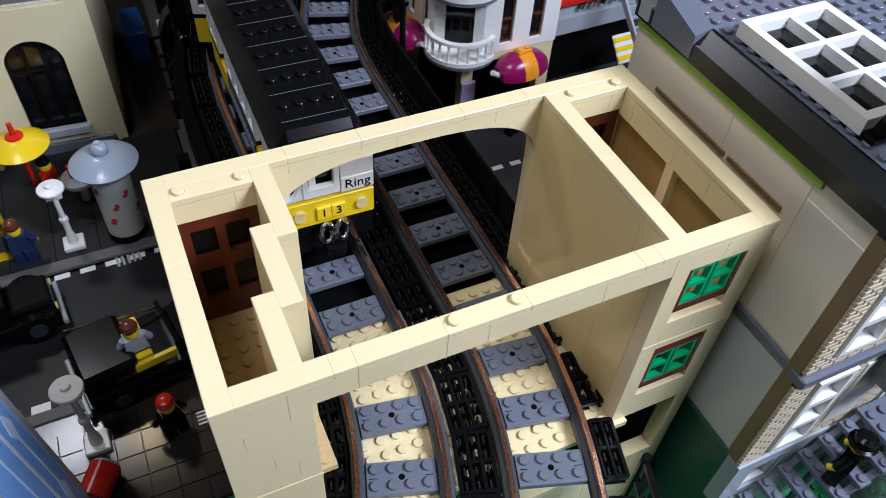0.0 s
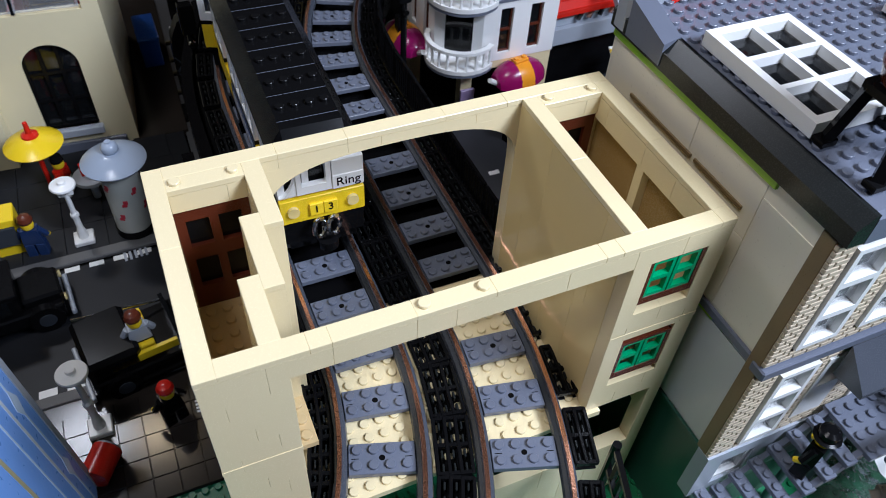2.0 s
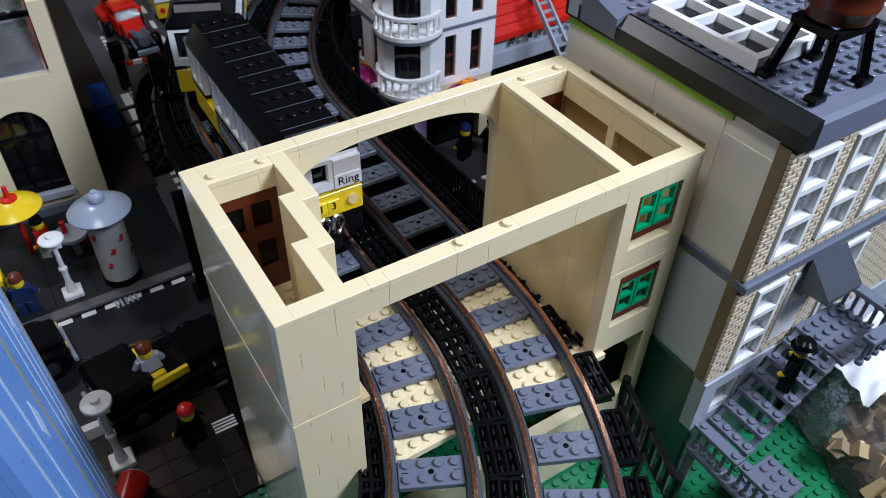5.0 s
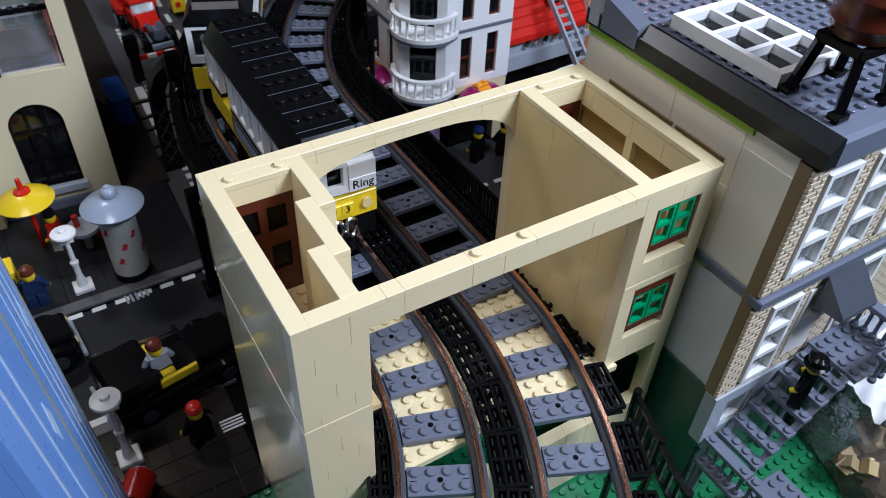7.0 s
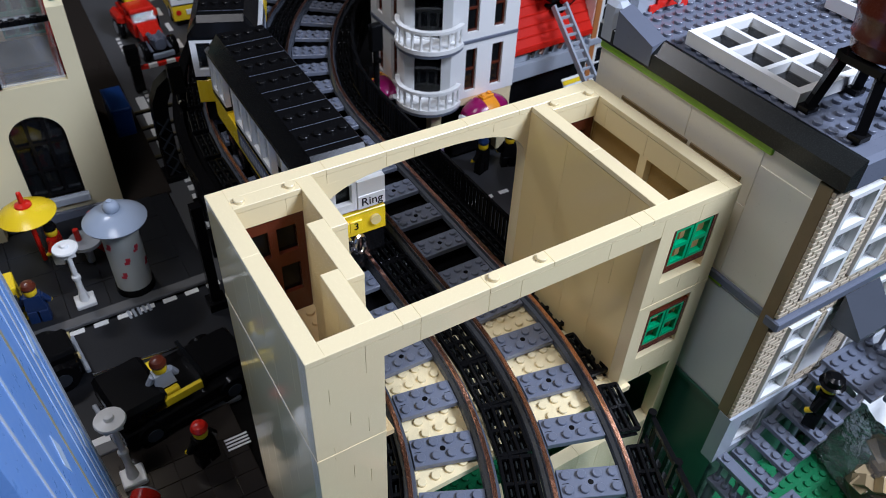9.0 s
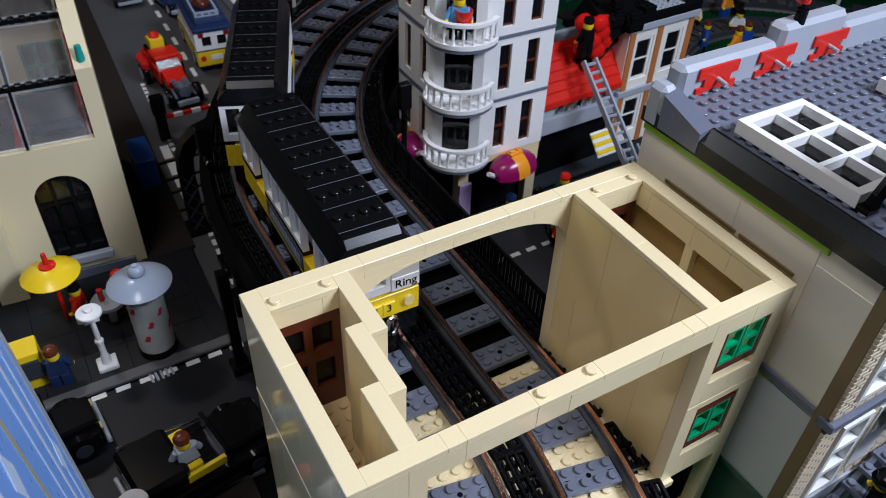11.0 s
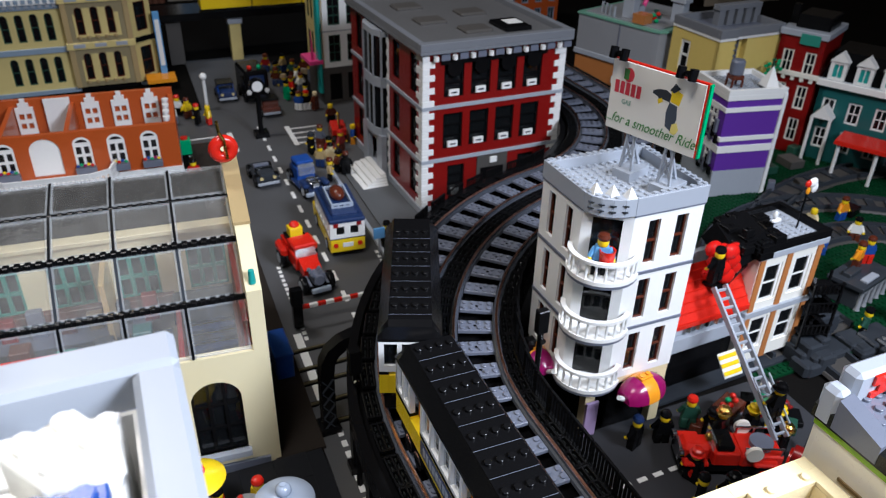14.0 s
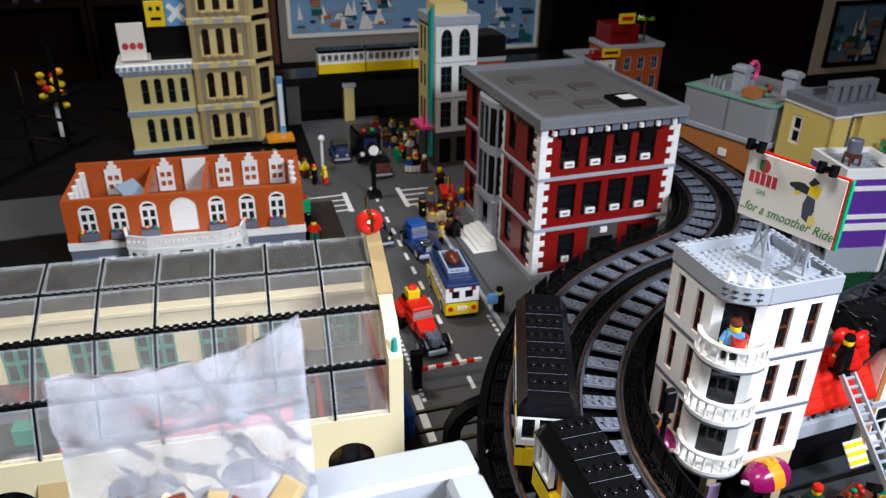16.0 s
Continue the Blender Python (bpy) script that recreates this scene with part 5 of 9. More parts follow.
part("board", Mesh().cbox(-6.6, 0, 4.2, 6.6, 0.5, 11.6, 0.05), BOARD, bb, "off-white billboard panel")
part("board_edge", Mesh().box(6.6, 0.05, 4.2, 6.85, 0.5, 11.6).box(-6.6, 0.1, 11.6, 6.85, 0.5, 11.75), RED, bb)
part("board_edge", Mesh().box(6.86, 0.1, 4.2, 7.1, 0.6, 11.7), GREEN_BR, bb)
writing("board_line", "...for a smoother Ride!", at(0.1, -0.03, 5.5), 1.5, GREEN_INK, bb, 0.02, 0.3)
part("logo", Mesh().rod((-4.0, -0.01, 10.3), (-4.0, -0.03, 10.3), 0.75, 20), RED_INK, bb, "round red and green emblem")
part("logo_half", Mesh().prism([(-4.72, -0.045), (-4.0, -0.045), (-4.0, -0.035), (-4.72, -0.035)], 9.8, 10.9), GREEN_INK, bb)
for k in range(5):
    part("logo_bar", Mesh().box(-5.9 + k * 0.82, -0.03, 8.2, -5.27 + k * 0.82, -0.01, 9.5), RED_INK, bb, "upright red bar of the brand mark")
writing("small_line", "GAS", at(-3.9, -0.03, 7.4), 0.75, SAND, bb, 0.02)
def flat(points, depth):
    """A thin printed shape on the face of the board."""
    n = len(points)
    return Mesh().add([(x, -depth, z) for x, z in points] + [(x, -depth + 0.008, z) for x, z in points], [tuple(range(n)), tuple(range(2 * n - 1, n - 1, -1))] + [(k, n + k, n + (k + 1) % n, (k + 1) % n) for k in range(n)])
part("picture", flat([(2.1, 6.4), (3.0, 6.0), (3.5, 7.4), (3.3, 8.7), (2.2, 8.9), (1.9, 7.8)], 0.02), SLATE_INK, bb, "plain printed dark shape")
part("picture", flat([(2.3, 9.0), (3.5, 8.8), (3.8, 10.0), (2.7, 10.4), (2.2, 10.0)], 0.02), YELLOW, bb)
part("picture", flat([(2.0, 10.1), (2.6, 9.9), (3.4, 10.5), (2.6, 10.9)], 0.03), DARKEST, bb)
part("picture", flat([(-0.3, 9.6), (0.6, 9.9), (1.5, 10.0), (2.3, 9.7), (2.2, 8.9), (1.2, 9.0), (0.9, 8.6), (0.5, 9.1), (-0.3, 9.3)], 0.025), DARKEST, bb)
part("picture", flat([(0.7, 8.4), (1.3, 8.8), (1.0, 9.1), (0.5, 8.8)], 0.03), YELLOW, bb)
part("picture", flat([(2.9, 5.9), (3.6, 5.8), (4.0, 6.4), (3.6, 7.1), (3.0, 6.8)], 0.03), PALE_INK, bb)
for x in (-2.6, 3.2):
    part("strut", Mesh().bar((x - 0.9, 0.2, 0), (x - 0.5, 0.3, 4.2), 0.3, 0.3).bar((x + 0.9, 0.2, 0), (x + 0.5, 0.3, 4.2), 0.3, 0.3).bar((x - 0.8, 0.3, 0.6), (x + 0.6, 0.3, 3.4), 0.22, 0.22).bar((x + 0.8, 0.3, 0.6), (x - 0.6, 0.3, 3.4), 0.22, 0.22).bar((x, 2.6, 0), (x, 0.6, 4.0), 0.3, 0.3), LGREY, bb)
    part("strut_base", Mesh().cbox(x - 1.4, -0.6, -0.85, x + 1.4, 3.0, 0.2), LGREY, bb)
for x in (-5.2, 4.4):
    lamp = part("board_lamp", Mesh().rod((x - 0.9, -0.8, 12.4), (x + 0.9, -0.8, 12.4), 0.32).rod((x, -0.6, 12.3), (x, 0.3, 11.9), 0.2), BLACK, bb)
    for s in (-0.8, 0.8):
        part("lamp_head", Mesh().rod((x + s, -0.8, 13.0), (x + s, -1.0, 11.9), 0.5, 12), BLACK, lamp)

# ---- tan brewery with a glass roof ----
bw = thing("brewery", "tan brewery hall with arched windows and a clear panel roof", "building", -51.5, 60.8, 0, -4.45, size=(1.0, 1.04, 0.948))
W, H = 49.2, 17.8
wins = [(a, a + 5.4, 3.4, 14.2) for a in (41.9, 29.9, 17.9, 5.9)]
m = Mesh().wall(W, 1, 0, H, wins)
fw = part("front_wall", m, TAN_PALED, bw)
for a, b, lo, hi in wins:
    part("arch", Mesh().arch(a, b, hi - 2.7, hi, 0.9, 8), TAN_PALED, fw)
part("plinth", Mesh().cbox(-0.2, -0.3, 0, W + 0.4, 1.2, 1.3, 0.1), DGREY, bw)
for a, b, lo, hi in wins:
    w = window(bw, at(a, 0.3, lo), b - a, hi - lo, BLACK, GLASS_DK, 3, 3, 0.35, 0.3, 0.5, "black arched lattice window")
    part("sill", Mesh().cbox(a - 0.3, -0.7, lo - 0.9, b + 0.3, 0.5, lo, 0.08), LGREY, bw)
for a in (36.4, 24.4, 12.4):
    part("buttress", Mesh().cbox(a - 0.9, -1.9, 0, a + 1.9, 0, 11.2, 0.05), TAN_PALED, bw)
    part("buttress_cap", Mesh().add([(a - 0.9, -1.9, 11.2), (a + 1.9, -1.9, 11.2), (a + 1.9, 0, 11.2), (a - 0.9, 0, 11.2), (a - 0.9, 0, 14.6), (a + 1.9, 0, 14.6)], [(3, 2, 1, 0), (0, 1, 5, 4), (2, 3, 4, 5), (1, 2, 5), (3, 0, 4)]), TAN_MID, bw)
    part("buttress_peg", Mesh().cyl(a + 0.5, -1.2, 11.6, 12.9, 0.35, 12), TEAL, bw)
gp = [(0, 0), (0, 25.8), (1.3, 26.3), (3.2, 28.6), (6.5, 30.2), (12.4, 32.4), (16.4, 33.6), (21.4, 33.8), (21.4, 0)]
n = len(gp)
def gable(x0, x1):
    return Mesh().add([(x0, y, z) for y, z in gp] + [(x1, y, z) for y, z in gp], [tuple(range(n)), tuple(range(2 * n - 1, n - 1, -1))] + [(k, n + k, n + (k + 1) % n, (k + 1) % n) for k in range(n)])
part("gable", gable(W, W + 1.6), TAN_PALED, bw, "tan stepped gable wall")
part("gable_cap", Mesh().add([(W - 0.1, 6.5, 30.25), (W + 1.7, 6.5, 30.25), (W + 1.7, 16.4, 33.7), (W - 0.1, 16.4, 33.7), (W - 0.1, 6.5, 30.6), (W + 1.7, 6.5, 30.6), (W + 1.7, 16.4, 34.0), (W - 0.1, 16.4, 34.0)], [(3, 2, 1, 0), (4, 5, 6, 7), (0, 1, 5, 4), (1, 2, 6, 5), (2, 3, 7, 6), (3, 0, 4, 7)]), TAN_MID, bw, "darker tan coping")
part("gable_peg", Mesh().cyl(W + 0.8, 1.0, 26.2, 27.8, 0.4, 12, 0.3), TEAL, bw)
part("gable", gable(-1.6, 0), TAN_PALED, bw)
bk = Mesh().wall(W, 1, 0, 22.4, [(a, a + 4.8, 13.4, 19.6) for a in (3.4, 11.3, 19.3, 27.3, 35.0, 43.4)])
put(part("back_wall", bk, TAN_PALED, bw), at(0, 20.4))
part("wall_ledge", Mesh().cbox(0, 19.6, 22.4, W, 21.4, 23.0, 0.06), TAN_PALED, bw)
for a in (3.4, 11.3, 19.3, 27.3, 35.0, 43.4):
    window(bw, at(a, 20.2, 13.4), 4.8, 6.2, PINE, GLASS_DK, 3, 2, 0.5, 0.25, 0.6, "sand green lattice window")
    part("shutter", Mesh().box(a + 0.3, 20.55, 13.7, a + 4.5, 20.6, 19.3), PINE, bw)
part("floor", Mesh().box(0, 1, 0.4, W, 20.4, 0.8), DARKEST, bw)
part("inner_lining", Mesh().cbox(48.5, 1.4, 0.8, 49.15, 19, 21, 0.05), RED_DK, bw, "reddish brown inner wall lining")
part("inner_lining", Mesh().cbox(41.4, 1.4, 0.8, 42.0, 14, 15.5, 0.05), RED_DK, bw)
part("back_shelf", Mesh().cbox(0.4, 19.3, 10.6, 41.2, 20.35, 13.3, 0.05), BROWN, bw, "low brown shelf along the back")
for k in range(12):
    part("shelf_box", Mesh().cbox(1 + k * 3.3, 18.2, 10.6, 2.8 + k * 3.3, 19.2, 12.2 + (k * 5 % 4) * 0.8, 0.06), (DARKEST, RED_DK, DGREY, BROWN, TAN_DK)[k % 5], bw)
part("door_screen", Mesh().box(33.6, 13.0, 10.6, 34.2, 20.4, 20.6), TAN_MID, bw)
part("gallery", Mesh().box(0, 14, 10.0, 38, 20.4, 10.6), DGREY, bw)
part("landing", Mesh().box(41, 13.6, 12.6, W, 20, 13.2), DARKEST, bw)
part("counter", Mesh().cbox(23, 2.8, 0.8, 38.4, 6.4, 17.2, 0.3), RED, bw, "long red counter")
part("counter_handle", Mesh().rod((26, 4.6, 17.6), (36, 4.6, 17.6), 0.3), RED_DK, bw)
part("side_counter", Mesh().cbox(8, 1.6, 0.8, 20, 5.0, 9.0, 0.3), DGREY, bw)
part("mezzanine", Mesh().box(0.2, 9.0, 11.4, 40.6, 14.0, 12.0), DARKEST, bw)
for k in range(9):
    part("mezzanine_crate", Mesh().cbox(2 + k * 4.3, 9.6, 12.0, 4.2 + k * 4.3, 11.6, 13.4 + k % 3, 0.15), (BROWN, PINE, DARKEST, TEAL_DK, RED_DK)[k % 5], bw)
for k in range(5):
    part("machine", Mesh().cbox(3 + k * 7.4, 5.0, 0.8, 8 + k * 7.4, 10.5, 9.5 + (k * 5 % 4), 0.4), (DGREY, RED, PINE, DGREY, RED)[k], bw)
    part("vat", Mesh().lathe(5.6 + k * 7.4, 12.6, [(1.8, 0.8), (2.1, 2), (2.1, 8), (1.2, 9.2)], 16), (LGREY, BROWN)[k % 2], bw)
for k in range(10):
    part("step", Mesh().box(42.4, 3 + k * 1.1, 6.5 + k * 0.7, 48, 4.1 + k * 1.1, 7.0 + k * 0.7), (BLUE_DK, DARKEST)[k % 2], bw)
part("rug", Mesh().box(42.6, 1.4, 0.8, 48.4, 12, 1.0), BLUE_DK, bw)
part("stringer", Mesh().bar((42.2, 2.6, 6.6), (42.2, 14.6, 14.2), 0.7, 1.2).bar((48.4, 2.6, 6.6), (48.4, 14.6, 14.2), 0.7, 1.2), BROWN, bw)
gl = [(0.15, 17.8), (2.4, 23.6), (6.4, 28.6), (11.9, 31.2), (17.0, 32.5)]
gr = thing("glass_roof", "curved roof of clear panels in black bars over the brewery", "glass roof", -51.5, 60.8, 0, -4.45, size=(1.0, 1.04, 0.948))
cols = 8
for k in range(4):
    (ya, za), (yb, zb) = gl[k], gl[k + 1]
    for c in range(cols):
        x0, x1 = 0.3 + c * 6.12, 0.3 + (c + 1) * 6.12 - 0.25
        q = Mesh()
        dy, dz = yb - ya, zb - za
        L = math.hypot(dy, dz)
        nyy, nzz = -dz / L * 0.12, dy / L * 0.12
        ya2, za2, yb2, zb2 = ya + dy * 0.04, za + dz * 0.04, yb - dy * 0.04, zb - dz * 0.04
        q.add([(x0, ya2, za2), (x1, ya2, za2), (x1, yb2, zb2), (x0, yb2, zb2), (x0, ya2 + nyy, za2 + nzz), (x1, ya2 + nyy, za2 + nzz), (x1, yb2 + nyy, zb2 + nzz), (x0, yb2 + nyy, zb2 + nzz)],
              [(3, 2, 1, 0), (4, 5, 6, 7), (0, 1, 5, 4), (1, 2, 6, 5), (2, 3, 7, 6), (3, 0, 4, 7)])
        pane = part("pane", q, ROOF_GLASS, gr)
        pane.visible_shadow = False
        rim = Mesh()
        for (xa, xb, s0, s1) in ((x0, x0 + 0.22, 0, 1), (x1 - 0.22, x1, 0, 1), (x0, x1, 0, 0.05), (x0, x1, 0.95, 1)):
            yy0, zz0, yy1, zz1 = ya2 + (yb2 - ya2) * s0 + nyy, za2 + (zb2 - za2) * s0 + nzz, ya2 + (yb2 - ya2) * s1 + nyy, za2 + (zb2 - za2) * s1 + nzz
            rim.add([(xa, yy0, zz0), (xb, yy0, zz0), (xb, yy1, zz1), (xa, yy1, zz1), (xa, yy0 + nyy * 2, zz0 + nzz * 2), (xb, yy0 + nyy * 2, zz0 + nzz * 2), (xb, yy1 + nyy * 2, zz1 + nzz * 2), (xa, yy1 + nyy * 2, zz1 + nzz * 2)],
                    [(3, 2, 1, 0), (4, 5, 6, 7), (0, 1, 5, 4), (1, 2, 6, 5), (2, 3, 7, 6), (3, 0, 4, 7)])
        part("pane_rim", rim, GLASS, pane)
for y, z in gl[1:4]:
    slim = 0.3 if y > 10 else 0.5
    pur = Mesh().bar((0, y - 0.1, z + 0.1), (W, y - 0.1, z + 0.1), slim, slim)
    for c in range(48):
        pur.cbox(c + 0.56, y - slim, z + 0.02, c + 1.2, y + slim * 0.6, z + slim * 1.1, 0.1)
    part("purlin", pur, BLACK, gr, "black ribbed roof bar")
part("ridge", Mesh().box(0, 17.0, 32.2, W, 17.25, 32.6), GLASS, gr, "thin clear ridge edge")
for c in range(1, cols):
    for k in range(4):
        (ya, za), (yb, zb) = gl[k], gl[k + 1]
        part("bar", Mesh().bar((0.17 + c * 6.12, ya, za + 0.1), (0.17 + c * 6.12, yb, zb + 0.1), 0.3, 0.4), BLACK if k != 1 else DARKEST, gr)
dn = thing("roof_ring_sign", "red ring with a gold hook on the gable top", "sign", -1.1, 71.4, 32.7, size=(0.86, 0.86, 0.86))
m = Mesh()
N, K = 28, 12
ring_pts = [((1.15 + 0.78 * math.cos(b)) * math.cos(a), 0.7 * math.sin(b), 1.9 + (1.15 + 0.78 * math.cos(b)) * math.sin(a)) for a in [2 * math.pi * i / N for i in range(N)] for b in [2 * math.pi * j / K for j in range(K)]]
m.add(ring_pts, [(i * K + j, i * K + (j + 1) % K, (i + 1) % N * K + (j + 1) % K, (i + 1) % N * K + j) for i in range(N) for j in range(K)])
part("ring", m, RED, dn)
part("hook", Mesh().rod((0.3, -0.8, 0.8), (0.1, -0.8, 3.4), 0.22).rod((0.1, -0.8, 3.4), (-0.4, -0.7, 4.4), 0.22).rod((-0.4, -0.7, 4.4), (-0.5, -0.6, 6.0), 0.2), GOLD, dn)

# ---- dark red headquarters ----
# light grey toned down: the weak light on far roofs is in the colour
DIMMED_GREY = plastic("dimmed_mid_grey_plastic", (0.17, 0.18, 0.20), 0.35, 0.08)
hq = thing("brick_headquarters", "three-storey dark red brick house with white quoins", "building", 37.85, 107.57, 0, 1.28, size=(0.922, 1.149, 0.948))
DARK_WIN = GLASS_DK
for z0, z1, rows in ((1.8, 11.2, [(5.6, 9.4, 3.4, 10), (21.8, 25.6, 3.4, 10)]), (11.9, 22.0, [(4.4 + i * 5.75, 8.6 + i * 5.75, 13.7, 20.8) for i in range(4)]), (22.7, 32.4, [(4.4 + i * 5.75, 8.6 + i * 5.75, 24.0, 31.6) for i in range(4)])):
    holes2 = list(rows) + ([(12.2, 19.2, 1.8, 9.6)] if z0 < 5 else [])
    part("front_wall", Mesh().wall(31, 1, z0, z1, holes2), RED_DK, hq)
    for a, b, lo, hi in rows:
        window(hq, at(a, 0.25, lo), b - a, hi - lo, BLACK, DARK_WIN, 1, 3, 0.25, 0.35, 0.5, "black sash window")
        part("window_plate", Mesh().cbox(a + 1.0, -0.2, lo + 0.3, b - 1.0, 0.2, lo + 1.5, 0.05), WHITE, hq, "small white window plate")
        part("plate_bar", Mesh().box(a + 1.5, -0.22, lo + 0.75, b - 1.5, -0.19, lo + 1.05), DARKEST, hq)
    for a, b in ((0, 14.5), (24.5, 33)):
        L = b - a
        k = 2 if L > 10 else 1
        hs = [(L / (k * 2) * (2 * j + 1) - 1.4, L / (k * 2) * (2 * j + 1) + 1.4, z0 + 1.6, z1 - 0.8) for j in range(k)]
        facade(hq, at(0, b, 0, -90), L, z0, z1, RED_DK, hs, BLACK, DARK_WIN, 1.0, 1, 3)
for z in (11.2, 22.0):
    part("string_course", Mesh().cbox(-0.3, -0.3, z, 31.3, 1, z + 0.7, 0.06).cbox(-0.3, 1, z, 1, 33, z + 0.7, 0.06), LGREY, hq)
part("plinth", Mesh().cbox(-0.4, -0.4, 0, 31.4, 33, 1.8, 0.1), LGREY, hq)
# solid black filling gives the windows their unlit interior
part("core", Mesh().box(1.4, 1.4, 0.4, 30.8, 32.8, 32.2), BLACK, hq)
part("side_wall", Mesh().box(30, 1, 1.8, 31, 33, 32.4).box(1, 32.2, 1.8, 31, 33, 32.4), RED_DK, hq)
for i in range(25):
    z = 1.9 + i * 1.22
    n2 = 2.4 if i % 2 else 1.3
    for x0, x1 in ((-0.18, n2), (31 - n2, 31.18)):
        part("quoin", Mesh().cbox(x0, -0.2, z, x1, 0.3, z + 1.15, 0.06), WHITE, hq)
    part("quoin", Mesh().cbox(-0.2, 0.3, z, 0.3, 3.6 - n2, z + 1.15, 0.06), WHITE, hq)
    for y0 in (13.9, 24.2):
        part("quoin", Mesh().cbox(-0.2, y0, z, 0.3, y0 + (1.0 if i % 2 else 0.6), z + 1.15, 0.06), WHITE, hq)
door = part("entrance", Mesh().wall(7, 0.9, 1.8, 11.0, [(0.8, 6.2, 1.8, 8.4)]), DARK_TILE, hq, "grey framed glazed entrance")
door.matrix_basis = pose(12.2 * U, -0.2 * U, 0)
part("entrance_glass", Mesh().box(12.8, 0.4, 1.8, 18.6, 0.5, 9), BLACK, hq)
part("entrance_step", Mesh().cbox(12, -2.6, 0, 19.4, 0, 1.0).cbox(12.4, -1.4, 1.0, 19, 0, 1.7), WHITE, hq)
part("number_plate", Mesh().cbox(15, -0.5, 9.4, 16.6, -0.2, 10.6), WHITE, hq)
bay_plan = [(0.2, 14.8), (-1.2, 15.4), (-2.2, 17.2), (-2.2, 21.8), (-1.2, 23.6), (0.2, 24.2)]
bay = part("bay", Mesh().prism(bay_plan, 9.8, 11.6), LGREY, hq, "light grey rounded bay with tall dark panes")
for z0, z1 in ((20.6, 22.6), (31.0, 32.2)):
    part("bay_band", Mesh().prism(bay_plan, z0, z1), LGREY, bay)
for z0, z1 in ((11.6, 20.6), (22.6, 31.0)):
    part("bay_pane", Mesh().prism([(0.2, 15.2), (-1.0, 15.7), (-1.9, 17.3), (-1.9, 21.7), (-1.0, 23.3), (0.2, 23.8)], z0, z1), BLACK, bay, "dark tall pane")
    for x, y in bay_plan[1:5] + [(-2.1, 19.5)]:
        part("bay_mullion", Mesh().cbox(x - 0.05, y - 0.18, z0, x + 0.35, y + 0.14, z1, 0.04), LGREY, bay)
part("porch", Mesh().wall(9.4, 1.2, 0, 10.2, [(2.4, 7, 2, 8.6)]), LGREY, hq).matrix_basis = pose(-1.6 * U, 24.2 * U, 0, 0, 0, -90)
for k in range(5):
    part("step", Mesh().cbox(-7.2 + k * 1.15, 12.0 + k * 0.3, 0, -1.4, 22.6 - k * 0.3, 0.5 + k * 0.5), WHITE, hq)
part("cornice", Mesh().cbox(-1, -1, 32.75, 32, 34, 33.4, 0.1), DIMMED_GREY, hq)
for a, b, c, d in ((-1, -1, 32, 0.4), (-1, 32.6, 32, 34), (-1, 0.4, 0.4, 32.6), (30.6, 0.4, 32, 32.6)):
    part("roof_rim", Mesh().cbox(a, b, 33.4, c, d, 34.7, 0.1), DIMMED_GREY, hq)
part("roof", Mesh().box(0.4, 0.4, 33.35, 30.6, 32.6, 33.6), ROOF_GREY, hq, "flat mid-grey tiled roof")
for i in range(4):
    a = 4.4 + i * 5.75
    part("window_hood", Mesh().prism([(a - 0.8, -0.35), (a + 5.0, -0.35), (a + 5.0, -0.02), (a - 0.8, -0.02)], 30.4, 31.3).rod((a + 2.1, -0.34, 29.6), (a + 2.1, -0.02, 29.6), 1.6, 16), BLACK, hq, "black scalloped window hood")
for i in range(8):
    part("corbel", Mesh().cyl(2.2 + i * 3.8, -0.9, 31.5, 32.3, 0.5, 12), WHITE, hq)
    part("corbel", Mesh().cbox(3.4 + i * 3.8, -0.7, 31.3, 5.2 + i * 3.8, 0, 32.4), DGREY, hq)
for x, y in ((6, 22), (6, 12), (17, 15), (12, 5)):
    part("roof_hatch", Mesh().cbox(x, y, 33.5, x + 6, y + 4, 34.2, 0.3), DARK_TILE, hq, "dark grey roof hatch")
part("roof_window", Mesh().cbox(20, 4, 33.5, 26, 10, 34.4, 0.2), BLACK, hq)
part("roof_window_pane", Mesh().box(22, 6.2, 34.41, 25.4, 8.8, 34.46), WHITE, hq)

# ---- dark orange house without its roof ----
oh = thing("orange_house", "dark orange open-topped house with white gabled windows", "building", -46.8, 137.3, 0, -4.54, size=(0.952, 1.055, 0.884))
ow = [(2.9 + i * 5.85, 6.2 + i * 5.85, 8.5, 15.1) for i in range(3)] + [(28.1 + i * 6.15, 31.4 + i * 6.15, 8.5, 15.1) for i in range(3)]
m = Mesh().wall(47.5, 1, 6.4, 16.3, ow + [(20.4, 25.8, 7.2, 15.4)])
fw = part("front_wall", m, ORANGE_DK, oh)
for a, b, lo, hi in ow + [(20.4, 25.8, 7.2, 15.4)]:
    part("arch", Mesh().arch(a, b, hi - (b - a) / 2, hi, 0.9, 6), ORANGE_DK, fw)
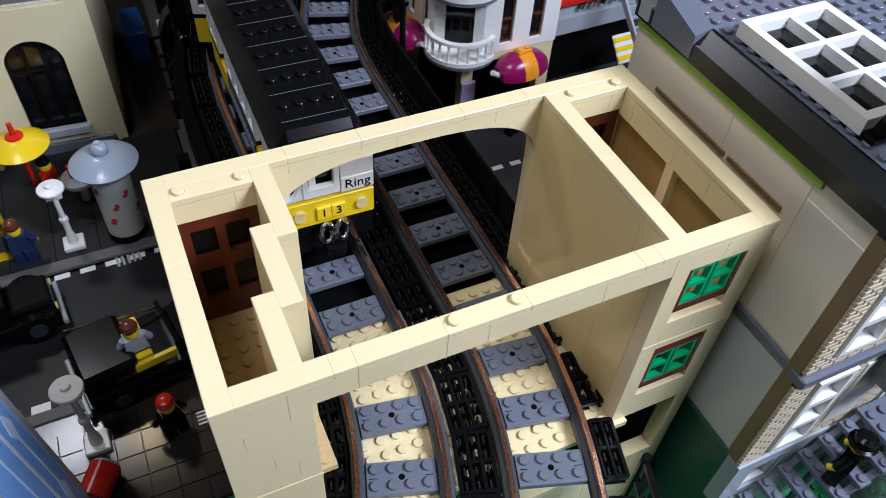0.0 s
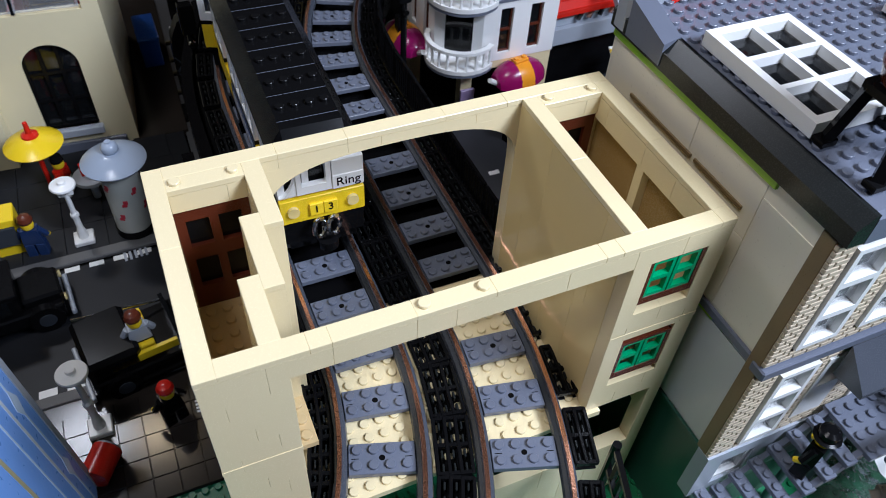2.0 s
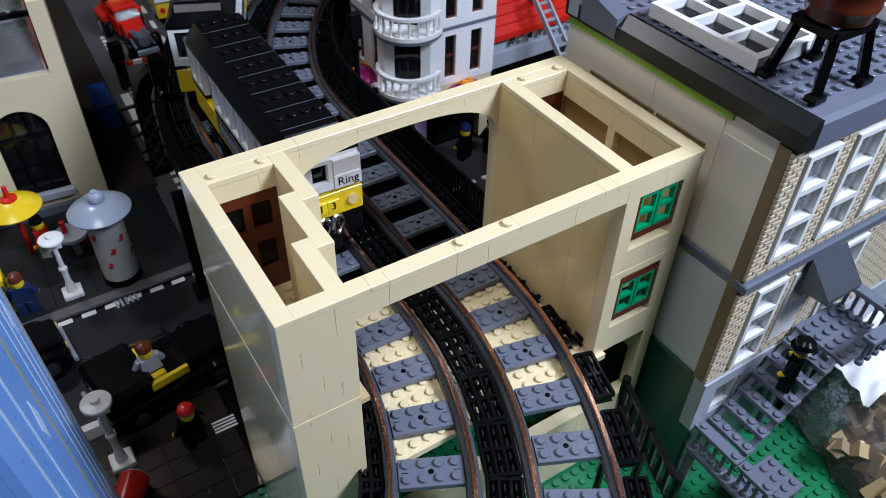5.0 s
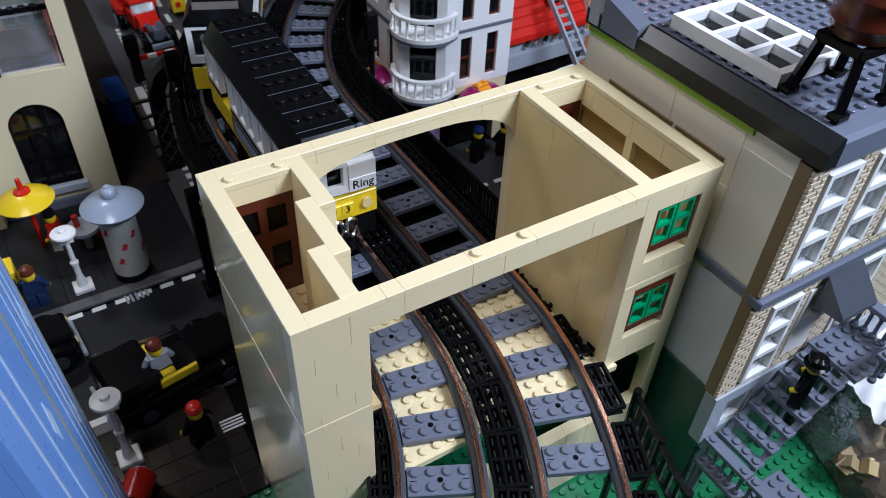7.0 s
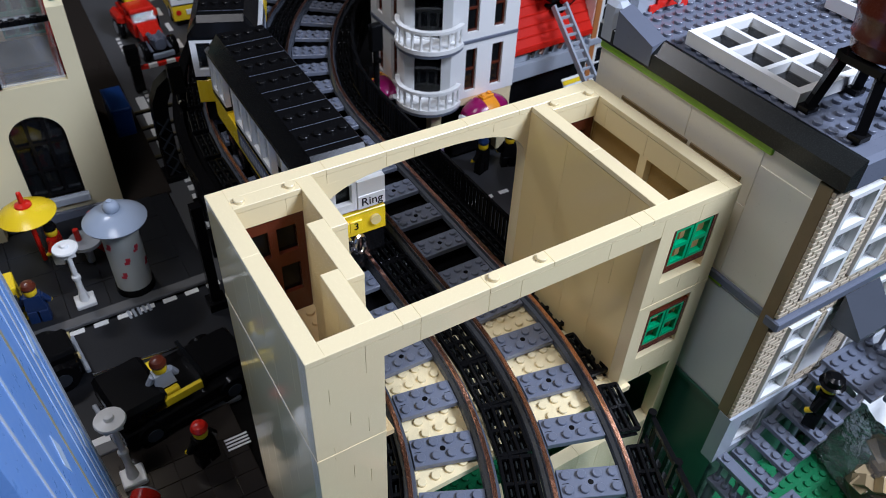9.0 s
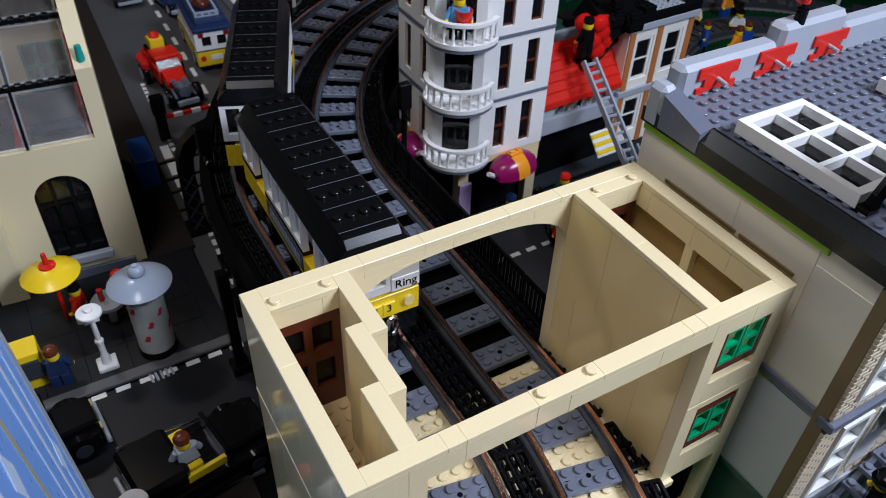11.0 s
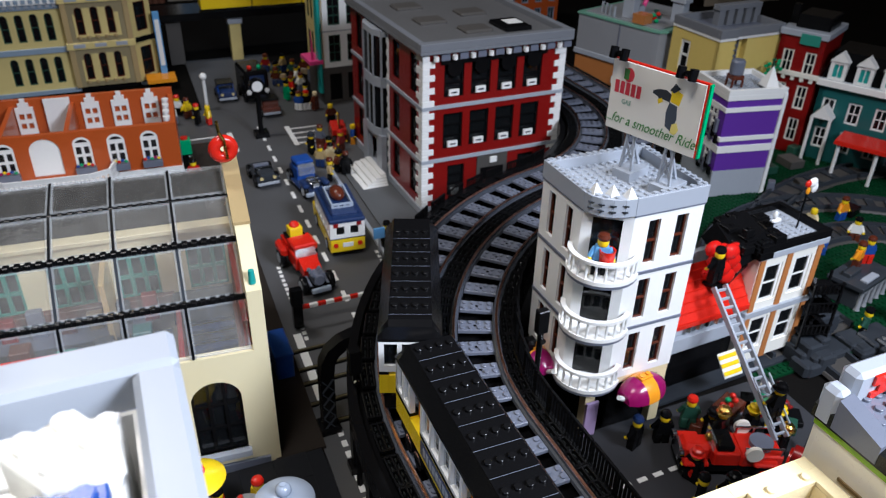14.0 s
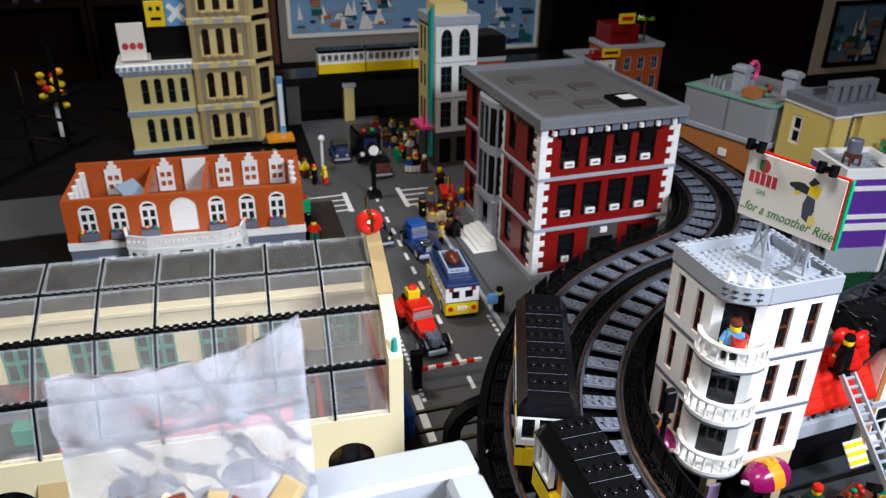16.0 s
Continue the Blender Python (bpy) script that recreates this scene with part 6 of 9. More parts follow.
for a, b, lo, hi in ow:
    window(oh, at(a, 0.1, lo), b - a, hi - lo - 1.75, WHITE, GLASS_DK, 2, 2, 0.5, 0.45, 0.5, "white arched lattice window")
    part("window_head", Mesh().wall(b - a, 0.5, hi - 1.75, hi, [(0.55, b - a - 0.55, hi - 1.35, hi - 0.6)]).arch(0.55, b - a - 0.55, hi - 1.35, hi - 0.6, 0.48, 6), WHITE, oh).matrix_basis = pose(a * U, 0.08 * U, 0)
    part("head_pane", Mesh().box(a + 0.4, 0.3, hi - 1.5, b - 0.4, 0.4, hi - 0.5), GLASS_DK, oh)
    bx = part("flower_box", Mesh().cbox(a - 0.2, -1.1, lo - 1.3, b + 0.2, -0.05, lo + 0.1), DGREY, oh, "grey flower box with bright flowers")
    for k in range(5):
        part("flower", Mesh().ball(a + 0.3 + k * 0.65, -0.7, lo + 0.55 + 0.25 * (k % 2), 0.36, 0.36, 0.3, 8, 5), (RED, GREEN_BR, YELLOW, BLUE, MAGENTA)[(k * 3 + int(a)) % 5], bx)
part("arch_panel", Mesh().box(20.4, 0.3, 7.2, 25.8, 0.6, 15.4), WHITE, oh)
part("lower_wall", Mesh().box(0, 0.1, 0, 47.5, 1, 4.6), SAND_BLUE, oh, "pale sand-blue ground floor")
part("band", Mesh().cbox(-0.2, -0.3, 4.6, 47.7, 1, 6.4), WHITE, oh)
part("band", Mesh().box(0, -0.1, 2.6, 47.5, 0.2, 4.2), DGREY, oh)
for a in (5, 11.5, 17, 30, 36.4, 42.6):
    fan = Mesh()
    fan.x = at(a, -0.12, 0)
    fan.wall(3.4, 0.3, 0.0, 2.5, [(0.5, 2.9, 0.0, 2.0)])
    fan.arch(0.5, 2.9, 0.8, 2.0, 0.28, 6)
    part("fanlight", fan, WHITE, oh)
    part("fanlight_pane", Mesh().box(a + 0.3, -0.02, 0.1, a + 3.1, 0.06, 2.1), DARKEST, oh)
for x0, rz, L, y0 in ((0, 90, 16, 0), (47.5, 90, 16, 0)):
    part("end_wall", Mesh().box(x0 - (1 if x0 else 0), 1, 6.4, x0 + (0 if x0 else 1), 16, 16.3), ORANGE_DK, oh)
    part("end_base", Mesh().box(x0 - (1 if x0 else 0), 1, 0, x0 + (0 if x0 else 1), 16, 6.4), SAND_BLUE, oh)
part("back_wall", Mesh().box(0, 16, 0, 47.5, 17, 17.6), ORANGE_DK, oh)
part("floor", Mesh().box(1, 1, 6.4, 46.5, 16, 7.0), LGREY, oh)
for x in (15.5, 27):
    part("partition", Mesh().box(x, 1, 7, x + 0.9, 16, 16.3), ORANGE_DK, oh)
for x in (5.6, 16.6, 29.2, 35.0, 41.0):
    q = part("gable_window", Mesh().wall(3.4, 0.5, 9.8, 16.0, [(0.5, 1.5, 11, 12.4), (1.9, 2.9, 11, 12.4), (0.5, 1.5, 13.2, 14.6), (1.9, 2.9, 13.2, 14.6)]), WHITE, oh, "white stepped gable window")
    q.matrix_basis = pose(x * U, 15.4 * U, 0)
    part("gable_top", Mesh().box(0.7, 0, 16.0, 2.7, 0.5, 17.0).box(1.2, 0.02, 17, 2.2, 0.48, 18.0), WHITE, q)
part("white_panel", Mesh().box(22.2, 15.0, 9.6, 27.2, 15.5, 17.7), WHITE, oh)
for k in range(4):
    part("white_post", Mesh().cyl(1.6, 3 + k * 3.4, 7, 16.4 + 0.3, 0.7, 12), WHITE, oh)
    part("white_post", Mesh().cyl(45.9, 3 + k * 3.2, 7, 16.6, 0.7, 12), WHITE, oh)
part("fallen_panel", Mesh().bar((10.6, 9, 15.6), (15.4, 5, 11.4), 5.0, 0.4), SAND_BLUE, oh, "pale grey-blue roof panel lying askew")
# the white balcony
bal = part("balcony", Mesh().prism([(11, 0), (12.0, -4.2), (16, -5.6), (30.5, -5.6), (34.4, -4.2), (35.4, 0)], 4.9, 5.5), WHITE, oh, "long white balcony with arched balustrade")
edge = [(11, 0), (12.0, -4.2), (16, -5.6), (30.5, -5.6), (34.4, -4.2), (35.4, 0)]
for (ax, ay), (bx, by) in zip(edge, edge[1:]):
    L = math.hypot(bx - ax, by - ay)
    k = max(1, int(L / 1.5))
    m = Mesh().wall(L, 0.5, 0.2, 8.2, [(L / k * j + 0.38, L / k * (j + 1) - 0.38, 2.2, 4.3) for j in range(k)] + [(L / k * j + i * L / k / 2 + 0.2, L / k * j + (i + 1) * L / k / 2 - 0.2, 6.6, 7.3) for j in range(k) for i in range(2)])
    for j in range(k):
        m.arch(L / k * j + 0.38, L / k * (j + 1) - 0.38, 3.7, 4.3, 0.45, 5)
    m.box(0, -0.12, 4.9, L, 0.0, 5.5).box(0, -0.12, 8.0, L, 0.0, 8.4)
    put(part("balustrade", m, WHITE, bal), at(ax, ay, 0, math.degrees(math.atan2(by - ay, bx - ax))))
part("shield_backing", Mesh().box(21.0, -5.8, 1.6, 25.6, -5.6, 5.2), WHITE, bal)
part("shield", Mesh().add([(x, y, z) for y in (-5.9, -5.8) for x, z in ((22.0, 4.7), (22.0, 3.4), (23.3, 2.0), (24.6, 3.4), (24.6, 4.7))], [(0, 1, 2, 3, 4), (9, 8, 7, 6, 5)] + [(k, 5 + k, 5 + (k + 1) % 5, (k + 1) % 5) for k in range(5)]), BLACK, bal, "small black shield")

bal.location.z += 1.2 * U

# ---- house on fire ----
fh = thing("burnt_house", "grey and white toy house with a red roof on fire", "house", 49.5, 48.4, 0, 2.4, size=(1.03, 0.75, 0.87))
facade(fh, at(10.6, 0), 11.0, 12.2, 21.8, OLD_WHITE, [(1.4, 4.4, 13.6, 20.2), (6.6, 9.6, 13.6, 20.2)], WHITE, GLASS_DK, 0.9, 1, 2, edge=0.4)
facade(fh, at(10.6, 0), 11.0, 2, 11.2, OLD_WHITE, [(1.4, 4.4, 4.4, 10.4), (6.6, 9.6, 4.4, 10.4)], WHITE, GLASS_DK, 0.9, 1, 2, edge=0.4)
for x in (10.7, 15.4, 20.8):
    part("pilaster", Mesh().cbox(x, -0.25, 2, x + 0.9, 0.3, 21.8), NOUGAT, fh, "orange-brown pilaster")
part("side_wall", Mesh().box(10.6, 0.9, 2, 11.5, 11, 21.8).box(20.7, 0.9, 2, 21.6, 11, 21.8).box(10.6, 10.2, 2, 21.6, 11, 21.8), OLD_WHITE, fh)
part("ledge", Mesh().cbox(10.3, -0.5, 11.2, 22, 11.2, 12.2, 0.1), LGREY, fh)
part("cornice", Mesh().cbox(10.2, -0.6, 21.8, 22.2, 11.4, 22.8, 0.1), LGREY, fh)
part("roof", Mesh().box(10.6, 0.2, 22.8, 21.8, 11, 23.0).studs(11, 1, 23.0, 10, 9, 8), LGREY, fh)
for a in ((10.2, -0.5, 22.2, 0.3), (10.2, 10.6, 22.2, 11.4), (10.2, 0.3, 11.0, 10.6), (21.4, 0.3, 22.2, 10.6)):
    part("parapet", Mesh().box(a[0], a[1], 22.8, a[2], a[3], 24.0), BLACK, fh)
rngb = random.Random(8)
ch = Mesh()
for k in range(80):
    x, y = 8.6 + rngb.random() * 6.2, 0.2 + rngb.random() * 8.4
    z, s = 21.2 + rngb.random() * 3.6 + (1.0 if x < 11 else 0), 0.5 + rngb.random() * 0.7
    ch.cbox(x - s, y - s, z - 0.6, x + s, y + s, z + 0.6, 0.06).cyl(x, y, z + 0.6, z + 0.8, 0.3, 8)
tagged(part("charred_brick", ch, BLACK, fh, "heap of charred black roof bricks"), kind="stuff")
part("charred_roof", Mesh().add([(6.6, 1, 20), (12.6, 0.6, 22.6), (12.8, 9, 23.4), (7, 9.4, 22.4), (7.2, 2, 23.6), (11.4, 1.6, 25.6), (12.0, 7, 26.6), (8, 8, 25.2)], [(3, 2, 1, 0), (4, 5, 6, 7), (0, 1, 5, 4), (1, 2, 6, 5), (2, 3, 7, 6), (3, 0, 4, 7)]), BLACK, fh, "charred black roof pieces")
part("red_roof", Mesh().add([(-4.2, -0.4, 13.8), (10.6, -0.4, 13.8), (10.6, 5.4, 20.6), (-4.2, 5.4, 20.6), (-4.2, -0.4, 13.2), (10.6, -0.4, 13.2), (10.6, 5.4, 20.0), (-4.2, 5.4, 20.0)], [(0, 1, 2, 3), (7, 6, 5, 4), (4, 5, 1, 0), (5, 6, 2, 1), (6, 7, 3, 2), (7, 4, 0, 3)]), RED, fh, "bright red sloping roof")
for k in range(6):
    z = 14.0 + k * 1.15
    part("shingle_strip", Mesh().bar((-4.2, -0.3 + k * 0.98, z), (10.6, -0.3 + k * 0.98, z), 0.3, 0.12), RED, fh)
fb = Mesh()
for k in range(16):
    a = k * 2.4
    fb.ball(6.2 + 1.9 * math.cos(a) * (0.4 + 0.6 * (k % 3) / 2), 2.6 + 1.3 * math.sin(a), 19.0 + 0.32 * k, 1.25, 1.1, 1.3, 10, 7)
tagged(part("flame", fb, RED_CLEAR, fh, "translucent red flame pieces"), kind="stuff")
part("scorched_patch", Mesh().bar((4.4, 2.6, 17.9), (9.6, 4.4, 20.0), 5.0, 0.5), BLACK, fh, "scorched black roof patch")
part("upper_floor", Mesh().box(-4.0, 0.6, 11.4, 10.6, 10, 12.4).box(-4.0, 9, 2, 10.6, 10, 20), LGREY, fh)
part("ledge", Mesh().cbox(-4.2, -0.4, 9.0, 10.6, 0.6, 11.4), LGREY, fh)
for k in range(6):
    a = 0.8 + k * 1.5
    part("burnt_beam", Mesh().bar((a, -0.2, 12.2), (a + 0.9, 0.4, 13.3 + 0.2 * (k % 3)), 0.5, 0.5), BROWN if k % 2 else BLACK, fh)
part("lower_floor", Mesh().box(-4.0, 1.6, 0.4, 10.6, 9, 10.6), BLACK, fh)
part("base", Mesh().cbox(-4.2, -1.5, 0, 22, 11.4, 0.5), DARKEST, fh)
part("striped_sail", Mesh().add([(4.4, -3.2, 8.6), (7.4, -3.2, 8.6), (7.8, -5.6, 5.4), (4.8, -5.6, 5.4), (4.4, -3.2, 8.4), (7.4, -3.2, 8.4), (7.8, -5.6, 5.2), (4.8, -5.6, 5.2)], [(3, 2, 1, 0), (4, 5, 6, 7), (0, 1, 5, 4), (1, 2, 6, 5), (2, 3, 7, 6), (3, 0, 4, 7)]), WHITE, fh)
for k in range(3):
    part("sail_stripe", Mesh().add([(4.45 + 0.13 * k, -3.5 - 0.8 * k, 8.3 - 1.05 * k), (7.35 + 0.13 * k, -3.5 - 0.8 * k, 8.3 - 1.05 * k), (7.4 + 0.13 * k, -3.9 - 0.8 * k, 7.75 - 1.05 * k), (4.5 + 0.13 * k, -3.9 - 0.8 * k, 7.75 - 1.05 * k)], [(3, 2, 1, 0)]).add([(4.45 + 0.13 * k, -3.55 - 0.8 * k, 8.34 - 1.05 * k), (7.35 + 0.13 * k, -3.55 - 0.8 * k, 8.34 - 1.05 * k), (7.4 + 0.13 * k, -3.95 - 0.8 * k, 7.79 - 1.05 * k), (4.5 + 0.13 * k, -3.95 - 0.8 * k, 7.79 - 1.05 * k)], [(3, 2, 1, 0)]), YELLOW, fh)
part("weather_vane", Mesh().rod((19.6, 4, 23), (19.6, 4, 29), 0.15).rod((18.2, 4, 27.6), (20.8, 4, 27.6), 0.15), BLACK, fh)
part("vane_top", Mesh().ball(20.2, 4, 30.6, 0.8, 0.5, 0.8, 10, 7).ball(20.7, 4, 29.7, 0.6, 0.4, 0.9, 10, 7), WHITE, fh)
part("vane_beak", Mesh().ball(19.3, 3.9, 30.6, 0.5, 0.4, 0.6, 10, 7), RED, fh)
part("vane_foot", Mesh().ball(19.6, 3.9, 29.4, 0.35, 0.3, 0.6, 8, 5), ORANGE, fh)
part("roof_dove", Mesh().ball(13.6, 2.2, 26.6, 0.8, 0.5, 0.5, 10, 7).ball(13.2, 2.2, 27.6, 0.35, 0.35, 0.7, 8, 6), WHITE, fh, "small white bird-shaped piece")
part("black_stair", Mesh().bar((22.2, -2, 8), (25, 4, 3), 0.5, 1.6).bar((22.6, 0, 14), (26, 5, 9), 0.5, 1.6), BLACK, fh)
for k in range(8):
    part("stair_tread", Mesh().box(22.0 + k * 0.4, -2.4 + k * 0.75, 8.0 - k * 0.65, 24.6 + k * 0.4, -1.9 + k * 0.75, 8.2 - k * 0.65), BLACK, fh)

fx = thing("fire_escape", "black lattice stair beside the burnt house", "stair", 70.6, 47.5, 0, -18, size=(1, 1, 0.62))
for z in (8.0, 14.0, 19.0):
    part("platform", Mesh().wall(4.2, 3.4, z, z + 0.4, []), BLACK, fx)
    part("rail", Mesh().box(0, -0.2, z + 2.6, 4.2, 0.0, z + 2.9), BLACK, fx)
    for k in range(7):
        part("rail_bar", Mesh().box(0.1 + k * 0.62, -0.15, z + 0.4, 0.3 + k * 0.62, -0.02, z + 2.6), BLACK, fx)
for z in (0.4, 8.4, 14.4):
    for k in range(8):
        part("tread", Mesh().box(4.0 - k * 0.5, 0.4, z + 0.3 + k * 0.72, 4.6 - k * 0.5, 3.0, z + 0.5 + k * 0.72), BLACK, fx)
for x, y in ((0.1, 0.1), (4.0, 0.1), (0.1, 3.2), (4.0, 3.2)):
    part("post", Mesh().box(x - 0.15, y - 0.15, 0, x + 0.15, y + 0.15, 22), BLACK, fx)

# ---- fire engine with its ladder ----
fe = thing("fire_engine", "vintage red fire engine with a raised grey ladder", "fire engine", 47.6, 36.0, 0, -24)
part("chassis", Mesh().cbox(-5.6, -1.9, 1.0, 6, 1.9, 2.0), BLACK, fe)
part("bonnet", Mesh().cbox(-5.4, -1.3, 2.0, -1.8, 1.3, 4.2, 0.5), RED, fe)
part("cab", Mesh().cbox(-1.8, -1.9, 2.0, 1.4, 1.9, 3.8, 0.2), RED, fe)
part("bed", Mesh().cbox(1.4, -2.0, 2.0, 6.4, 2.0, 3.6, 0.2), RED, fe)
part("radiator", Mesh().cbox(-5.8, -1.1, 2.0, -5.4, 1.1, 4.0), CHROME, fe)
for x in (-4.0, 4.2):
    for sy in (-1, 1):
        wh = part("wheel", Mesh().rod((x, sy * 1.9, 1.3), (x, sy * 2.6, 1.3), 1.3, 20), BLACK, fe)
        part("hub", Mesh().rod((x, sy * 2.6, 1.3), (x, sy * 2.7, 1.3), 0.7, 14), RED, wh)
        part("mudguard", Mesh().cbox(x - 1.5, sy * 2.2 - 0.6, 2.6, x + 1.5, sy * 2.2 + 0.6, 3.0, 0.2), RED, fe)
part("bench", Mesh().cbox(-1.4, -1.5, 3.8, 0.6, 1.5, 4.6, 0.1), BLACK, fe)
part("windscreen", Mesh().box(-1.9, -1.5, 3.8, -1.8, 1.5, 5.4), GLASS, fe)
for sy in (-1, 1):
    part("hose_reel", Mesh().rod((2.6, sy * 2.0, 4.2), (2.6, sy * 2.5, 4.2), 1.0, 18), OLD_WHITE, fe)
    part("headlight", Mesh().rod((-5.4, sy * 1.6, 3.4), (-5.9, sy * 1.6, 3.4), 0.55, 14), CHROME, fe)
    part("rail", Mesh().rod((1.6, sy * 1.8, 4.6), (6.2, sy * 1.8, 4.6), 0.14), CHROME, fe)
    for x in (1.8, 3.9, 6.0):
        part("rail_post", Mesh().cyl(x, sy * 1.8, 3.6, 4.6, 0.14, 8), CHROME, fe)
part("bell", Mesh().lathe(-2.2, 0, [(0.5, 4.4), (0.45, 4.8), (0.25, 5.1), (0.1, 5.2)], 14), GOLD, fe)
part("turntable", Mesh().cyl(4.2, 0, 3.6, 4.2, 1.4, 20), DGREY, fe)
ld = thing("ladder", "light grey fire ladder leaning on the burnt roof", "ladder", 0, 0, 0)
a, b = Vector((54.3, 34.0, 3.8)), Vector((53.7, 48.2, 17.0))
for s in (-0.9, 0.9):
    part("ladder_rail", Mesh().bar(a + Vector((s, 0, 0)), b + Vector((s, 0, 0)), 0.3, 0.75), LGREY, ld)
for k in range(17):
    p = a.lerp(b, (k + 0.5) / 17)
    part("rung", Mesh().bar(p - Vector((0.9, 0, 0)), p + Vector((0.9, 0, 0)), 0.25, 0.3), LGREY, ld)
part("ladder_guard", Mesh().bar(a + Vector((-1.2, 0.4, 1.6)), a.lerp(b, 0.35) + Vector((-1.2, 0, 1.3)), 0.18, 0.18).bar(a + Vector((1.2, 0.4, 1.6)), a.lerp(b, 0.35) + Vector((1.2, 0, 1.3)), 0.18, 0.18), LGREY, ld)

# ---- purple shop, pale yellow and grey houses, teal house ----
ps = thing("purple_shop", "purple shop with white bands on a grey ground floor", "building", 94.9, 94.3, 0, -11, size=(0.95, 0.92, 1.02))
for z0, z1, mat in ((0, 5.6, LGREY), (5.6, 9.4, PURPLE), (9.4, 10.8, WHITE), (10.8, 11.8, PURPLE), (11.8, 12.7, WHITE), (12.7, 17.6, PURPLE), (17.6, 18.5, WHITE), (18.5, 19.9, PURPLE), (19.9, 20.9, WHITE)):
    e = 0.25 if mat is WHITE else 0
    part("wall_band", Mesh().cbox(-e, -e, z0, 12.6 + e, 13, z1, 0.05), mat, ps)
part("white_edge", Mesh().cbox(12.2, -0.4, 0, 13.0, 0.4, 20.9), WHITE, ps)
for z in (6.6, 13.2):
    window(ps, at(-0.3, 6, z, -90), 3.6, 4.6, WHITE, GLASS_DK, 2, 3, 0.4, 0.4, 0.5)
    # loose dark blocks standing in for a lattice on the side wall
    for k in range(9):
        part("grey_rubble", Mesh().cbox(-0.7, 0.6 + k * 0.75, z - 2 + (k * 5 % 3), -0.1, 1.6 + k * 0.75, z - 0.4 + (k * 7 % 4), 0.1), (BLACK, DGREY)[k % 2], ps)
part("roof", Mesh().box(0.5, 0.5, 20.5, 12.2, 12.6, 20.95).studs(1, 1, 20.95, 11, 11, 8), LGREY, ps)
for a in ((-0.25, -0.25, 12.85, 0.6), (-0.25, 12.2, 12.85, 13.0), (-0.25, 0.6, 0.6, 12.2), (12.0, 0.6, 12.85, 12.2)):
    part("parapet", Mesh().cbox(a[0], a[1], 20.9, a[2], a[3], 21.9, 0.05), WHITE, ps)
tk = part("roof_tank", Mesh().lathe(3.6, 5, [(1.3, 23.4), (1.45, 23.6), (1.45, 25.9), (1.2, 26.2)], 18), DGREY, ps, "dark grey water tank on brown legs")
part("tank_base", Mesh().cbox(2.3, 3.7, 22.6, 4.9, 6.3, 23.4, 0.1), BROWN, tk)
for x, y in ((2.5, 3.9), (4.7, 3.9), (2.5, 6.1), (4.7, 6.1)):
    part("tank_leg", Mesh().cyl(x, y, 20.9, 22.6, 0.25, 8), BROWN, tk)
part("white_peak", Mesh().add([(8.6, 1.2, 21.6), (11.6, 1.2, 21.6), (11.6, 4.2, 21.6), (8.6, 4.2, 21.6), (10.3, 2.7, 25.4)], [(3, 2, 1, 0), (0, 1, 4), (1, 2, 4), (2, 3, 4), (3, 0, 4)]), WHITE, ps)
yh = thing("yellow_house", "pale yellow house with a grey roof terrace", "house", 107.3, 112.5, 0, 1.6, size=(0.86, 0.96, 0.964))
facade(yh, at(0, 15.4, 0, -90), 15.4, 0, 26.4, PALE_YELLOW, [(3.4, 6.6, 17.4, 24.2)], WHITE, GLASS_DK, 1, 1, 2, edge=0.6, bar=0.5)
part("wall", Mesh().box(0.0, 0.0, 0, 4.2, 1, 26.4).box(4.2, 0.0, 0, 5.0, 3.0, 26.4).box(5.0, 2.2, 0, 9.6, 3.0, 26.4).box(9.6, 0.6, 0, 21, 3.0, 26.4), PALE_YELLOW, yh)
part("white_line", Mesh().cbox(-0.25, -0.25, 26.4, 5.2, 15.4, 27.0, 0.05).cbox(5.2, 0.3, 26.4, 21.2, 15.4, 27.0, 0.05), WHITE, yh)
part("roof", Mesh().box(0.6, 3.2, 27.0, 20.4, 14.8, 27.3), DGREY, yh)
for a in ((-0.3, -0.3, 5.4, 0.7), (-0.3, 0.7, 0.7, 15.4), (5.4, 0.2, 21.2, 1.2), (0.7, 14.6, 21.2, 15.4), (20.3, 1.2, 21.2, 14.6)):
    part("parapet", Mesh().cbox(a[0], a[1], 27.0, a[2], a[3], 28.9, 0.08), DIMMED_GREY, yh)
for k in range(5):
    part("merlon", Mesh().cbox(7.0 + k * 3.0, 8, 27.3, 9.0 + k * 3.0, 10, 31.6, 0.1), DIMMED_GREY, yh)
part("roof_beam", Mesh().cbox(6.6, 7.9, 30.8, 21, 10.1, 31.9, 0.08), DIMMED_GREY, yh)
part("ladder", Mesh().box(6.0, 1.7, 8, 6.3, 2.1, 27).box(7.9, 1.7, 8, 8.2, 2.1, 27), DGREY, yh)
for k in range(15):
    part("rung", Mesh().box(6.3, 1.75, 8.8 + k * 1.2, 7.9, 2.05, 9.2 + k * 1.2), DGREY, yh)
tr1 = thing("leafy_branch", "small bright green toy branch by the yellow house", "plant", 122.0, 110.7, 18)
for k in range(14):
    part("leaf", Mesh().ball(math.cos(k * 2.4) * (0.8 + 0.12 * k), math.sin(k * 2.4) * 0.6, 0.5 * (k % 6), 0.55, 0.4, 0.4, 8, 5), GREEN_BR, tr1)
part("stalk", Mesh().rod((0, 0, -18), (0, 0, 3), 0.25), GREEN_DK, tr1)
PALE_STONE = plastic("weathered_grey_plastic", (0.27, 0.28, 0.30), 0.4, 0.1, scale=30)
gh = thing("grey_house", "light grey house on a nougat orange ground floor", "house", 104.8, 128.4, 0, 17.3, size=(0.9, 1.2, 0.959))
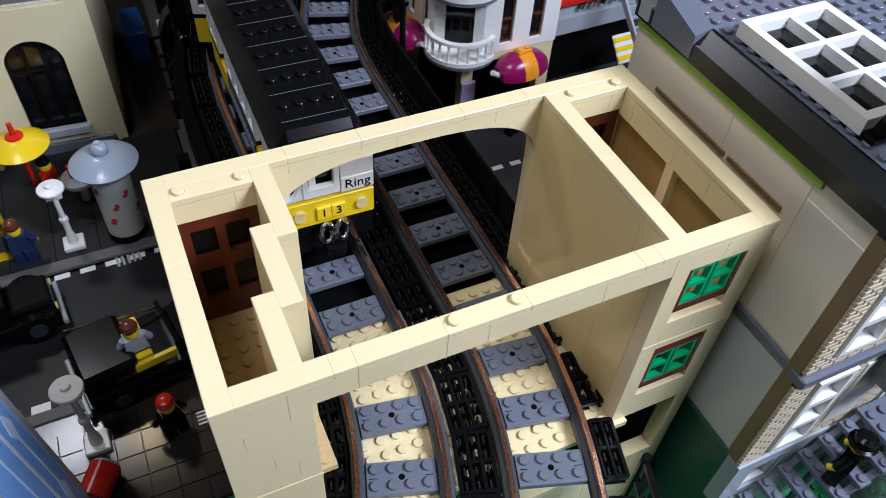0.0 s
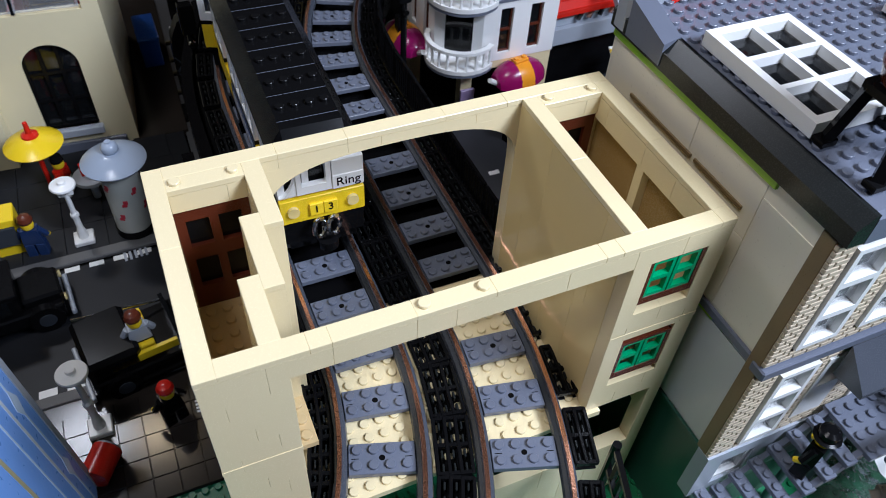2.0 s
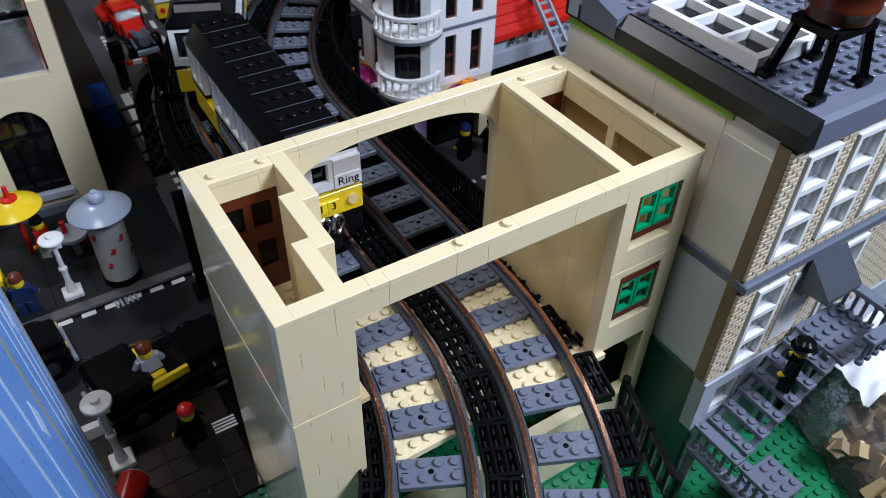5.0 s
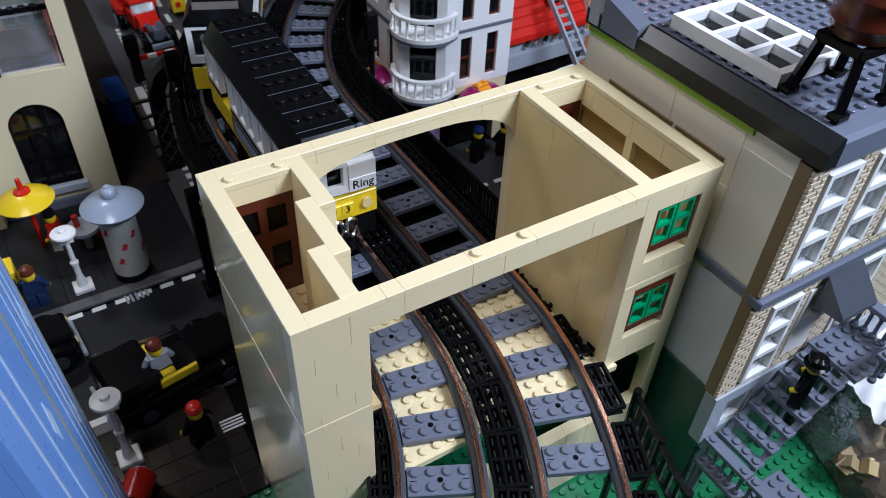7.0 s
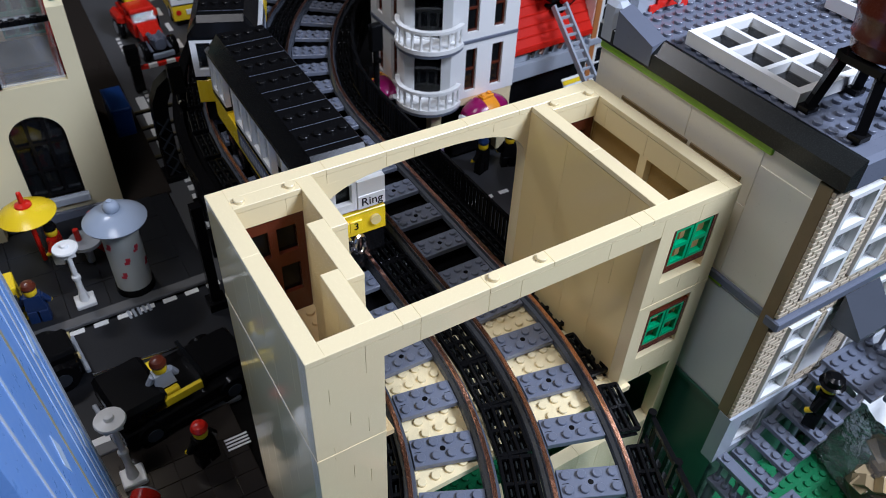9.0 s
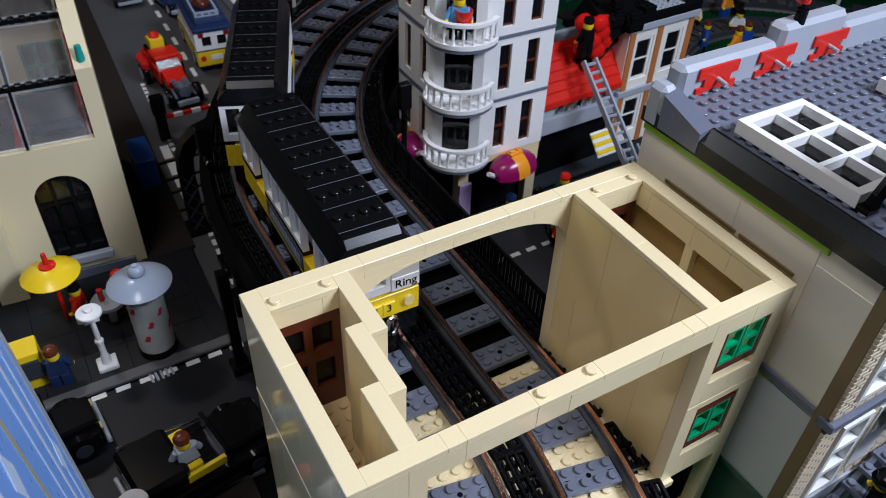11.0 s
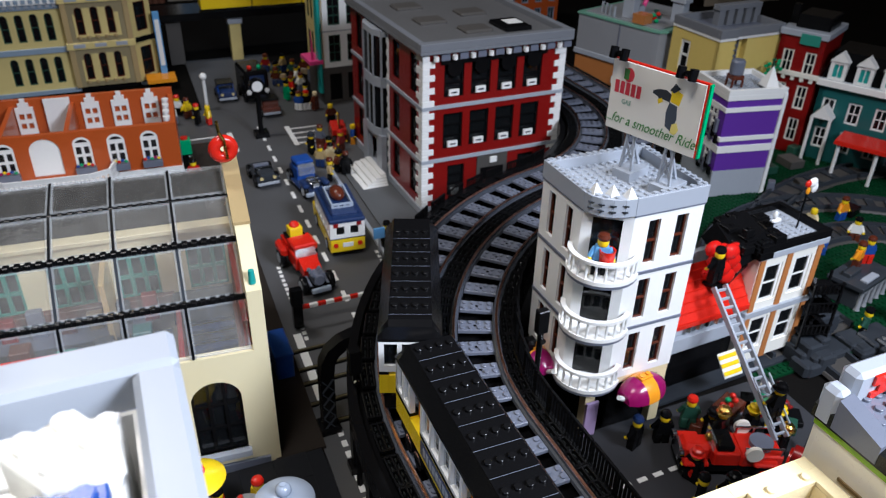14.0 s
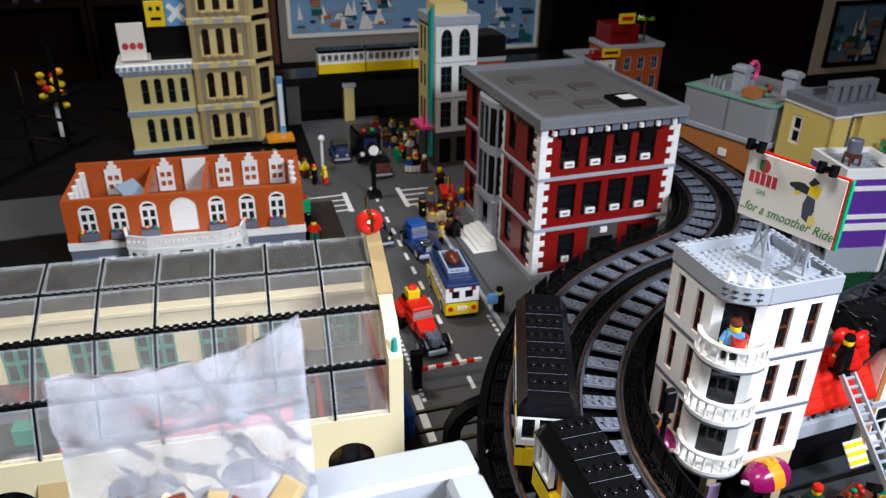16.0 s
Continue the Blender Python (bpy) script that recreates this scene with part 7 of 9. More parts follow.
part("lower_wall", Mesh().box(0, 0, 0, 24, 20, 14.2), NOUGAT, gh)
part("ledge", Mesh().cbox(-0.5, -0.5, 14.2, 24.4, 20.4, 15.4, 0.1), LGREY, gh)
part("upper_wall", Mesh().prism([(-0.2, 1.6), (0.3, 0.5), (1.4, 0), (24, 0), (24, 20), (-0.2, 20)], 15.4, 24.2), PALE_STONE, gh)
part("seam", Mesh().box(-0.3, 9.4, 15.4, -0.15, 9.7, 24.2), DGREY, gh)
part("terrace", Mesh().prism([(-0.5, 1.6), (0.1, 0.2), (1.4, -0.4), (24.4, -0.4), (24.4, 20.3), (-0.5, 20.3)], 24.2, 24.7), SAND, gh, "sand green roof edging")
part("terrace_floor", Mesh().box(1.0, 1.0, 24.7, 23.6, 19, 25.0), PALE_STONE, gh)
for x, y, h in ((3.6, 9, 6.4), (10.6, 1.2, 6.0)):
    part("chimney", Mesh().cbox(x, y, 25, x + 2.6, y + 2.6, 25 + h, 0.1).cbox(x - 0.4, y - 0.4, 25 + h - 1.4, x + 3.0, y + 3.0, 25 + h - 0.4, 0.1), LGREY, gh)
part("planter", Mesh().cbox(0.6, 4.6, 25, 4.2, 7.4, 27.2), NOUGAT, gh)
for k in range(6):
    part("plant_leaf", Mesh().ball(4.8 + 0.5 * (k % 3), 4.0 + 0.8 * (k % 2), 25.6 + 0.4 * k, 0.6, 0.5, 0.5, 8, 5), (GREEN_BR, RED, GREEN_DK)[k % 3], gh)
for k in range(4):
    part("rail_post", Mesh().cyl(1.0 + k * 0.7, 12 + k * 1.4, 25, 27.6, 0.3, 8), LGREY, gh)
part("dark_hatch", Mesh().add([(6.4, -0.5, 15.4), (10.0, -0.5, 15.4), (11.2, -0.5, 21.6), (8.2, -0.5, 22.2), (6.4, 0.2, 15.4), (10.0, 0.2, 15.4), (11.2, 0.2, 21.6), (8.2, 0.2, 22.2)], [(0, 1, 2, 3), (7, 6, 5, 4), (4, 5, 1, 0), (5, 6, 2, 1), (6, 7, 3, 2), (7, 4, 0, 3)]), BLACK, gh)
ringp = [(8.0 + 1.9 * math.cos(a), 9.5, 29.6 + 2.4 * math.sin(a)) for a in [-1.2 + 3.6 * k / 10 for k in range(11)]]
m = Mesh()
for p, q in zip(ringp, ringp[1:]):
    m.rod(p, q, 0.5, 10)
part("pink_ring", m, PINK, gh, "bright pink curved piece")
part("ring_stand", Mesh().cbox(6.6, 9.1, 25, 9.0, 9.9, 27.6), LGREY, gh)
part("small_sign", Mesh().cbox(-0.6, 8, 9.2, -0.1, 9.8, 11), WHITE, gh)
def row_house(name, label, x, y, w, d, h, mat, nw, floors, frame=PALE_YELLOW, rz=0):
    b = thing(name, label, "house", x, y, 0, rz, size=(0.94, 0.94, 0.94))
    hs = []
    for f in range(floors):
        for k in range(nw):
            s = w / nw
            hs.append((s * k + s * 0.25, s * k + s * 0.75, 3 + f * (h - 4) / floors, 3 + f * (h - 4) / floors + (h - 4) / floors * 0.72))
    facade(b, at(0, 0), w, 0, h, mat, hs, frame, GLASS_DK, 1, 2, 2, edge=0.4)
    hs = [(a * d / w, bb * d / w, c, e) for a, bb, c, e in hs]
    facade(b, at(0, d, 0, -90), d, 0, h, mat, hs, frame, GLASS_DK, 1, 2, 2, edge=0.4)
    part("side_wall", Mesh().box(w - 1, 1, 0, w, d, h).box(1, d - 1, 0, w - 1, d, h), mat, b)
    part("roof", Mesh().cbox(-0.5, -0.5, h, w + 0.5, d + 0.5, h + 1.4, 0.2), LGREY, b)
    return b
rr = row_house("red_row_house", "dark red row house with cream window columns", 124.5, 112.7, 10, 14, 27.6, RED_DK, 2, 3, OLD_WHITE, -63)
part("cream_ledge", Mesh().cbox(-0.5, -0.9, 18.6, 10.5, 0, 19.6, 0.1), OLD_WHITE, rr)
for k in range(5):
    part("bracket", Mesh().cbox(0.2 + k * 2.1, -0.7, 17.6, 1.0 + k * 2.1, -0.02, 18.6), OLD_WHITE, rr)
part("green_sign", Mesh().cbox(4.4, -0.6, 26.0, 8.8, -0.02, 28.4, 0.1), PINE, rr, "small green slanting roof piece")
part("black_attic", Mesh().cbox(2.0, 2.0, 29.0, 9.6, 11, 32.0, 0.3), BLACK, rr)
part("chimney", Mesh().cbox(-0.2, 5, 29.0, 1.4, 6.6, 33.4, 0.1), BLACK, rr)
th = row_house("teal_house", "dark teal house with white bays and dormers", 129.6, 103.6, 17, 14, 18, TEAL_DK, 3, 2, WHITE, -63)
part("mansard", Mesh().add([(-0.2, 0.2, 19.4), (17.2, 0.2, 19.4), (17.2, 14, 19.4), (-0.2, 14, 19.4), (0.8, 2.0, 25.4), (16.2, 2.0, 25.4), (16.2, 13, 25.4), (0.8, 13, 25.4)], [(3, 2, 1, 0), (4, 5, 6, 7), (0, 1, 5, 4), (1, 2, 6, 5), (2, 3, 7, 6), (3, 0, 4, 7)]), BLACK, th, "black sloping mansard roof")
part("white_ledge", Mesh().cbox(-0.8, -1.2, 17.9, 17.8, 0.2, 19.3, 0.15), WHITE, th)
for k in range(3):
    x = 1.0 + k * 5.6
    dm = part("dormer", Mesh().wall(3.6, 2.2, 19.4, 23.6, [(0.8, 2.8, 20.0, 23.0)]), WHITE, th)
    dm.matrix_basis = pose(x * U, -0.4 * U, 0)
    part("dormer_pane", Mesh().box(0.6, 0.4, 19.8, 3.0, 0.5, 23.2), TEAL, dm, "teal dormer pane")
    part("dormer_bar", Mesh().box(1.7, 0.3, 20.0, 1.9, 0.6, 23.0), WHITE, dm)
    part("dormer_gable", Mesh().add([(-0.3, -0.3, 23.6), (3.9, -0.3, 23.6), (1.8, -0.3, 25.9), (-0.3, 2.2, 23.6), (3.9, 2.2, 23.6), (1.8, 2.2, 25.9)], [(0, 1, 2), (5, 4, 3), (0, 2, 5, 3), (2, 1, 4, 5), (1, 0, 3, 4)]), WHITE, dm)
part("porch_gable", Mesh().add([(0.4, -3.4, 11.0), (5.2, -3.4, 11.0), (2.8, -3.4, 14.0), (0.4, 0, 11.0), (5.2, 0, 11.0), (2.8, 0, 14.0)], [(0, 1, 2), (5, 4, 3), (0, 2, 5, 3), (2, 1, 4, 5), (1, 0, 3, 4)]), WHITE, th)
for x in (0.8, 4.8):
    part("porch_post", Mesh().cyl(x, -3.0, 0, 11.0, 0.4, 10), WHITE, th)
part("porch_roof", Mesh().cbox(8, -9, 8, 36, -1.4, 9, 0.1), RED, th, "flat red porch roof")
for x in (9, 17, 26, 35):
    part("porch_post", Mesh().cyl(x, -8, 0, 8, 0.4, 10), WHITE, th)

# ---- far end of the main street ----
KHAKI = plastic("dark_khaki_plastic", (0.30, 0.25, 0.14), 0.32)
bk = thing("corner_bank", "cream bank with arched windows and a tall tower", "building", -37.9, 202.9, size=(0.92, 0.92, 1.0))
for z0 in (1.0, 11.8):
    hs = [(4.4 + i * 3.6, 6.4 + i * 3.6, z0 + 1.6, z0 + 8.4) for i in range(4)]
    facade(bk, at(0, 0), 19.5, z0, z0 + 9.4, CREAM, hs, GREEN_DK, GLASS_DK, 1, 1, 2, True)
    part("string_course", Mesh().cbox(-0.4, -0.5, z0 + 9.4, 19.6, 1, z0 + 10.8, 0.1), SAND_BLUE, bk)
part("cornice", Mesh().cbox(-1.4, -1.4, 22.6, 19.6, 14, 24.2, 0.2), WHITE, bk)
for k in range(12):
    part("dentil", Mesh().box(-0.8 + k * 1.7, -1.1, 21.7, 0.1 + k * 1.7, 0, 22.6), LGREY, bk)
    part("cornice_tile", Mesh().cbox(-1.3 + k * 1.72, -1.7, 22.9, -0.3 + k * 1.72, -1.38, 23.9, 0.08), SAND_BLUE, bk)
# black filling for the bank's unlit rooms
part("core", Mesh().box(0.3, 1, 0, 19.4, 14, 22), BLACK, bk)
part("side_wall", Mesh().box(0, 1, 0, 0.9, 14, 22.4), CREAM, bk)
part("base", Mesh().cbox(-0.6, -0.8, 0, 43, 1, 1.0), SAND_BLUE, bk)
for f in range(4):
    z0 = 1.4 + f * 11.4
    hs = [(3.2 + i * 3.9, 5.2 + i * 3.9, z0 + 1.8, z0 + 8.6) for i in range(3)]
    facade(bk, at(19.6, -2), 17, z0, z0 + 9.8, KHAKI, hs, BROWN, GLASS_DK, 1, 1, 2, True)
    pan = Mesh().wall(11.6, 0.2, z0 + 1.2, z0 + 7.0, [(a - 2.6, b - 2.6, z0 + 1.8, z0 + 8.6) for a, b, lo, hi in hs])
    put(part("arch_panel", pan, CREAM, bk), at(22.2, -2.2))
    put(part("arch_panel", Mesh().wall(9.4, 0.2, z0 + 7.0, z0 + 8.4, [(a - 3.7, b - 3.7, z0 + 1.8, z0 + 8.6) for a, b, lo, hi in hs]), CREAM, bk), at(23.3, -2.2))
    facade(bk, at(36.6, -2, 0, 35), 7, z0, z0 + 9.8, CREAM, [(1.6, 5.4, z0 + 1.4, z0 + 8.8)], BROWN, GLASS_DK, 1, 1, 2)
    part("string_course", Mesh().cbox(19.2, -2.6, z0 + 9.8, 37, -1, z0 + 11.4, 0.1), CREAM, bk)
    for k in range(3):
        part("plaque", Mesh().cbox(21 + k * 5.4, -2.8, z0 + 10.2, 24 + k * 5.4, -2.5, z0 + 11.1), LGREY, bk)
    for a in (19.6, 35.2):
        part("corner_strip", Mesh().cbox(a, -2.4, z0, a + 1.4, -1.6, z0 + 9.8), TAN_MID, bk)
    for k in range(5):
        part("sill_stud", Mesh().cyl(23 + k * 2.3, -2.5, z0 + 1.0, z0 + 1.7, 0.5, 8), TAN_MID, bk)
# the same black filling inside the bank tower
part("tower_core", Mesh().box(20.6, -1, 0, 36, 12, 46).prism([(36, -1.2), (41.5, 2.6), (41.5, 12), (36, 12)], 0, 46), BLACK, bk)
part("roof_board", Mesh().cbox(0.4, 1.5, 25, 7.4, 2.2, 34.4), BOARD, bk, "pale roof board with red discs")
for k in range(3):
    part("board_disc", Mesh().rod((2.0 + k * 2.0, 1.48, 28.6), (2.0 + k * 2.0, 1.4, 28.6), 0.9, 14), RED_INK, bk)
part("roof_board", Mesh().cbox(8.4, 3, 33, 13.6, 3.6, 39.4), YELLOW, bk, "yellow square roof board with dark bars")
part("board_bar", Mesh().box(9.6, 2.9, 37, 10.6, 3, 38).box(11.6, 2.9, 37, 12.6, 3, 38).box(9.8, 2.9, 34.6, 12.6, 3, 35.4), BLACK, bk)
part("roof_board", Mesh().cbox(13.7, 3, 33, 19.6, 3.6, 39.4), BLUE_SKY, bk, "blue roof board with a white cross")
part("board_cross", Mesh().bar((14.6, 2.95, 34.2), (18.8, 2.95, 38.4), 0.1, 1.4).bar((18.8, 2.94, 34.2), (14.6, 2.94, 38.4), 0.1, 1.4), WHITE, bk)
part("board_frame", Mesh().box(8.2, 3.7, 24, 19.8, 4.6, 33.2), BLACK, bk)
part("sign_blade", Mesh().cbox(42.4, -1.6, 2, 44.2, -1.0, 19, 0.1), BLUE_SKY, bk, "tall pale blue vertical sign with pale bars")
part("sign_bar", Mesh().box(42.7, -1.7, 5, 43.9, -1.6, 17), WHITE, bk)
part("sign_canopy", Mesh().cbox(38, -7, 1.8, 46, -0.6, 2.8), ORANGE, bk)

tb = thing("white_store", "white four-storey store with green windows and teal mast", "building", 37.3, 171.7, 0, 2.5, size=(0.6, 0.65, 1.084))
for f in range(3):
    z0 = 8.6 + f * 8.4
    hs = [(3.2, 8.2, z0 + 1.2, z0 + 7.4), (11.2, 16.2, z0 + 1.2, z0 + 7.4)]
    facade(tb, at(0, 0), 19.4, z0, z0 + 8.2, WHITE, hs, GREEN_DK, GLASS_DK, 1, 2, 3, f == 2, edge=0.3)
    facade(tb, at(0, 18, 0, -90), 18, z0, z0 + 8.2, CREAM, [(2 + k * 4.2, 4.4 + k * 4.2, z0 + 1.4, z0 + 7) for k in range(4)], GREEN_DK, GLASS_DK, 1, 1, 2)
    part("string_course", Mesh().cbox(-0.2, -0.2, z0 + 8.2, 19.6, 1, z0 + 8.4, 0.04), LGREY, tb)
part("ground_floor", Mesh().wall(19.4, 1, 0, 8.6, [(3, 8.4, 0.6, 7), (11, 16.4, 0.6, 7)]).box(0, 1, 0, 1, 18, 8.6), DARK_TILE, tb)
# black filling for the store's unlit rooms
part("core", Mesh().box(1.2, 1.2, 0, 19, 18, 33), BLACK, tb)
part("cornice", Mesh().cbox(-0.8, -0.8, 33.8, 20.2, 18, 35.8, 0.2), LGREY, tb)
part("roof_garden", Mesh().box(2, 4, 35.8, 16, 14, 38), CREAM, tb)
part("teal_mast", Mesh().cyl(-1.0, -0.6, 3, 38, 0.8, 12).box(-1.8, 0.2, 3, -0.2, 2.2, 37), TEAL, tb, "tall teal corner mast")
part("pink_canopy", Mesh().cbox(-6, -2, 10, -0.2, 10, 10.8).add([(-4.6, 0, 10.8), (-3.4, 0, 10.8), (-4.2, 0, 17.6), (-4.6, 0.6, 10.8), (-3.4, 0.6, 10.8), (-4.2, 0.6, 17.6)], [(0, 1, 2), (5, 4, 3), (0, 2, 5, 3), (2, 1, 4, 5), (1, 0, 3, 4)]), PINK, tb, "pink canopy with a pointed fin")
o2 = row_house("orange_shop", "small orange and black shop beside the white store", 59.3, 204.8, 11, 12, 20, ORANGE_DK, 2, 2, BLACK)
part("black_roof", Mesh().cbox(-0.5, -0.5, 21.4, 11.5, 12.5, 28, 0.8), BLACK, o2)
rt = row_house("red_temple", "red toy tower house with yellow sign boards", 111.6, 216.8, 22, 14, 18, ORANGE_DK, 4, 2, SAND_BLUE)
part("white_front", Mesh().wall(10, 3, 0, 15.6, [(1.2 + k * 3.0, 2.8 + k * 3.0, z, z + 4.4) for k in range(3) for z in (2.2, 9.4)]), OLD_WHITE, rt, "white front house with dark windows").matrix_basis = pose(-9 * U, -4 * U, 0)
# black sheet behind the windows for an unlit interior
part("front_back", Mesh().box(-8.9, -0.9, 0, 0.9, -0.2, 15.4), BLACK, rt)
part("front_roof", Mesh().cbox(-9.4, -4.4, 15.6, 1.4, -0.2, 17.0, 0.2).cbox(-8, -3.4, 17.0, 0.6, -0.4, 18.4, 0.3), RED_DK, rt)
part("sign_board", Mesh().cbox(-5, -4.9, 16.6, 2, -4.5, 19.6), YELLOW, rt)
part("sign_bar", Mesh().box(-4.2, -4.96, 17.6, 1.2, -4.9, 18.6), RED_DK, rt)
part("sign_board", Mesh().cbox(2.4, -1.4, 27, 8.4, -0.6, 30.4), YELLOW, rt)
part("sign_bar", Mesh().box(3.2, -1.46, 28, 7.6, -1.4, 29.4), RED, rt)
part("upper_block", Mesh().cbox(1, 1, 19, 12, 12, 26).cbox(0, -0.4, 24, 7, 0.8, 27), RED_DK, rt)
part("palm_top", Mesh().ball(16, 4, 27, 0.4, 0.4, 0.4).add([q for k in range(9) for q in ((16, 4, 27), (16 + 3 * math.cos(k * 0.7), 4 + 3 * math.sin(k * 0.7), 28.2), (16 + 3.2 * math.cos(k * 0.7 + 0.25), 4 + 3 * math.sin(k * 0.7 + 0.25), 26.8))], [(3 * k, 3 * k + 1, 3 * k + 2) for k in range(9)]), LIME, rt, "lime green palm top")
part("palm_stem", Mesh().cyl(16, 4, 19.4, 27, 0.4, 8), BROWN, rt)
row_house("white_shop", "white striped shop front near the red tower house", 100.4, 215.0, 12, 12, 15, WHITE, 3, 2, BLACK)
sh = thing("station_shed", "low grey shed roof behind the street", "shed", 72.5, 212.0)
part("shed_wall", Mesh().box(0, 0, 0, 28, 14, 9), DARK_TILE, sh)
part("shed_roof", Mesh().add([(-1, -1, 9), (29, -1, 9), (29, 15, 9), (-1, 15, 9), (4, 7, 14), (24, 7, 14)], [(3, 2, 1, 0), (0, 1, 5, 4), (1, 2, 5), (2, 3, 4, 5), (3, 0, 4)]), ROOF_GREY, sh)
# far viaduct with a second train
fv = thing("far_viaduct", "dark railway bridge across the end of the street", "viaduct", -20.9, 215.0, kind="structure")
part("deck", Mesh().box(0, 0, 12.6, 130, 12, 14.6), BLACK, fv)
for x in (26, 72, 110):
    part("pillar", Mesh().cbox(x, 2, 0, x + 4, 10, 12.6), DARK_TILE, fv)
ft = thing("far_train", "yellow and white tram train on the far bridge", "train", 15.2, 215.8, 14.8)
for k in range(3):
    x = k * 14.4
    car = part("car_body", Mesh().cbox(x, 0, 0.4, x + 14, 5.6, 3.2), YELLOW, ft)
    up = Mesh()
    up.x = at(x, 0.1)
    up.wall(14, 5.4, 3.2, 6.4, [(0.8 + i * 1.9, 2.2 + i * 1.9, 3.8, 5.8) for i in range(7)])
    part("upper_body", up, WHITE, car)
    part("roof", Mesh().cbox(x, 0, 6.4, x + 14, 5.6, 7.2, 0.3), BLACK, car)
# dark iron frames of the model crane yard at the far left
cy = thing("crane_frame", "black lattice frames of a crane yard by the shelf", "crane", -83.4, 164.1)
for k in range(5):
    part("frame_post", Mesh().bar((k * 7, k * 12, 0), (k * 7, k * 12, 20 + 2 * k), 1.0, 1.0).bar((k * 7, k * 12, 14), (k * 7 + 14, k * 12 + 6, 8), 0.6, 0.8), BLACK, cy)
part("frame_deck", Mesh().bar((-6, -8, 14), (34, 56, 15), 3, 1.2), BLACK, cy)
fl = thing("flower_stand", "yellow and orange toy flower cluster at the street end", "plant", -58.7, 223.8, 0)
part("stand_post", Mesh().cyl(0, 0, 0, 9, 0.6, 8), WHITE, fl)
for k in range(14):
    part("blossom", Mesh().ball(2.6 * math.cos(k * 2.4), 1.2 * math.sin(k * 2.4), 9 + 0.75 * k, 1.2, 1.0, 1.0, 8, 6), (YELLOW, ORANGE, YELLOW, RED)[k % 4], fl)
wt = thing("white_blue_tower", "small white and blue toy tower by the bookcase", "tower", -82.3, 219.6)
for k in range(6):
    part("storey", Mesh().cbox(-5 + 0.4 * k, -5, k * 3.6, 5 - 0.4 * k, 5, k * 3.6 + 3.2, 0.2), (SAND_BLUE, OLD_WHITE)[k % 2], wt)
    for j in range(3):
        part("niche", Mesh().box(-3.4 + j * 2.6, -5.06, k * 3.6 + 0.8, -2.2 + j * 2.6, -4.9, k * 3.6 + 2.4), BLACK, wt)
part("spire", Mesh().lathe(0, 0, [(2.4, 21.2), (2.2, 22.4), (0.8, 24.6), (0.2, 27)], 14), LGREY_BL, wt)

# ---- street furniture and vehicles ----
def street_lamp(x, y, tall=1.0):
    l = thing("street_lamp", "white street lamp with a flat round shade", "street lamp", x, y, 0.4, group="white street lamps", size=(1, 1, tall))
    part("base", Mesh().cbox(-0.95, -0.95, 0, 0.95, 0.95, 0.45, 0.1).cyl(0, 0, 0.45, 1.4, 0.5, 14, 0.4), WHITE, l)
    part("pole", Mesh().lathe(0, 0, [(0.38, 1.4), (0.3, 1.8), (0.3, 3.2), (0.42, 3.3), (0.42, 3.6), (0.26, 3.8), (0.24, 6.3), (0.5, 6.5)], 14), WHITE, l)
    part("bracket", Mesh().cbox(-0.7, -0.35, 6.2, 0.7, 0.35, 6.8), WHITE, l)
    part("shade", Mesh().lathe(0, 0, [(0.45, 6.8), (1.15, 7.1), (1.2, 7.25), (1.15, 7.4), (0.4, 7.5), (0.35, 7.75), (0.15, 7.8)], 22), WHITE, l)
street_lamp(-8.2, 42.4)
street_lamp(-9.2, 19.9, 1.1)
col = thing("advertising_column", "round white advertising column with a grey cap", "column", -3.2, 42.4, 0.4)
part("foot", Mesh().cyl(0, 0, 0, 0.8, 1.9, 24), BLACK, col)
part("drum", Mesh().cyl(0, 0, 0.8, 8.6, 1.75, 28), DRUM_WHITE, col, "off-white curved drum with small red prints")
for a, z in ((215, 6.2), (262, 4.4), (300, 5.6), (330, 3.2), (240, 2.6)):
    m = Mesh()
    m.x = Matrix.Rotation(radians(a), 4, "Z")
    m.box(1.72, -0.28, z, 1.78, 0.2, z + 0.3).box(1.72, -0.1, z + 0.3, 1.78, 0.32, z + 0.75)
    part("print", m, RED_INK, col)
part("cap", Mesh().lathe(0, 0, [(1.7, 8.6), (2.9, 8.75), (3.0, 8.95), (2.3, 9.5), (1.1, 9.95), (0.75, 10.0)], 36), LGREY_BL, col, "shallow bluish grey dish cap", )
part("knob", Mesh().ball(0, 0, 10.4, 0.8, 0.8, 0.7, 18, 10).cyl(0, 0, 10.9, 11.15, 0.3, 12), LGREY_BL, col)
par = thing("parasol", "yellow round parasol with a red tip", "parasol", -10.5, 51.0, 0.4)
part("pole", Mesh().cyl(0, 0, 0, 6.6, 0.25, 10), RED, par)
part("canopy", Mesh().lathe(0, 0, [(2.75, 6.1), (2.85, 6.25), (2.0, 6.9), (0.8, 7.3), (0.5, 7.35)], 32), YELLOW, par)
part("tip", Mesh().lathe(0, 0, [(0.85, 7.2), (0.8, 7.5), (0.3, 7.7), (0.22, 8.9), (0.1, 9.0)], 14), RED, par)
tb2 = thing("cafe_table", "light grey toy cafe table on the plaza", "table", -6.3, 48.4, 0.4)
part("top", Mesh().cyl(0, 0, 2.6, 3.0, 1.7, 20), LGREY, tb2)
part("foot", Mesh().cyl(0, 0, 0, 2.6, 0.4, 10), LGREY, tb2)
part("bottle", Mesh().cyl(-0.5, 0.2, 3.0, 4.4, 0.3, 10), RED, tb2)
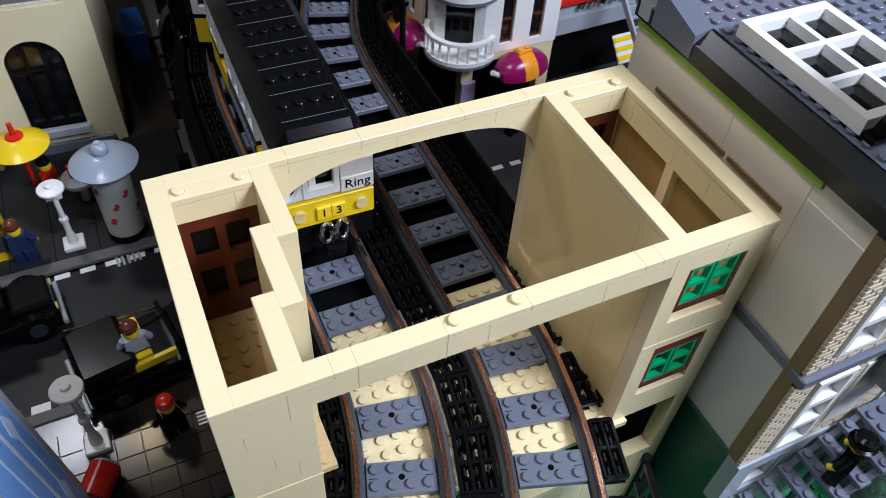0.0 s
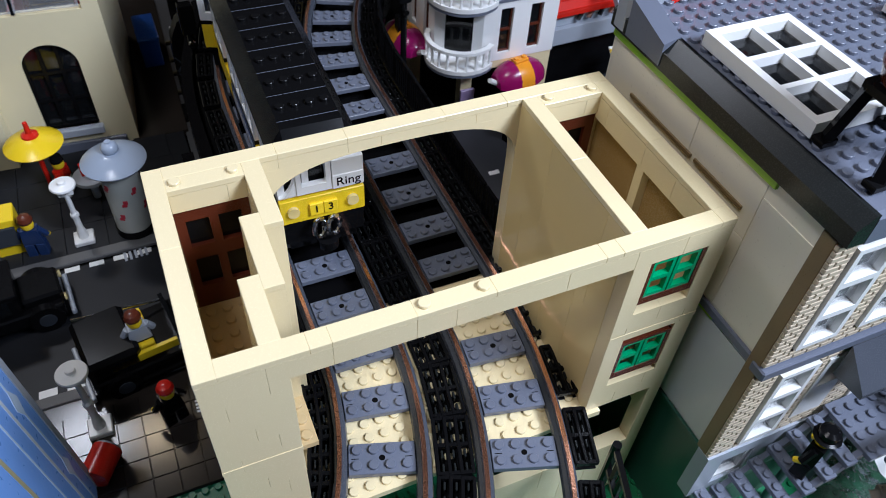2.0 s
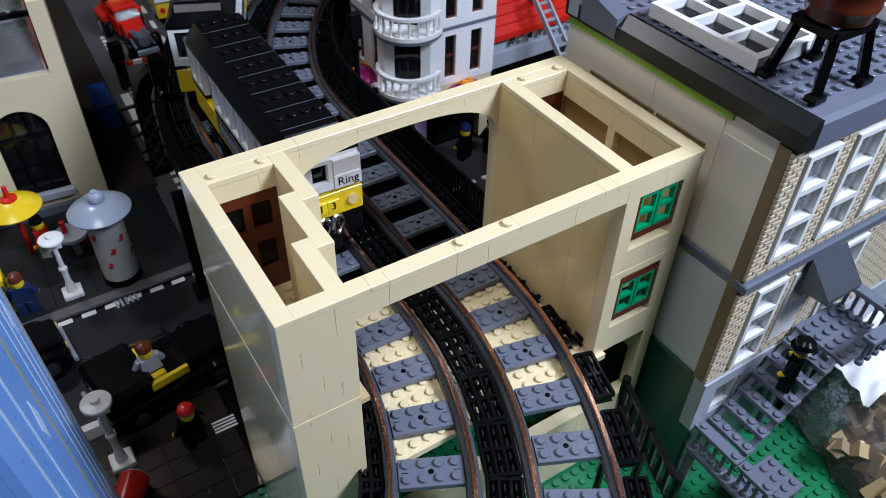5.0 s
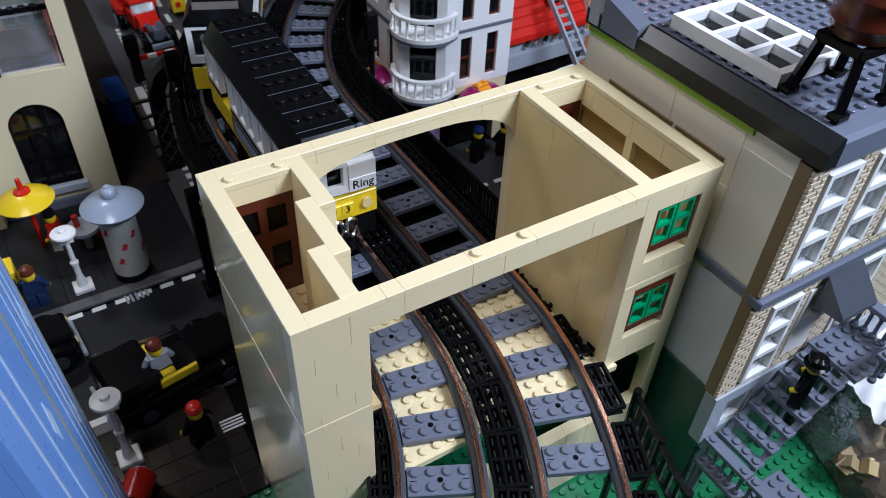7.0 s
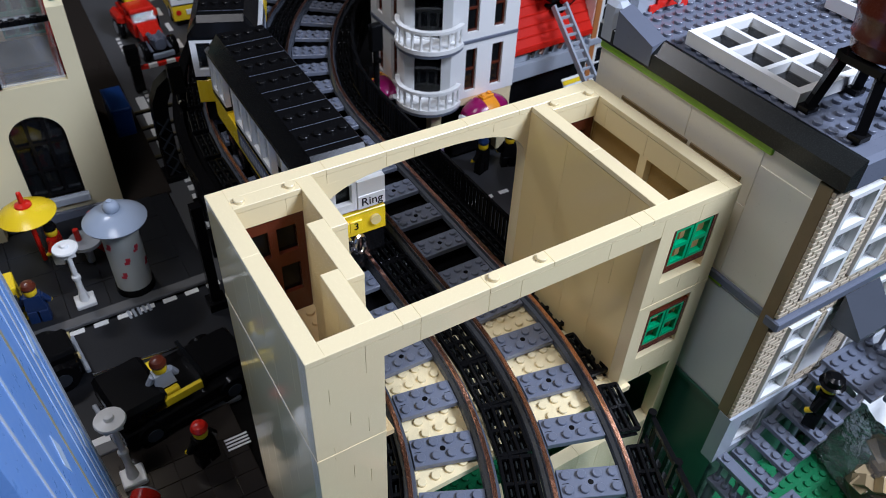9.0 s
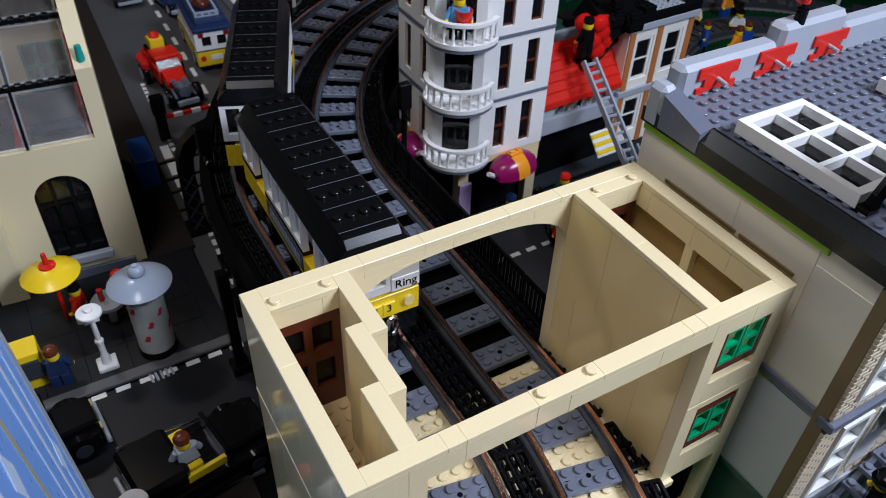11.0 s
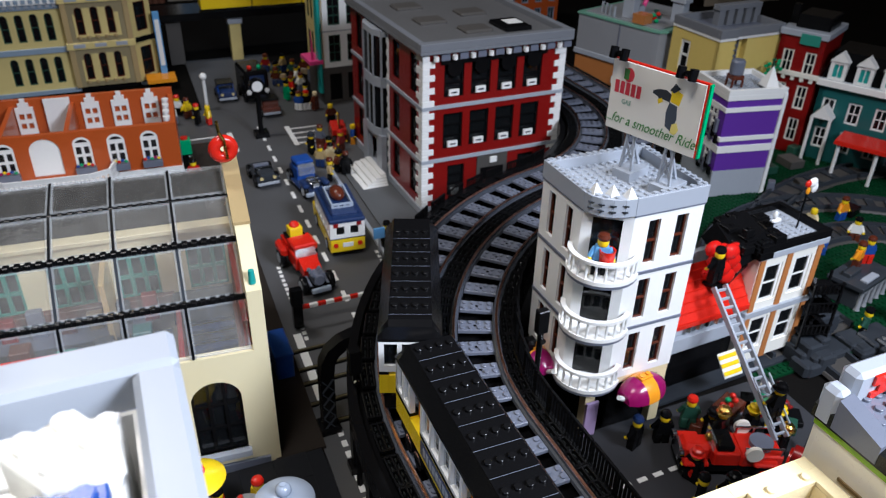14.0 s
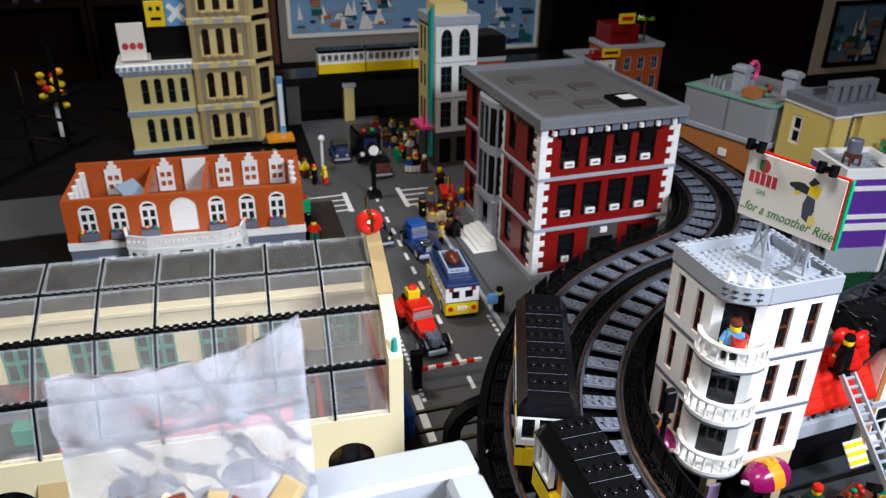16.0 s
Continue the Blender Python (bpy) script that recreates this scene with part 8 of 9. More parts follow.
figure(-4.7, 50.0, 0.4, 120, YELLOW, RED, YELLOW, RED, "yellow and red toy figure beside the cafe table")
figure(-9.0, 50.2, 0.4, 250, RED, WHITE, YELLOW, BLACK, "red and white toy figure under the parasol")
figure(-12.4, 42.1, 0.4, 170, BLUE_DK, BLUE_DK, YELLOW, BROWN, "dark blue toy figure on the plaza kerb")
figure(-3.4, 18.7, 0.4, 200, BLACK, BLACK, YELLOW, RED, "black toy figure with a red cap on the pavement")
figure(-12.2, 16.6, 0.4, 100, WHITE, BLACK, YELLOW, BLACK, "white-shirted toy figure by the red barrel")
brl = thing("red_barrel", "red barrel lying beside the street lamp", "barrel", -9.4, 15.9, 0.4, 60)
part("drum", Mesh().rod((-1.3, 0, 1.2), (1.3, 0, 1.2), 1.15, 22), RED, brl)
part("end_disc", Mesh().rod((1.3, 0, 1.2), (1.5, 0, 1.2), 1.0, 20), LGREY, brl)
dr = thing("drain_grate", "white slatted drain grate in the road", "drain", -3.8, 39.1, 0.005, 4)
for k in range(5):
    part("slat", Mesh().box(-1.2 + k * 0.5, -0.7, 0, -0.95 + k * 0.5, 0.7, 0.04), LGREY, dr)
dr2 = thing("drain_grate", "white slatted drain grate in the near pavement", "drain", -0.7, 19.1, 0.4)
for k in range(4):
    part("slat", Mesh().box(-1.0, -0.6 + k * 0.35, 0, 1.0, -0.42 + k * 0.35, 0.04), WHITE, dr2)

def car(name, label, x, y, rz, length, width, body, trim, cab, tall=2.2, wheel=1.1, glass=GLASS_DK, z=0.0, open_top=False):
    c = thing(name, label, "car", x, y, z, rz)
    h = length / 2
    w = width / 2
    part("chassis", Mesh().cbox(-w + 0.4, -h, 0.7, w - 0.4, h, 1.3), BLACK, c)
    part("body", Mesh().cbox(-w, -h + 0.2, 1.3, w, h - 0.2, 1.3 + tall * 0.55, 0.15), body, c)
    part("bonnet", Mesh().cbox(-w * 0.7, -h, 1.3 + tall * 0.3, w * 0.7, -h * 0.3, 1.3 + tall * 0.95, 0.25), body, c)
    if not open_top:
        part("cabin", Mesh().cbox(-w * 0.92, -h * 0.3, 1.3 + tall * 0.55, w * 0.92, h * 0.75, 1.3 + tall * 1.5, 0.2), cab, c)
        part("roof", Mesh().cbox(-w * 0.96, -h * 0.34, 1.3 + tall * 1.5, w * 0.96, h * 0.8, 1.3 + tall * 1.7, 0.1), trim, c)
        part("windscreen", Mesh().box(-w * 0.8, -h * 0.3 - 0.08, 1.3 + tall * 0.75, w * 0.8, -h * 0.3 - 0.02, 1.3 + tall * 1.4), glass, c)
        for s in (-1, 1):
            part("side_window", Mesh().box(min(s * w * 0.92, s * w * 0.95), -h * 0.15, 1.3 + tall * 0.8, max(s * w * 0.92, s * w * 0.95), h * 0.6, 1.3 + tall * 1.4), glass, c)
    else:
        part("seat", Mesh().cbox(-w * 0.7, h * 0.05, 1.3 + tall * 0.5, w * 0.7, h * 0.3, 1.3 + tall * 1.1, 0.1), trim, c)
        part("windscreen", Mesh().box(-w * 0.8, -h * 0.3, 1.3 + tall * 0.55, w * 0.8, -h * 0.24, 1.3 + tall * 1.2), glass, c)
    for yy in (-h * 0.62, h * 0.6):
        for s in (-1, 1):
            wl = part("wheel", Mesh().rod((s * (w - 0.5), yy, wheel), (s * (w + 0.25), yy, wheel), wheel, 18), BLACK, c)
            part("hub", Mesh().rod((s * (w + 0.25), yy, wheel), (s * (w + 0.33), yy, wheel), wheel * 0.5, 12), DARKEST, wl)
    for s in (-1, 1):
        part("headlight", Mesh().rod((s * w * 0.6, -h - 0.02, 1.3 + tall * 0.5), (s * w * 0.6, -h - 0.2, 1.3 + tall * 0.5), 0.35, 10), HEADLIGHT, c)
    part("bumper", Mesh().cbox(-w, -h - 0.5, 0.9, w, -h - 0.1, 1.4, 0.1), LGREY, c)
    part("bumper", Mesh().cbox(-w, h + 0.0, 0.9, w, h + 0.4, 1.4, 0.1), LGREY, c)
    return c

def wheels(c, spots, width, name="wheel"):
    """Tyres with grey hubs: (half track, y, radius)."""
    for hw, y, r in spots:
        for s in (-1, 1):
            w = part(name, Mesh().lathe(0, 0, [(r * 0.7, 0), (r * 0.95, 0.08), (r, 0.25), (r, width - 0.25), (r * 0.95, width - 0.08), (r * 0.7, width)], 22), BLACK, c)
            put(w, Matrix.Translation((s * hw - (0 if s > 0 else width), y, r)) @ Matrix.Rotation(radians(90), 4, "Y"))
            part("hub", Mesh().cyl(0, 0, (width if s > 0 else -0.05), (width + 0.05 if s > 0 else 0.0), r * 0.55, 16), LGREY, w)


def wedge(x0, x1, y0, y1, z0, za, zb):
    """A block whose top slopes from za at y0 to zb at y1."""
    return Mesh().add([(x0, y0, z0), (x1, y0, z0), (x1, y1, z0), (x0, y1, z0), (x0, y0, za), (x1, y0, za), (x1, y1, zb), (x0, y1, zb)],
                      [(3, 2, 1, 0), (4, 5, 6, 7), (0, 1, 5, 4), (1, 2, 6, 5), (2, 3, 7, 6), (3, 0, 4, 7)])


rc = thing("hot_rod_truck", "red hot rod pickup with bare grey engine and yellow load", "truck", 12.4, 95.6, 0, 5)
part("frame", Mesh().cbox(-1.6, -7.0, 1.2, 1.6, 6.6, 1.8), BLACK, rc)
wheels(rc, ((1.7, -5.2, 1.5), (2.2, 4.2, 1.7)), 1.0)
part("bumper", Mesh().cbox(-1.6, -7.6, 1.0, 1.6, -7.0, 1.7, 0.1), LGREY_BL, rc)
part("axle", Mesh().rod((-2.2, -5.2, 1.5), (2.2, -5.2, 1.5), 0.3).bar((-1.4, -6.6, 1.7), (-1.4, -4, 2.2), 0.4, 0.4).bar((1.4, -6.6, 1.7), (1.4, -4, 2.2), 0.4, 0.4), DGREY, rc)
eng = part("engine", Mesh().cbox(-0.8, -6.4, 1.8, 0.8, -3.4, 3.0, 0.15), DGREY, rc, "bare dark grey engine")
for k in range(3):
    for s in (-1, 1):
        part("cylinder", Mesh().rod((s * 0.4, -6.0 + k * 0.9, 2.9), (s * 1.0, -6.0 + k * 0.9, 3.6), 0.32, 10), DGREY, eng)
part("fan", Mesh().rod((0, -6.5, 2.7), (0, -6.8, 2.7), 0.85, 18), DGREY, eng)
part("bonnet", wedge(-1.5, 1.5, -3.6, -1.0, 1.8, 3.0, 4.0), RED, rc)
part("cab", Mesh().cbox(-1.9, -1.0, 1.8, 1.9, 3.0, 4.0, 0.12), RED, rc)
part("windscreen", wedge(-1.7, 1.7, -1.0, -0.2, 4.0, 4.05, 5.3), GLASS, rc)
part("cab_roof", Mesh().cbox(-1.9, -0.5, 5.3, 1.9, 3.0, 5.9, 0.2), RED, rc)
for s in (-1, 1):
    part("roof_pillar", Mesh().cbox(s * 1.7 - 0.2, 2.4, 4.0, s * 1.7 + 0.2, 3.0, 5.3), RED, rc)
    part("fender", Mesh().cbox(s * 2.45 - 0.7, 2.2, 3.0, s * 2.45 + 0.7, 6.4, 4.3, 0.5), RED, rc)
part("bed", Mesh().wall(3.8, 3.6, 2.4, 4.6, []), RED, rc).matrix_basis = pose(-1.9 * U, 3.0 * U, 0)
part("load_box", Mesh().cbox(-1.6, 3.2, 4.6, 1.6, 6.0, 5.4, 0.1), BLACK, rc)
part("load", Mesh().cbox(-1.1, 3.6, 5.4, 1.1, 5.6, 6.9, 0.08), YELLOW, rc)
part("load_top", Mesh().lathe(0, 4.6, [(0.8, 6.9), (0.85, 7.2), (0.5, 7.6), (0.2, 7.7)], 14), RED, rc)
vn = thing("camper_van", "yellow and white camper van with a dark blue roof", "van", 20.6, 98.4, 0, -4)
part("frame", Mesh().cbox(-2.6, 0.2, 0.7, 2.6, 15.2, 1.2), BLACK, vn)
wheels(vn, ((2.2, 3.2, 1.3), (2.2, 12.4, 1.3)), 0.9)
part("lower_body", Mesh().cbox(-3.0, 0, 1.2, 3.0, 15.6, 3.6, 0.12), YELLOW, vn)
part("belt", Mesh().box(-3.03, -0.03, 3.6, 3.03, 13.0, 3.8), BLACK, vn)
rear = part("rear_wall", Mesh().wall(6.0, 0.5, 3.8, 6.8, [(1.1, 2.5, 4.4, 6.0), (3.5, 4.9, 4.4, 6.0)]), WHITE, vn)
put(rear, at(-3.0, 0))
for s in (-1.2, 1.2):
    part("pane", Mesh().box(s + 2.25, 0.3, 4.3, s + 3.75, 0.4, 6.1), GLASS_DK, rear)
for s in (-1, 1):
    side = part("side_wall", Mesh().wall(12.6, 0.5, 3.8, 6.8, [(0.8 + k * 2.0, 2.2 + k * 2.0, 4.3, 6.2) for k in range(6)]), WHITE, vn)
    put(side, at(3.0, 0.5, 0, 90) if s > 0 else at(-3.0, 13.1, 0, -90))
    part("pane", Mesh().box(0.6, 0.25, 4.1, 12.4, 0.35, 6.4), GLASS, side)
    part("tail_light", Mesh().rod((s * 2.1, 0, 2.5), (s * 2.1, -0.2, 2.5), 0.42, 14), RED, vn)
    part("upper_light", Mesh().cbox(s * 2.0 - 0.4, -0.15, 6.0, s * 2.0 + 0.4, 0, 6.7), RED_DK, vn)
part("number_plate", Mesh().cbox(-0.9, -0.15, 2.1, 0.9, 0, 2.9), WHITE, vn)
part("cab_front", wedge(-2.8, 2.8, 13.0, 14.6, 3.6, 6.6, 4.4), GLASS_DK, vn)
part("roof", Mesh().cbox(-3.1, -0.2, 6.8, 3.1, 13.4, 7.4, 0.2), BLUE_DK, vn, "dark blue roof")
part("roof_step", Mesh().cbox(-2.3, 1.4, 7.4, 2.3, 12.4, 7.9, 0.2), BLUE_DK, vn)
part("roof_rack", Mesh().wall(3.8, 0.3, 7.9, 8.7, [(0.4 + k * 1.05, 1.1 + k * 1.05, 8.1, 8.4) for k in range(3)]), LGREY_BL, vn).matrix_basis = pose(-1.9 * U, 3.2 * U, 0)
part("roof_rack", Mesh().box(-1.9, 3.5, 7.9, -1.6, 10.4, 8.6).box(1.6, 3.5, 7.9, 1.9, 10.4, 8.6).box(-1.9, 10.4, 7.9, 1.9, 10.7, 8.6), LGREY_BL, vn)
part("luggage", Mesh().ball(0, 7.6, 8.6, 1.35, 2.2, 1.2, 16, 10), BROWN, vn, "brown domed luggage")
br2 = thing("blue_roadster", "blue vintage roadster with bare chrome engine", "car", 21.0, 127.0, 0, 6, size=(0.92, 0.92, 0.92))
part("frame", Mesh().cbox(-1.8, -6.2, 1.1, 1.8, 6.0, 1.8), BLUE_DK, br2)
wheels(br2, ((1.9, -4.6, 1.6), (2.0, 4.2, 1.6)), 0.9)
part("bumper", Mesh().cbox(-2.8, -7.0, 1.2, 2.8, -6.3, 1.9, 0.15), LGREY_BL, br2)
part("engine", Mesh().cbox(-0.9, -5.4, 1.8, 0.9, -1.6, 3.4, 0.2).rod((-1.3, -4.4, 3.2), (1.3, -4.4, 3.2), 0.4).rod((-1.3, -2.8, 3.2), (1.3, -2.8, 3.2), 0.4), CHROME, br2)
for s in (-1, 1):
    part("fender", Mesh().cbox(s * 2.3 - 0.7, -6.0, 2.8, s * 2.3 + 0.7, -3.0, 3.5, 0.35), BLUE_DK, br2)
    part("running_board", Mesh().cbox(s * 2.3 - 0.6, -3.0, 1.3, s * 2.3 + 0.6, 3.0, 1.7), BLUE_DK, br2)
part("cab", Mesh().wall(4.0, 3.4, 1.8, 4.4, []), BLUE, br2).matrix_basis = pose(-2.0 * U, 0.6 * U, 0)
part("windscreen", wedge(-1.8, 1.8, -0.4, 0.6, 3.2, 3.3, 5.4), GLASS, br2)
part("cab_roof", Mesh().cbox(-2.0, 0.6, 5.4, 2.0, 4.6, 6.0, 0.3), BLUE, br2)
for s in (-1, 1):
    part("roof_pillar", Mesh().cbox(s * 1.75 - 0.2, 3.6, 4.4, s * 1.75 + 0.2, 4.2, 5.4), BLUE, br2)
part("boot", Mesh().cbox(-1.9, 4.0, 1.8, 1.9, 6.4, 3.8, 0.4), BLUE_DK, br2)
car("black_roadster", "black and grey open toy car on the main street", 13.4, 133.6, 4, 8.4, 4.4, DARKEST, DGREY, DGREY, 1.8, 1.3, open_top=True)
car("blue_car", "small dark blue car at the far crossing", 14.8, 184.6, 0, 7.4, 4.4, BLUE_DK, BLACK, BLUE, 1.8, 1.1)
car("brown_wagon", "dark brown wagon at the far crossing", 22.9, 170.6, 180, 7, 4.2, BROWN, BLACK, BROWN, 1.8, 1.1)
bc = car("black_vintage_car", "large black vintage car with yellow seats on the cross street", -3.5, 26.3, 100, 12.4, 6.2, BLACK, YELLOW, BLACK, 2.6, 1.4, open_top=True)
part("folded_roof", Mesh().cbox(-2.9, 1.6, 3.2, 2.9, 6.0, 5.0, 0.4), BLACK, bc, "folded black roof")
part("seat_board", Mesh().cbox(-2.9, -1.4, 3.4, -2.5, 4.2, 4.2), YELLOW, bc)
part("running_board", Mesh().cbox(-3.4, -3, 1.0, -3.0, 3.6, 1.4), BLACK, bc)
part("spare_rod", Mesh().rod((2.6, -1.8, 3.4), (2.6, 5.6, 5.2), 0.12), CHROME, bc)
figure(-4.5, 24.9, 2.6, 190, LGREY, BLACK, YELLOW, BROWN, "grey toy figure driving the black car")
yc = car("black_sedan", "black and yellow toy car on the cross street", -15.4, 34.4, 96, 10, 5.0, BLACK, BLACK, BLACK, 2.4, 1.5)
part("boot", Mesh().cbox(-2.5, 2.4, 1.4, 2.5, 5.2, 3.5, 0.2), YELLOW, yc, "yellow rear body")
part("rear_screen", Mesh().cbox(-2.2, 1.6, 3.2, 2.2, 2.35, 5.4, 0.05), OLD_WHITE, yc, "white framed rear screen")
for sx in (-2.9, 2.4):
    part("mudguard", Mesh().cbox(sx, 1.6, 2.4, sx + 0.5, 4.4, 3.2, 0.1), YELLOW, yc)
bx2 = thing("yellow_stand", "yellow toy newspaper stand at the plaza edge", "stand", -14.7, 43.9, 0.4)
part("cabinet", Mesh().cbox(-1.3, -1.3, 0, 1.3, 1.3, 4.4, 0.1), YELLOW, bx2)
part("shelf", Mesh().cbox(-1.1, -1.6, 1.4, 1.1, -1.3, 3.6, 0.05), DARKEST, bx2)
bar = thing("level_barrier", "red and white striped level crossing barrier", "barrier", 7.6, 81.8, 0.3)
part("post", Mesh().cbox(-0.7, -0.7, 0, 0.7, 0.7, 4.0, 0.1), BLACK, bar)
part("signal_head", Mesh().cbox(-0.9, -0.6, 4.0, 0.9, 0.6, 6.6, 0.1), BLACK, bar)
for k in range(8):
    part("arm_piece", Mesh().cbox(0.6 + k * 1.25, -0.25, 2.9, 1.85 + k * 1.25, 0.25, 3.45, 0.05), RED if k % 2 == 0 else WHITE, bar)
sg = thing("blue_road_sign", "blue road sign on a thin grey post", "sign", 25.7, 96.9, 0)
part("post", Mesh().cyl(0, 0, 0, 3.6, 0.16, 8), LGREY, sg)
part("plate", Mesh().cbox(-1.0, -0.15, 3.4, 1.0, 0.15, 5.4), BLUE_SKY, sg)
figure(27.8, 99.0, 0.35, 190, BLACK, BLACK, YELLOW, BLACK, "black toy figure by the blue road sign")
bn = thing("blue_bin", "blue toy container by the brewery wall", "container", 3.1, 73.7, 0.35)
part("tub", Mesh().cbox(-1.2, -3, 0, 1.2, 3, 3.6, 0.15), BLUE, bn)
part("lid", Mesh().cbox(-1.3, -3.1, 3.6, 1.3, 3.1, 4.0, 0.15), BLUE, bn)
gn = thing("green_bin", "green toy bin on the pavement", "bin", 0.6, 152.1, 0.35)
part("tub", Mesh().cbox(-1.2, -1.2, 0, 1.2, 1.2, 3.2, 0.15), GREEN_BR, gn)
part("lid", Mesh().cyl(0, 0, 3.2, 3.6, 0.8, 12), RED, gn)
ck = thing("street_clock", "tall black street clock with a white dial", "clock", 18.0, 156.6, 0)
part("base", Mesh().cbox(-1.6, -1.6, 0, 1.6, 1.6, 1.2, 0.1), BLACK, ck)
part("pole", Mesh().cyl(0, 0, 1.2, 10.6, 0.6, 12), BLACK, ck)
part("head", Mesh().rod((0, -0.7, 12), (0, 0.7, 12), 1.7, 20), BLACK, ck)
part("dial", Mesh().rod((0, -0.72, 12), (0, -0.8, 12), 1.2, 20), WHITE, ck)
for k, (x, y, a, b, c) in enumerate(((0.5, 137.0, RED, GREEN_DK, YELLOW), (3.9, 173.3, YELLOW, BROWN, YELLOW), (5.5, 168.4, BLACK, BLACK, YELLOW), (7.9, 167.4, YELLOW, RED, YELLOW), (28.3, 135.4, TAN, TAN, TAN), (30.0, 130.0, BLACK, BLACK, BLACK), (32.4, 141.6, RED_DK, BROWN, YELLOW), (36.2, 144.6, BLUE, ORANGE, YELLOW), (29.1, 177.8, GREEN_BR, GREEN_BR, YELLOW), (30.1, 169.4, BLUE, WHITE, YELLOW), (31.9, 169.0, BLACK, WHITE, YELLOW), (34.0, 168.4, BROWN, BROWN, TAN), (33.2, 174.6, WHITE, BLACK, YELLOW), (31.0, 181.0, RED, BLACK, YELLOW), (2.0, 176.0, WHITE, BLACK, YELLOW), (35.2, 158.8, BROWN, BLACK, YELLOW))):
    figure(x, y, 0.35, 170 + 37 * k, a, b, c, (BLACK, BROWN, RED, None)[k % 4], "small toy figure standing on the far pavement")
wp = thing("white_post", "white toy lamp post at the far crossing", "lamp post", 9.0, 177.4, 0)
part("pole", Mesh().cyl(0, 0, 0, 8, 0.4, 10), WHITE, wp)
part("globe", Mesh().ball(0, 0, 8.6, 0.9, 0.9, 0.9, 12, 8), WHITE, wp)
for x in (-2, 24):
    pl = thing("stone_pillar", "tall cream stone pillar under the far bridge", "pillar", x, 218, 0)
    part("shaft", Mesh().cbox(-1.6, -1.6, 0, 1.6, 1.6, 12, 0.15), CREAM, pl)
    part("capital", Mesh().cbox(-2.1, -2.1, 10.6, 2.1, 2.1, 12, 0.15), LGREY, pl)
hr = thing("horse_cart", "brown and red toy cart beside the red brick house", "cart", 33.8, 148.2, 0.35, 80)
part("bed", Mesh().cbox(-3, -1.6, 2, 3, 1.6, 3.4, 0.1), RED, hr)
for sx in (-1, 1):
    for sy in (-1.8, 1.8):
        part("wheel", Mesh().rod((sx * 2, sy - 0.2, 1.5), (sx * 2, sy + 0.2, 1.5), 1.5, 16), BROWN, hr)
part("flag", Mesh().box(-3, -0.1, 4, -0.6, 0.1, 6.6), YELLOW, hr)
part("flag_pole", Mesh().cyl(-3, 0, 3.4, 7.4, 0.15, 8), BROWN, hr)
# people-shaped toys before the tower
figure(39.8, 42.6, 0, 200, BLACK, BLACK, YELLOW, BLUE_DK, "dark toy figure before the white tower")
figure(43.5, 42.1, 0, 160, BLACK, BLACK, YELLOW, BLACK, "black toy figure by the red fire engine")
figure(41.2, 32.2, 0, 220, BLACK, BLACK, YELLOW, BLACK, "dark toy figure crossing the street by the gatehouse")
figure(48.4, 38.0, 2.4, 190, BLACK, BLACK, YELLOW, GOLD, "dark toy figure with a gold helmet on the fire engine", "hat")
figure(54.2, 36.0, 5.8, 180, BLACK, BLACK, YELLOW, BLACK, "black toy figure climbing the grey ladder", "hat")
figure(48.0, 42.7, 0.4, 150, GREEN_DK, GREEN_DK, YELLOW, RED, "green toy figure with red hair before the burnt house")
figure(58.8, 41.5, 0, 200, GREEN_BR, GREEN_BR, LGREY_BL, WHITE, "green toy figure with a white hat beside the stair")
figure(53.6, 49.2, 17.2, 190, BLACK, BLACK, YELLOW, BLACK, "black toy figure at the ladder top on the roof")
st2 = thing("fruit_stall", "brown toy fruit stall before the burnt house", "stall", 53.5, 41.9, 0.2, 20)
part("table", Mesh().cbox(-2.2, -1.4, 0, 2.2, 1.4, 2.6, 0.1), BROWN, st2)
for k in range(6):
    part("fruit", Mesh().ball(-1.6 + k * 0.65, -0.4 + 0.7 * (k % 2), 2.9, 0.4, 0.4, 0.35, 8, 6), RED if k % 3 else GREEN_BR, st2)
# signal post beside the line
for x, y in ((28.3, 48.5), (6.6, 49.6)):
    sp = thing("railway_signal", "black railway signal post beside the viaduct", "signal", x, y, 12.6, group="railway signals")
    part("post", Mesh().cyl(0, 0, -12.6, 6.5, 0.35, 10), BLACK, sp)
    part("head", Mesh().cbox(-0.7, -0.5, 4.2, 0.7, 0.5, 7.2, 0.1), BLACK, sp)
    part("lens", Mesh().rod((0, -0.5, 3.2), (0, -0.75, 3.2), 0.35, 10), CHROME, sp)
# curved black arms of the viaduct on the street side
arm = thing("viaduct_arm", "curved black support arm of the viaduct", "support", 2.0, 1.2, 0)
pts = [(3.9, 58.6, 0), (3.9, 58.6, 8.6), (4.1, 58.6, 10.6), (4.8, 58.6, 12.0), (6.0, 58.6, 12.9), (7.6, 58.7, 13.3), (11.0, 58.9, 13.4)]
m = Mesh()
n = len(pts)
prof = []
for i, p in enumerate(pts):
    d = Vector(pts[min(i + 1, n - 1)]) - Vector(pts[max(i - 1, 0)])
    d.normalize()
    up = Vector((0, 1, 0)).cross(d).normalized() * 0.85
    side = Vector((0, 0.8, 0))
    prof += [Vector(p) - side - up, Vector(p) + side - up, Vector(p) + side + up, Vector(p) - side + up]
m.add(prof, [(k * 4 + i, k * 4 + (i + 1) % 4, k * 4 + 4 + (i + 1) % 4, k * 4 + 4 + i) for k in range(n - 1) for i in range(4)] + [(3, 2, 1, 0), (n * 4 - 4, n * 4 - 3, n * 4 - 2, n * 4 - 1)])
